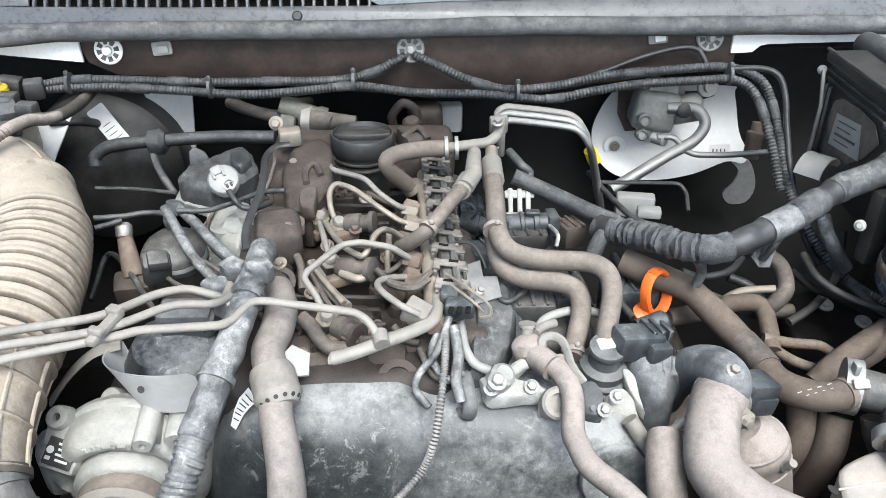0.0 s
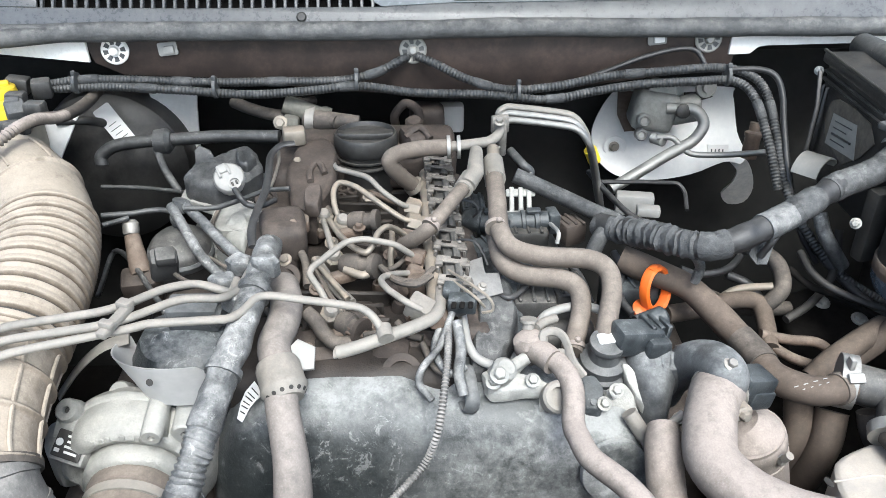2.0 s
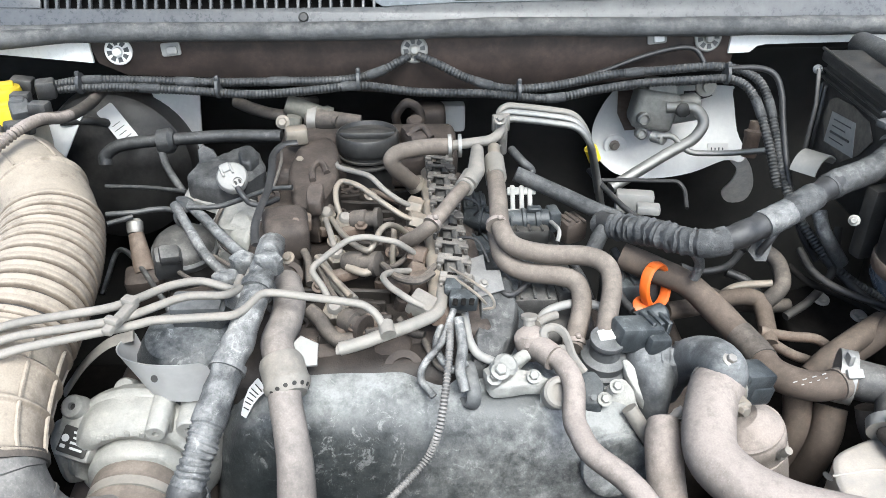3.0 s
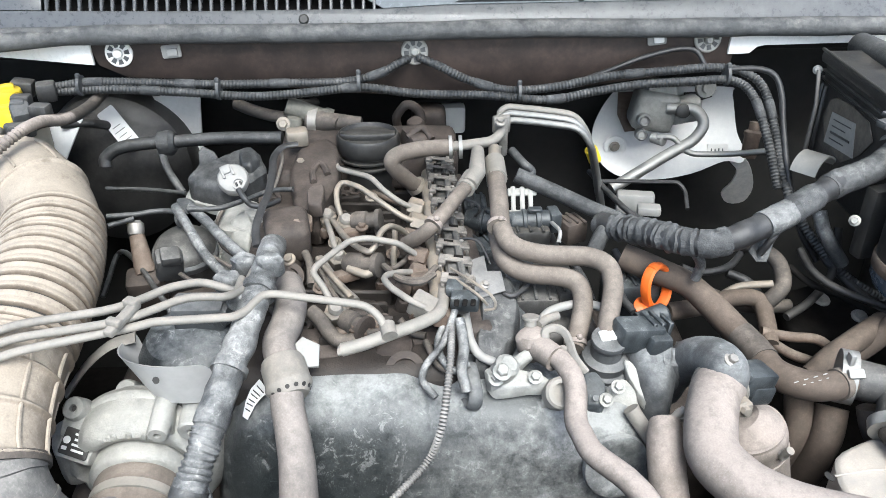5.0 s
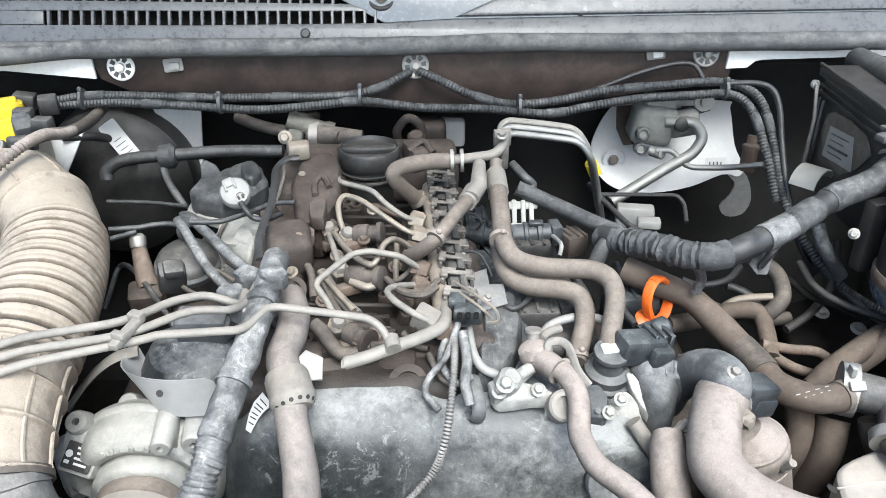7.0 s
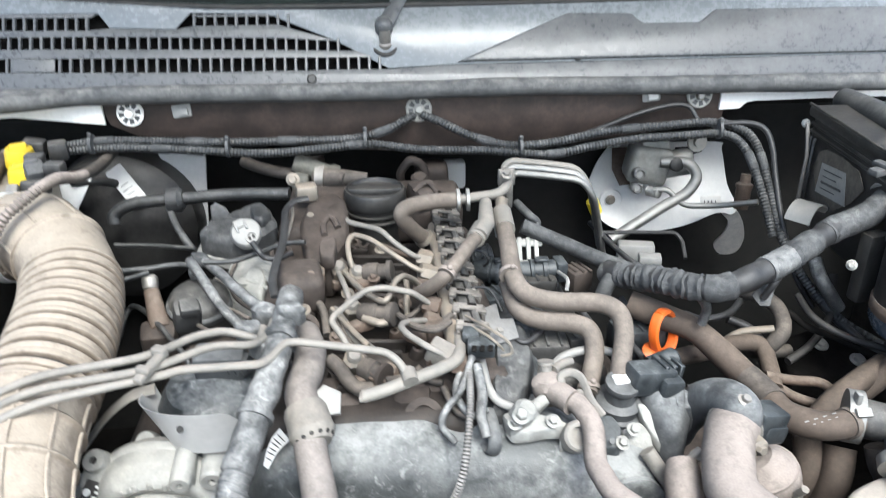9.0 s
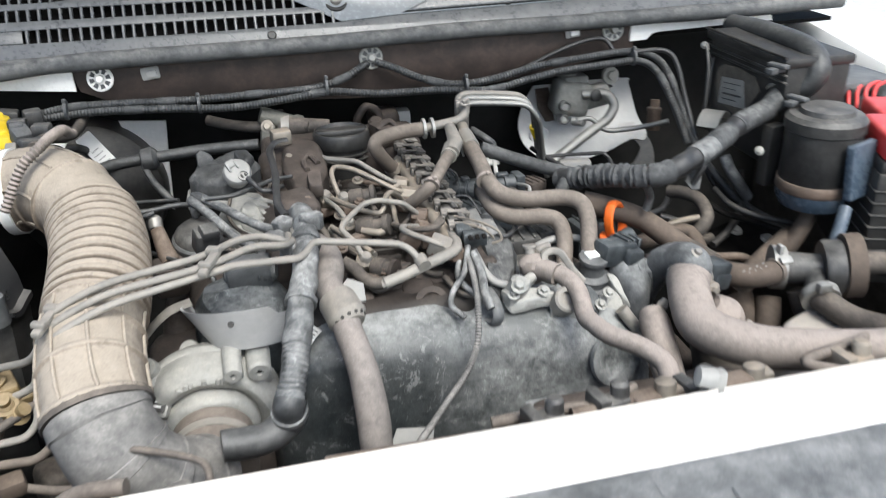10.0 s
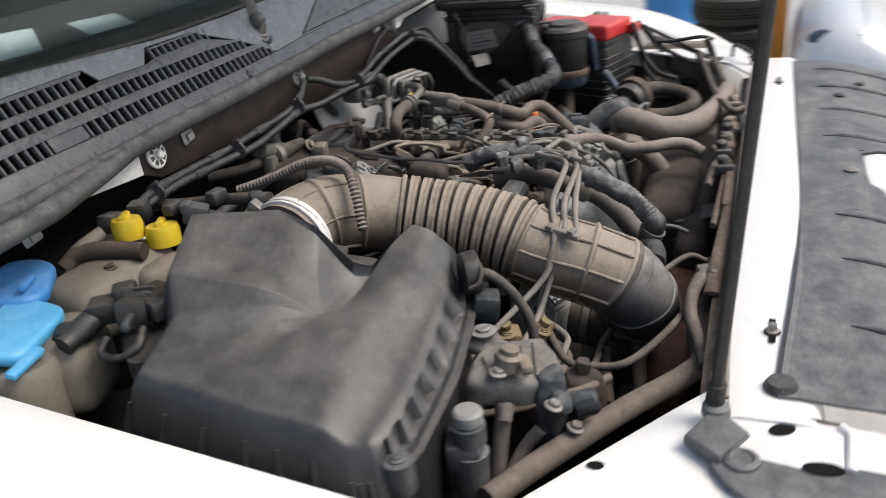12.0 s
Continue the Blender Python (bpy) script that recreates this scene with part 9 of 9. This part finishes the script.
solo("charge_air_duct", sweep(catmull([(0.218, 0.56, 0.935), (0.212, 0.52, 0.915), (0.216, 0.49, 0.87), (0.222, 0.47, 0.80)], 8), lambda s, u: 0.0175 - 0.003 * max(0, 0.08 - u) / 0.08, 20), RUBBER_PALE, "tan dusty duct diving below the charge pipe", "duct")
duct2 = thing("lower_air_duct", "wide tan dusty air duct with a rim and clip", "air duct")
part("tube", sweep(evenly(catmull([(0.302, 0.58, 0.918), (0.307, 0.579, 0.91), (0.318, 0.579, 0.88), (0.332, 0.582, 0.83), (0.341, 0.589, 0.78)], 8), 0.004), lambda s, u: 0.034 * math.sqrt(min(1.0, 0.25 + s / 0.02)) + (0.002 if 0.018 < s < 0.030 else 0), 28), RUBBER_PALE, duct2)
part("clip", joined(block((0.009, 0.010, 0.008), (0.332, 0.547, 0.900), (0, 0, 20), 0.002), lathe([(0.004, 0), (0.004, 0.010)], (0.332, 0.543, 0.905), (0.2, -0.5, 1), 12)), PIPE_PALE, duct2)
for z_, r_ in ((0.905, 0.0352), (0.893, 0.0362), (0.878, 0.0356)):
    part("rim_ring", lathe([(r_ - 0.003, -0.002), (r_, -0.0015), (r_, 0.0015), (r_ - 0.003, 0.002)], (0.307 + (0.910 - z_) * 0.36, 0.579, z_), (-0.33, 0.0, 1), 32), RUBBER_PALE, duct2)
solo("plastic_plug", joined(lathe([(0.009, 0), (0.0095, 0.004), (0.009, 0.016), (0.006, 0.017)], (0.170, 0.350, 0.997), (-0.9, 0.2, 0.2), 18), block((0.012, 0.012, 0.03), (0.178, 0.356, 0.985), (0, 0, 0), 0.003)), CREAM, "dirty white plastic plug on the crossmember edge", "plug")
clipr = thing("hose_bracket", "rusty bracket and clips along the crossmember edge", "bracket")
part("strip", joined(block((0.20, 0.016, 0.012), (0.16, 0.372, 0.955), (0, 0, -3), 0.004), block((0.05, 0.022, 0.02), (0.20, 0.375, 0.965), (0, 0, 5), 0.005), block((0.03, 0.02, 0.018), (0.12, 0.378, 0.962), (0, 0, 10), 0.005), block((0.16, 0.014, 0.012), (-0.04, 0.368, 0.960), (0, 0, 0), 0.003), sweep([Vector((0.05, 0.38, 0.958)), Vector((0.20, 0.376, 0.968))], 0.008, 10)), RUST, clipr)
for x in (0.23, 0.19, 0.14):
    part("clip", joined(lathe([(0.010, 0), (0.010, 0.014), (0.006, 0.016)], (x, 0.378, 0.965), (0, 0.2, 1), 14), block((0.014, 0.016, 0.01), (x + 0.012, 0.38, 0.968), (0, 0, 0), 0.003)), PIPE, clipr)
cable = thing("bonnet_cable_guide", "dusty rusty steel guide strip with cable clips on the crossmember", "cable guide")
part("strip", joined(sweep([Vector((0.122, 0.351, 0.962)), Vector((-0.046, 0.360, 0.962)), Vector((-0.251, 0.369, 0.960)), Vector((-0.367, 0.373, 0.958))], 0.009, 8, 0.35), sweep([Vector((0.036, 0.376, 0.957)), Vector((-0.173, 0.383, 0.955))], 0.0045, 8)), RUST, cable)
for p in ((0.334, 0.374, 0.968), (0.172, 0.377, 0.966), (0.088, 0.381, 0.964), (0.023, 0.376, 0.962)):
    part("clip", rough_up(joined(block((0.034, 0.020, 0.012), p, (0, 0, 12), 0.003), lathe([(0.009, 0), (0.009, 0.012), (0.006, 0.015)], Vector(p) + Vector((0.010, 0.004, 0.004)), (0, 0.2, 1), 14), block((0.012, 0.026, 0.018), Vector(p) + Vector((-0.012, 0.002, 0.002)), (0, 0, 12), 0.002)), 0.001, 0.01), PIPE if p[0] > 0.2 else BLACK_DUSTY, cable)
for pts in ([(0.314, 0.354, 0.972), (0.284, 0.378, 0.975), (0.350, 0.397, 0.972), (0.377, 0.410, 0.966)], [(0.120, 0.401, 0.962), (0.083, 0.387, 0.960), (0.040, 0.396, 0.955), (-0.020, 0.400, 0.950)], [(-0.335, 0.387, 0.962), (-0.371, 0.394, 0.958), (-0.400, 0.393, 0.945), (-0.442, 0.379, 0.935), (-0.478, 0.370, 0.930)]):
    part("cable", hose(pts, 0.0075 if pts[0][0] > 0 else 0.0105, 10), RUBBER_MID, cable)
solo("air_guide", joined(slab([(0, 0), (0.11, 0.0), (0.12, 0.05), (0.01, 0.06)], 0.004, axes((0.031, 0.451, 0.86), (0, 0.15, 1), 100), 0.001)), GREY_PLASTIC, "grey plastic air guide beside the radiator", "air guide")
# the fan cowl and radiator below
fan = thing("fan_shroud", "brown dusty fan shroud behind the radiator", "fan shroud")
part("shell", rough_up(block((0.50, 0.05, 0.30), (0.18, 0.42, 0.72), (0, 0, 0), 0.02, 3), 0.004, 0.05), ENGINE, fan)
part("hub_cover", rough_up(block((0.26, 0.10, 0.12), (0.17, 0.47, 0.83), (0, 0, 0), 0.03, 4), 0.004, 0.05), ENGINE, fan)
for k in range(4):
    part("rib", block((0.006, 0.012, 0.20), (0.02 + 0.10 * k, 0.449, 0.74), (0, 0, 0), 0.002, 1), ENGINE, fan)
low_e = thing("lower_engine", "dark greasy lower engine and gearbox casings", "engine casing")
for size, at in (((0.34, 0.60, 0.30), (-0.05, 0.86, 0.64)), ((0.16, 0.30, 0.22), (-0.30, 0.72, 0.72)), ((0.20, 0.34, 0.20), (0.25, 0.80, 0.70))):
    part("casing", rough_up(block(size, at, (0, 0, 0), 0.03, 3), 0.008, 0.06), ENGINE, low_e)
part("manifold", rough_up(joined(block((0.10, 0.24, 0.10), (-0.25, 0.76, 0.89), (0, 0, 8), 0.03, 3), hose([(-0.25, 0.88, 0.90), (-0.32, 0.90, 0.86), (-0.34, 0.84, 0.80)], 0.03)), 0.004, 0.03), ENGINE, low_e)

solo("radiator_crossbar", rough_up(block((0.34, 0.05, 0.06), (-0.20, 0.425, 0.80), (0, 0, 0), 0.012, 3), 0.003, 0.04), OXIDE, "reddish brown painted crossbar low behind the radiator", "crossbar")

# left-hand hose with its ridged clamp, and the taped loom down the front
lh = thing("front_coolant_hose", "dusty grey-brown coolant hose with a ridged collar", "coolant hose")
HP = [(-0.145, 0.699, 1.005), (-0.136, 0.661, 1.01), (-0.136, 0.63, 1.008), (-0.141, 0.603, 1.002), (-0.133, 0.578, 0.992), (-0.129, 0.550, 0.978), (-0.123, 0.528, 0.958), (-0.119, 0.509, 0.936), (-0.118, 0.478, 0.895), (-0.125, 0.470, 0.865), (-0.19, 0.464, 0.840), (-0.26, 0.468, 0.80), (-0.30, 0.48, 0.74)]
part("rubber_run", sweep(catmull(HP, 10), lambda s, u: 0.0150 + 0.004 * max(0, 0.3 - u) + 0.0022 * math.exp(-((u - 0.48) / 0.1) ** 2), 18), HOSE_GREY, lh)
CD = Vector((-0.127, 0.56, 0.984)) - Vector((-0.137, 0.586, 0.998))
CF = axes(Vector((-0.131, 0.571, 0.99)), CD)
part("collar", moved(lathe([(0.0150, -0.019), (0.0185, -0.018), (0.0205, -0.013), (0.0208, 0.006), (0.0218, 0.008), (0.0215, 0.011), (0.0150, 0.020)], seg=32), CF), PIPE_PALE, lh, "wide moulded collar with holes")
for k in range(14):
    part("collar_hole", moved(lathe([(0.0021, -0.001), (0.0021, 0.0004)], (0.0178, 0, 0.0160), (0.8, 0, 0.6), 10), CF @ pose(0, 0, 0, 0, 0, k * 360 / 14)), INK, lh)
part("white_tag", slab([(-0.012, -0.012), (0.010, -0.016), (0.016, 0.004), (0.002, 0.016), (-0.014, 0.006)], 0.006, axes((-0.118, 0.601, 0.992), (0.1, -0.6, 0.8), 8), 0.0015), CREAM, lh, "small white plastic tag")
fl = thing("front_loom", "grey taped wiring duct running down the front", "wiring duct")
FP = [(-0.160, 0.735, 1.03), (-0.157, 0.707, 1.045), (-0.156, 0.659, 1.050), (-0.159, 0.626, 1.045), (-0.165, 0.579, 1.035), (-0.174, 0.543, 1.020), (-0.181, 0.507, 1.005), (-0.188, 0.481, 0.990), (-0.195, 0.462, 0.972), (-0.198, 0.458, 0.962), (-0.2, 0.465, 0.942), (-0.223, 0.455, 0.934), (-0.262, 0.45, 0.937)]
fp = evenly(catmull(FP, 12), 0.0013)
FC = int(0.765 * (len(fp) - 1))
part("duct", rough_up(sweep(fp[: FC + 1], lambda s, u: 0.0128 + 0.0014 * u - (0.0018 * (0.5 + 0.5 * math.cos(s * 2 * math.pi / 0.0052)) if 0.83 < u < 0.985 else 0), 20), 0.0024, 0.014), FOIL, fl)
part("lower_duct", rough_up(sweep(fp[FC - 2 :], lambda s, u: 0.0152 + 0.0004 * math.sin(s * 300), 18), 0.0009, 0.02), LOOM, fl, "dark lower end of the duct")
for u in (0.28, 0.50, 0.80):
    i = int(u * (len(fp) - 1))
    part("tape_band", band(fp[i], fp[i + 2] - fp[i - 2], 0.0150 if u < 0.6 else 0.0162, 0.010 if u < 0.4 else 0.006, 0.0012), FOIL, fl)
for p in ((-0.19, 0.649, 1.045), (-0.178, 0.673, 1.05), (-0.173, 0.62, 1.045), (-0.148, 0.651, 1.062)):
    part("clip", rough_up(cast([Vector(p) + Vector((0.012 * math.cos(k * 1.047) * (1 + 0.3 * (k % 2)), 0.010 * math.sin(k * 1.047), 0.004)) for k in range(6)], 0.014, 0.7, 0.003), 0.002, 0.008), FOIL, fl)

# clutter in the dark on the right
for pts, r, m_ in (([(0.452, 0.845, 0.92), (0.472, 0.821, 0.91), (0.505, 0.81, 0.9), (0.545, 0.776, 0.89)], 0.006, DARK), ([(0.384, 0.865, 0.9), (0.411, 0.854, 0.89), (0.422, 0.818, 0.88)], 0.008, LOOM_DARK), ([(0.464, 0.852, 0.94), (0.469, 0.815, 0.93), (0.496, 0.787, 0.92), (0.552, 0.759, 0.91)], 0.006, RUBBER_BLACK), ([(0.311, 0.834, 0.93), (0.337, 0.836, 0.92), (0.375, 0.847, 0.92), (0.41, 0.887, 0.92)], 0.006, LOOM_DARK), ([(0.354, 0.851, 0.88), (0.4, 0.833, 0.87), (0.464, 0.845, 0.86)], 0.012, RUBBER), ([(0.444, 0.807, 0.87), (0.482, 0.828, 0.88), (0.519, 0.861, 0.9), (0.527, 0.888, 0.95)], 0.007, RUBBER_BLACK)):
    solo("dark_cable", hose(pts, r, 10), m_, "dark dusty cable low beside the engine", "cable", "low cables")
shelf = thing("inner_bracket", "dark dusty stepped bracket on the inner wing", "bracket")
part("plate", rough_up(cast([(0.474, 0.9, 0.84), (0.529, 0.91, 0.85), (0.606, 0.88, 0.85), (0.586, 0.823, 0.82), (0.465, 0.827, 0.82)], 0.03, 0.85, 0.006), 0.004, 0.03), DARK, shelf)
for p in ((0.508, 0.849, 0.865), (0.544, 0.818, 0.86)):
    part("bolt", bolt(p, (0, -0.3, 1), 0.007, 0.007), ALU, shelf)

# wiper
wiper = thing("wiper_arm", "wiper arm tinted grey for sky sheen, domed cap on a black collar", "wiper")
WC = Vector((-0.054, 1.112, 1.210))
WM = axes(WC, (0, -0.72, 0.69))
part("collar", moved(sweep([(0.0168 * math.cos(a), 0.0168 * math.sin(a), 0) for a in np.linspace(0, 2 * math.pi, 41)], 0.0034, 10), WM), RUBBER_BLACK, wiper, "black rubber collar")
part("seat", moved(lathe([(0.015, -0.012), (0.015, -0.003), (0.004, -0.002)], seg=24), WM), BLACK, wiper)
part("spindle", lathe([(0.0105, -0.012), (0.0105, 0.002), (0.0080, 0.004), (0.0080, 0.022)], WC, (0, -0.25, 1), 20), STEEL, wiper, "bright steel spindle")
part("nut_cap", lathe([(0.0100, -0.010), (0.0122, -0.006), (0.0128, 0.002), (0.0112, 0.009), (0.0070, 0.0125), (0.001, 0.0135)], WC + Vector((-0.001, 0.001, 0.024)), (0, -0.45, 0.9), 24), COWL, wiper, "grey domed cap")
# black arm coloured grey to carry the sky's reflection
part("arm", sweep([WC + Vector((0.002, 0.006, 0.027)), WC + Vector((0.012, 0.02, 0.043)), WC + Vector((0.04, 0.055, 0.078)), WC + Vector((0.16, 0.21, 0.168))], lambda s, u: 0.0135 - 0.005 * u, 12, 0.5), COWL, wiper, "wiper arm, sky sheen put in as grey")

# ---------------------------------------------------------------- the yard beyond
post = thing("lift_post", "orange painted steel post standing in the yard", "post")
part("column", block((0.09, 0.09, 2.6), (3.4, 0.27, 1.3), (0, 0, 12), 0.01), material("orange_paint", (0.75, 0.30, 0.03), 0.45, dust=0.2, grain=0.15), post)
part("foot", block((0.4, 0.4, 0.03), (3.4, 0.27, 0.015), (0, 0, 12), 0.005), DARK, post)
part("hook", block((0.06, 0.22, 0.06), (3.36, 0.10, 0.80), (0, 0, 12), 0.02), BLACK, post)
other = thing("parked_car", "silver car parked beyond the wing", "car")
CAR = [(0.20, 0.0), (0.21, 0.30), (0.17, 0.46), (0.08, 0.57), (-0.02, 0.60), (-0.12, 0.57), (-0.28, 0.49), (-0.60, 0.44), (-1.2, 0.42), (-1.55, 0.34), (-1.62, 0.0)]
silver = material("silver_paint", (0.78, 0.79, 0.80), 0.25, 0.1, tone=0.9, dust=0.2, dust_colour=(0.5, 0.5, 0.48), grain=0.08, bump=0.02, clear=0.5)
part("front_wing", loft([[(x, y - s * 0.25, z * k) for y, z in catmull(CAR, 4)] for x, s, k in ((2.62, 0.5, 0.70), (2.66, 0.2, 0.86), (2.74, 0.05, 0.96), (2.9, 0.0, 1.0), (3.3, 0.0, 1.02), (4.0, 0.1, 1.0), (4.4, 0.3, 0.9))]), silver, other)
part("crease", sweep(catmull([(2.70, -0.06, 0.555), (2.9, -0.10, 0.588), (3.4, -0.12, 0.60), (3.9, -0.14, 0.585)], 6), 0.006, 8), silver, other)
part("lamp_glass", slab(ring(20, 0.05, 0.03), 0.006, axes((2.78, 0.10, 0.535), (-0.75, 0.35, 0.55), 20), 0.002), SMOKE, other, "bluish lamp glass")
drum = thing("oil_drum", "blue steel drum standing in the yard", "drum")
part("shell", lathe([(0.28, 0), (0.285, 0.01), (0.28, 0.03), (0.28, 0.29), (0.288, 0.30), (0.28, 0.31), (0.28, 0.58), (0.288, 0.59), (0.28, 0.60), (0.28, 0.86), (0.286, 0.88), (0.27, 0.88), (0.265, 0.865)], (5.85, 0.98, 0.0), seg=36), BLUE, drum)
part("lid", lathe([(0.267, 0.866), (0.26, 0.868), (0.06, 0.868)], (5.85, 0.98, 0.0), seg=36), BLUE, drum)
for z in (0.11, 0.31):
    worn = thing("worn_tyre", "worn black car tyre lying in the yard", "tyre", "stacked tyres")
    part("casing", lathe([(0.19, -0.09), (0.25, -0.10), (0.29, -0.075), (0.30, 0.0), (0.29, 0.075), (0.25, 0.10), (0.19, 0.09), (0.18, 0.06)], (4.75, 0.50, z), (0, 0, 1), 36), RUBBER_BLACK, worn)
    for k in range(4):
        part("tread_groove", lathe([(0.2995, -0.002), (0.3025, -0.001), (0.3025, 0.001), (0.2995, 0.002)], (4.75, 0.50, z - 0.03 + 0.02 * k), (0, 0, 1), 36), DARK, worn)
yel = thing("yellow_machine", "yellow machine body standing in the yard", "machine")
part("body", block((0.9, 0.5, 0.75), (3.9, 1.75, 0.62), (0, 0, 10), 0.08, 4), YELLOW, yel)
part("base", block((0.7, 0.4, 0.26), (3.9, 1.75, 0.13), (0, 0, 10), 0.03), DARK, yel)

# seat every thing's empty at the base of its parts
for ob in [o for o in scene.objects if o.type == "EMPTY" and o.parent is None and o.location.length < 1e-6]:
    lo = [1e9] * 3
    hi = [-1e9] * 3
    for child in ob.children:
        for corner_ in child.bound_box:
            w = child.matrix_basis @ Vector(corner_)
            lo, hi = [min(a, b) for a, b in zip(lo, w)], [max(a, b) for a, b in zip(hi, w)]
    base = Vector(((lo[0] + hi[0]) / 2, (lo[1] + hi[1]) / 2, lo[2]))
    ob.location = base
    for child in ob.children:
        child.matrix_parent_inverse = Matrix.Translation(-base)
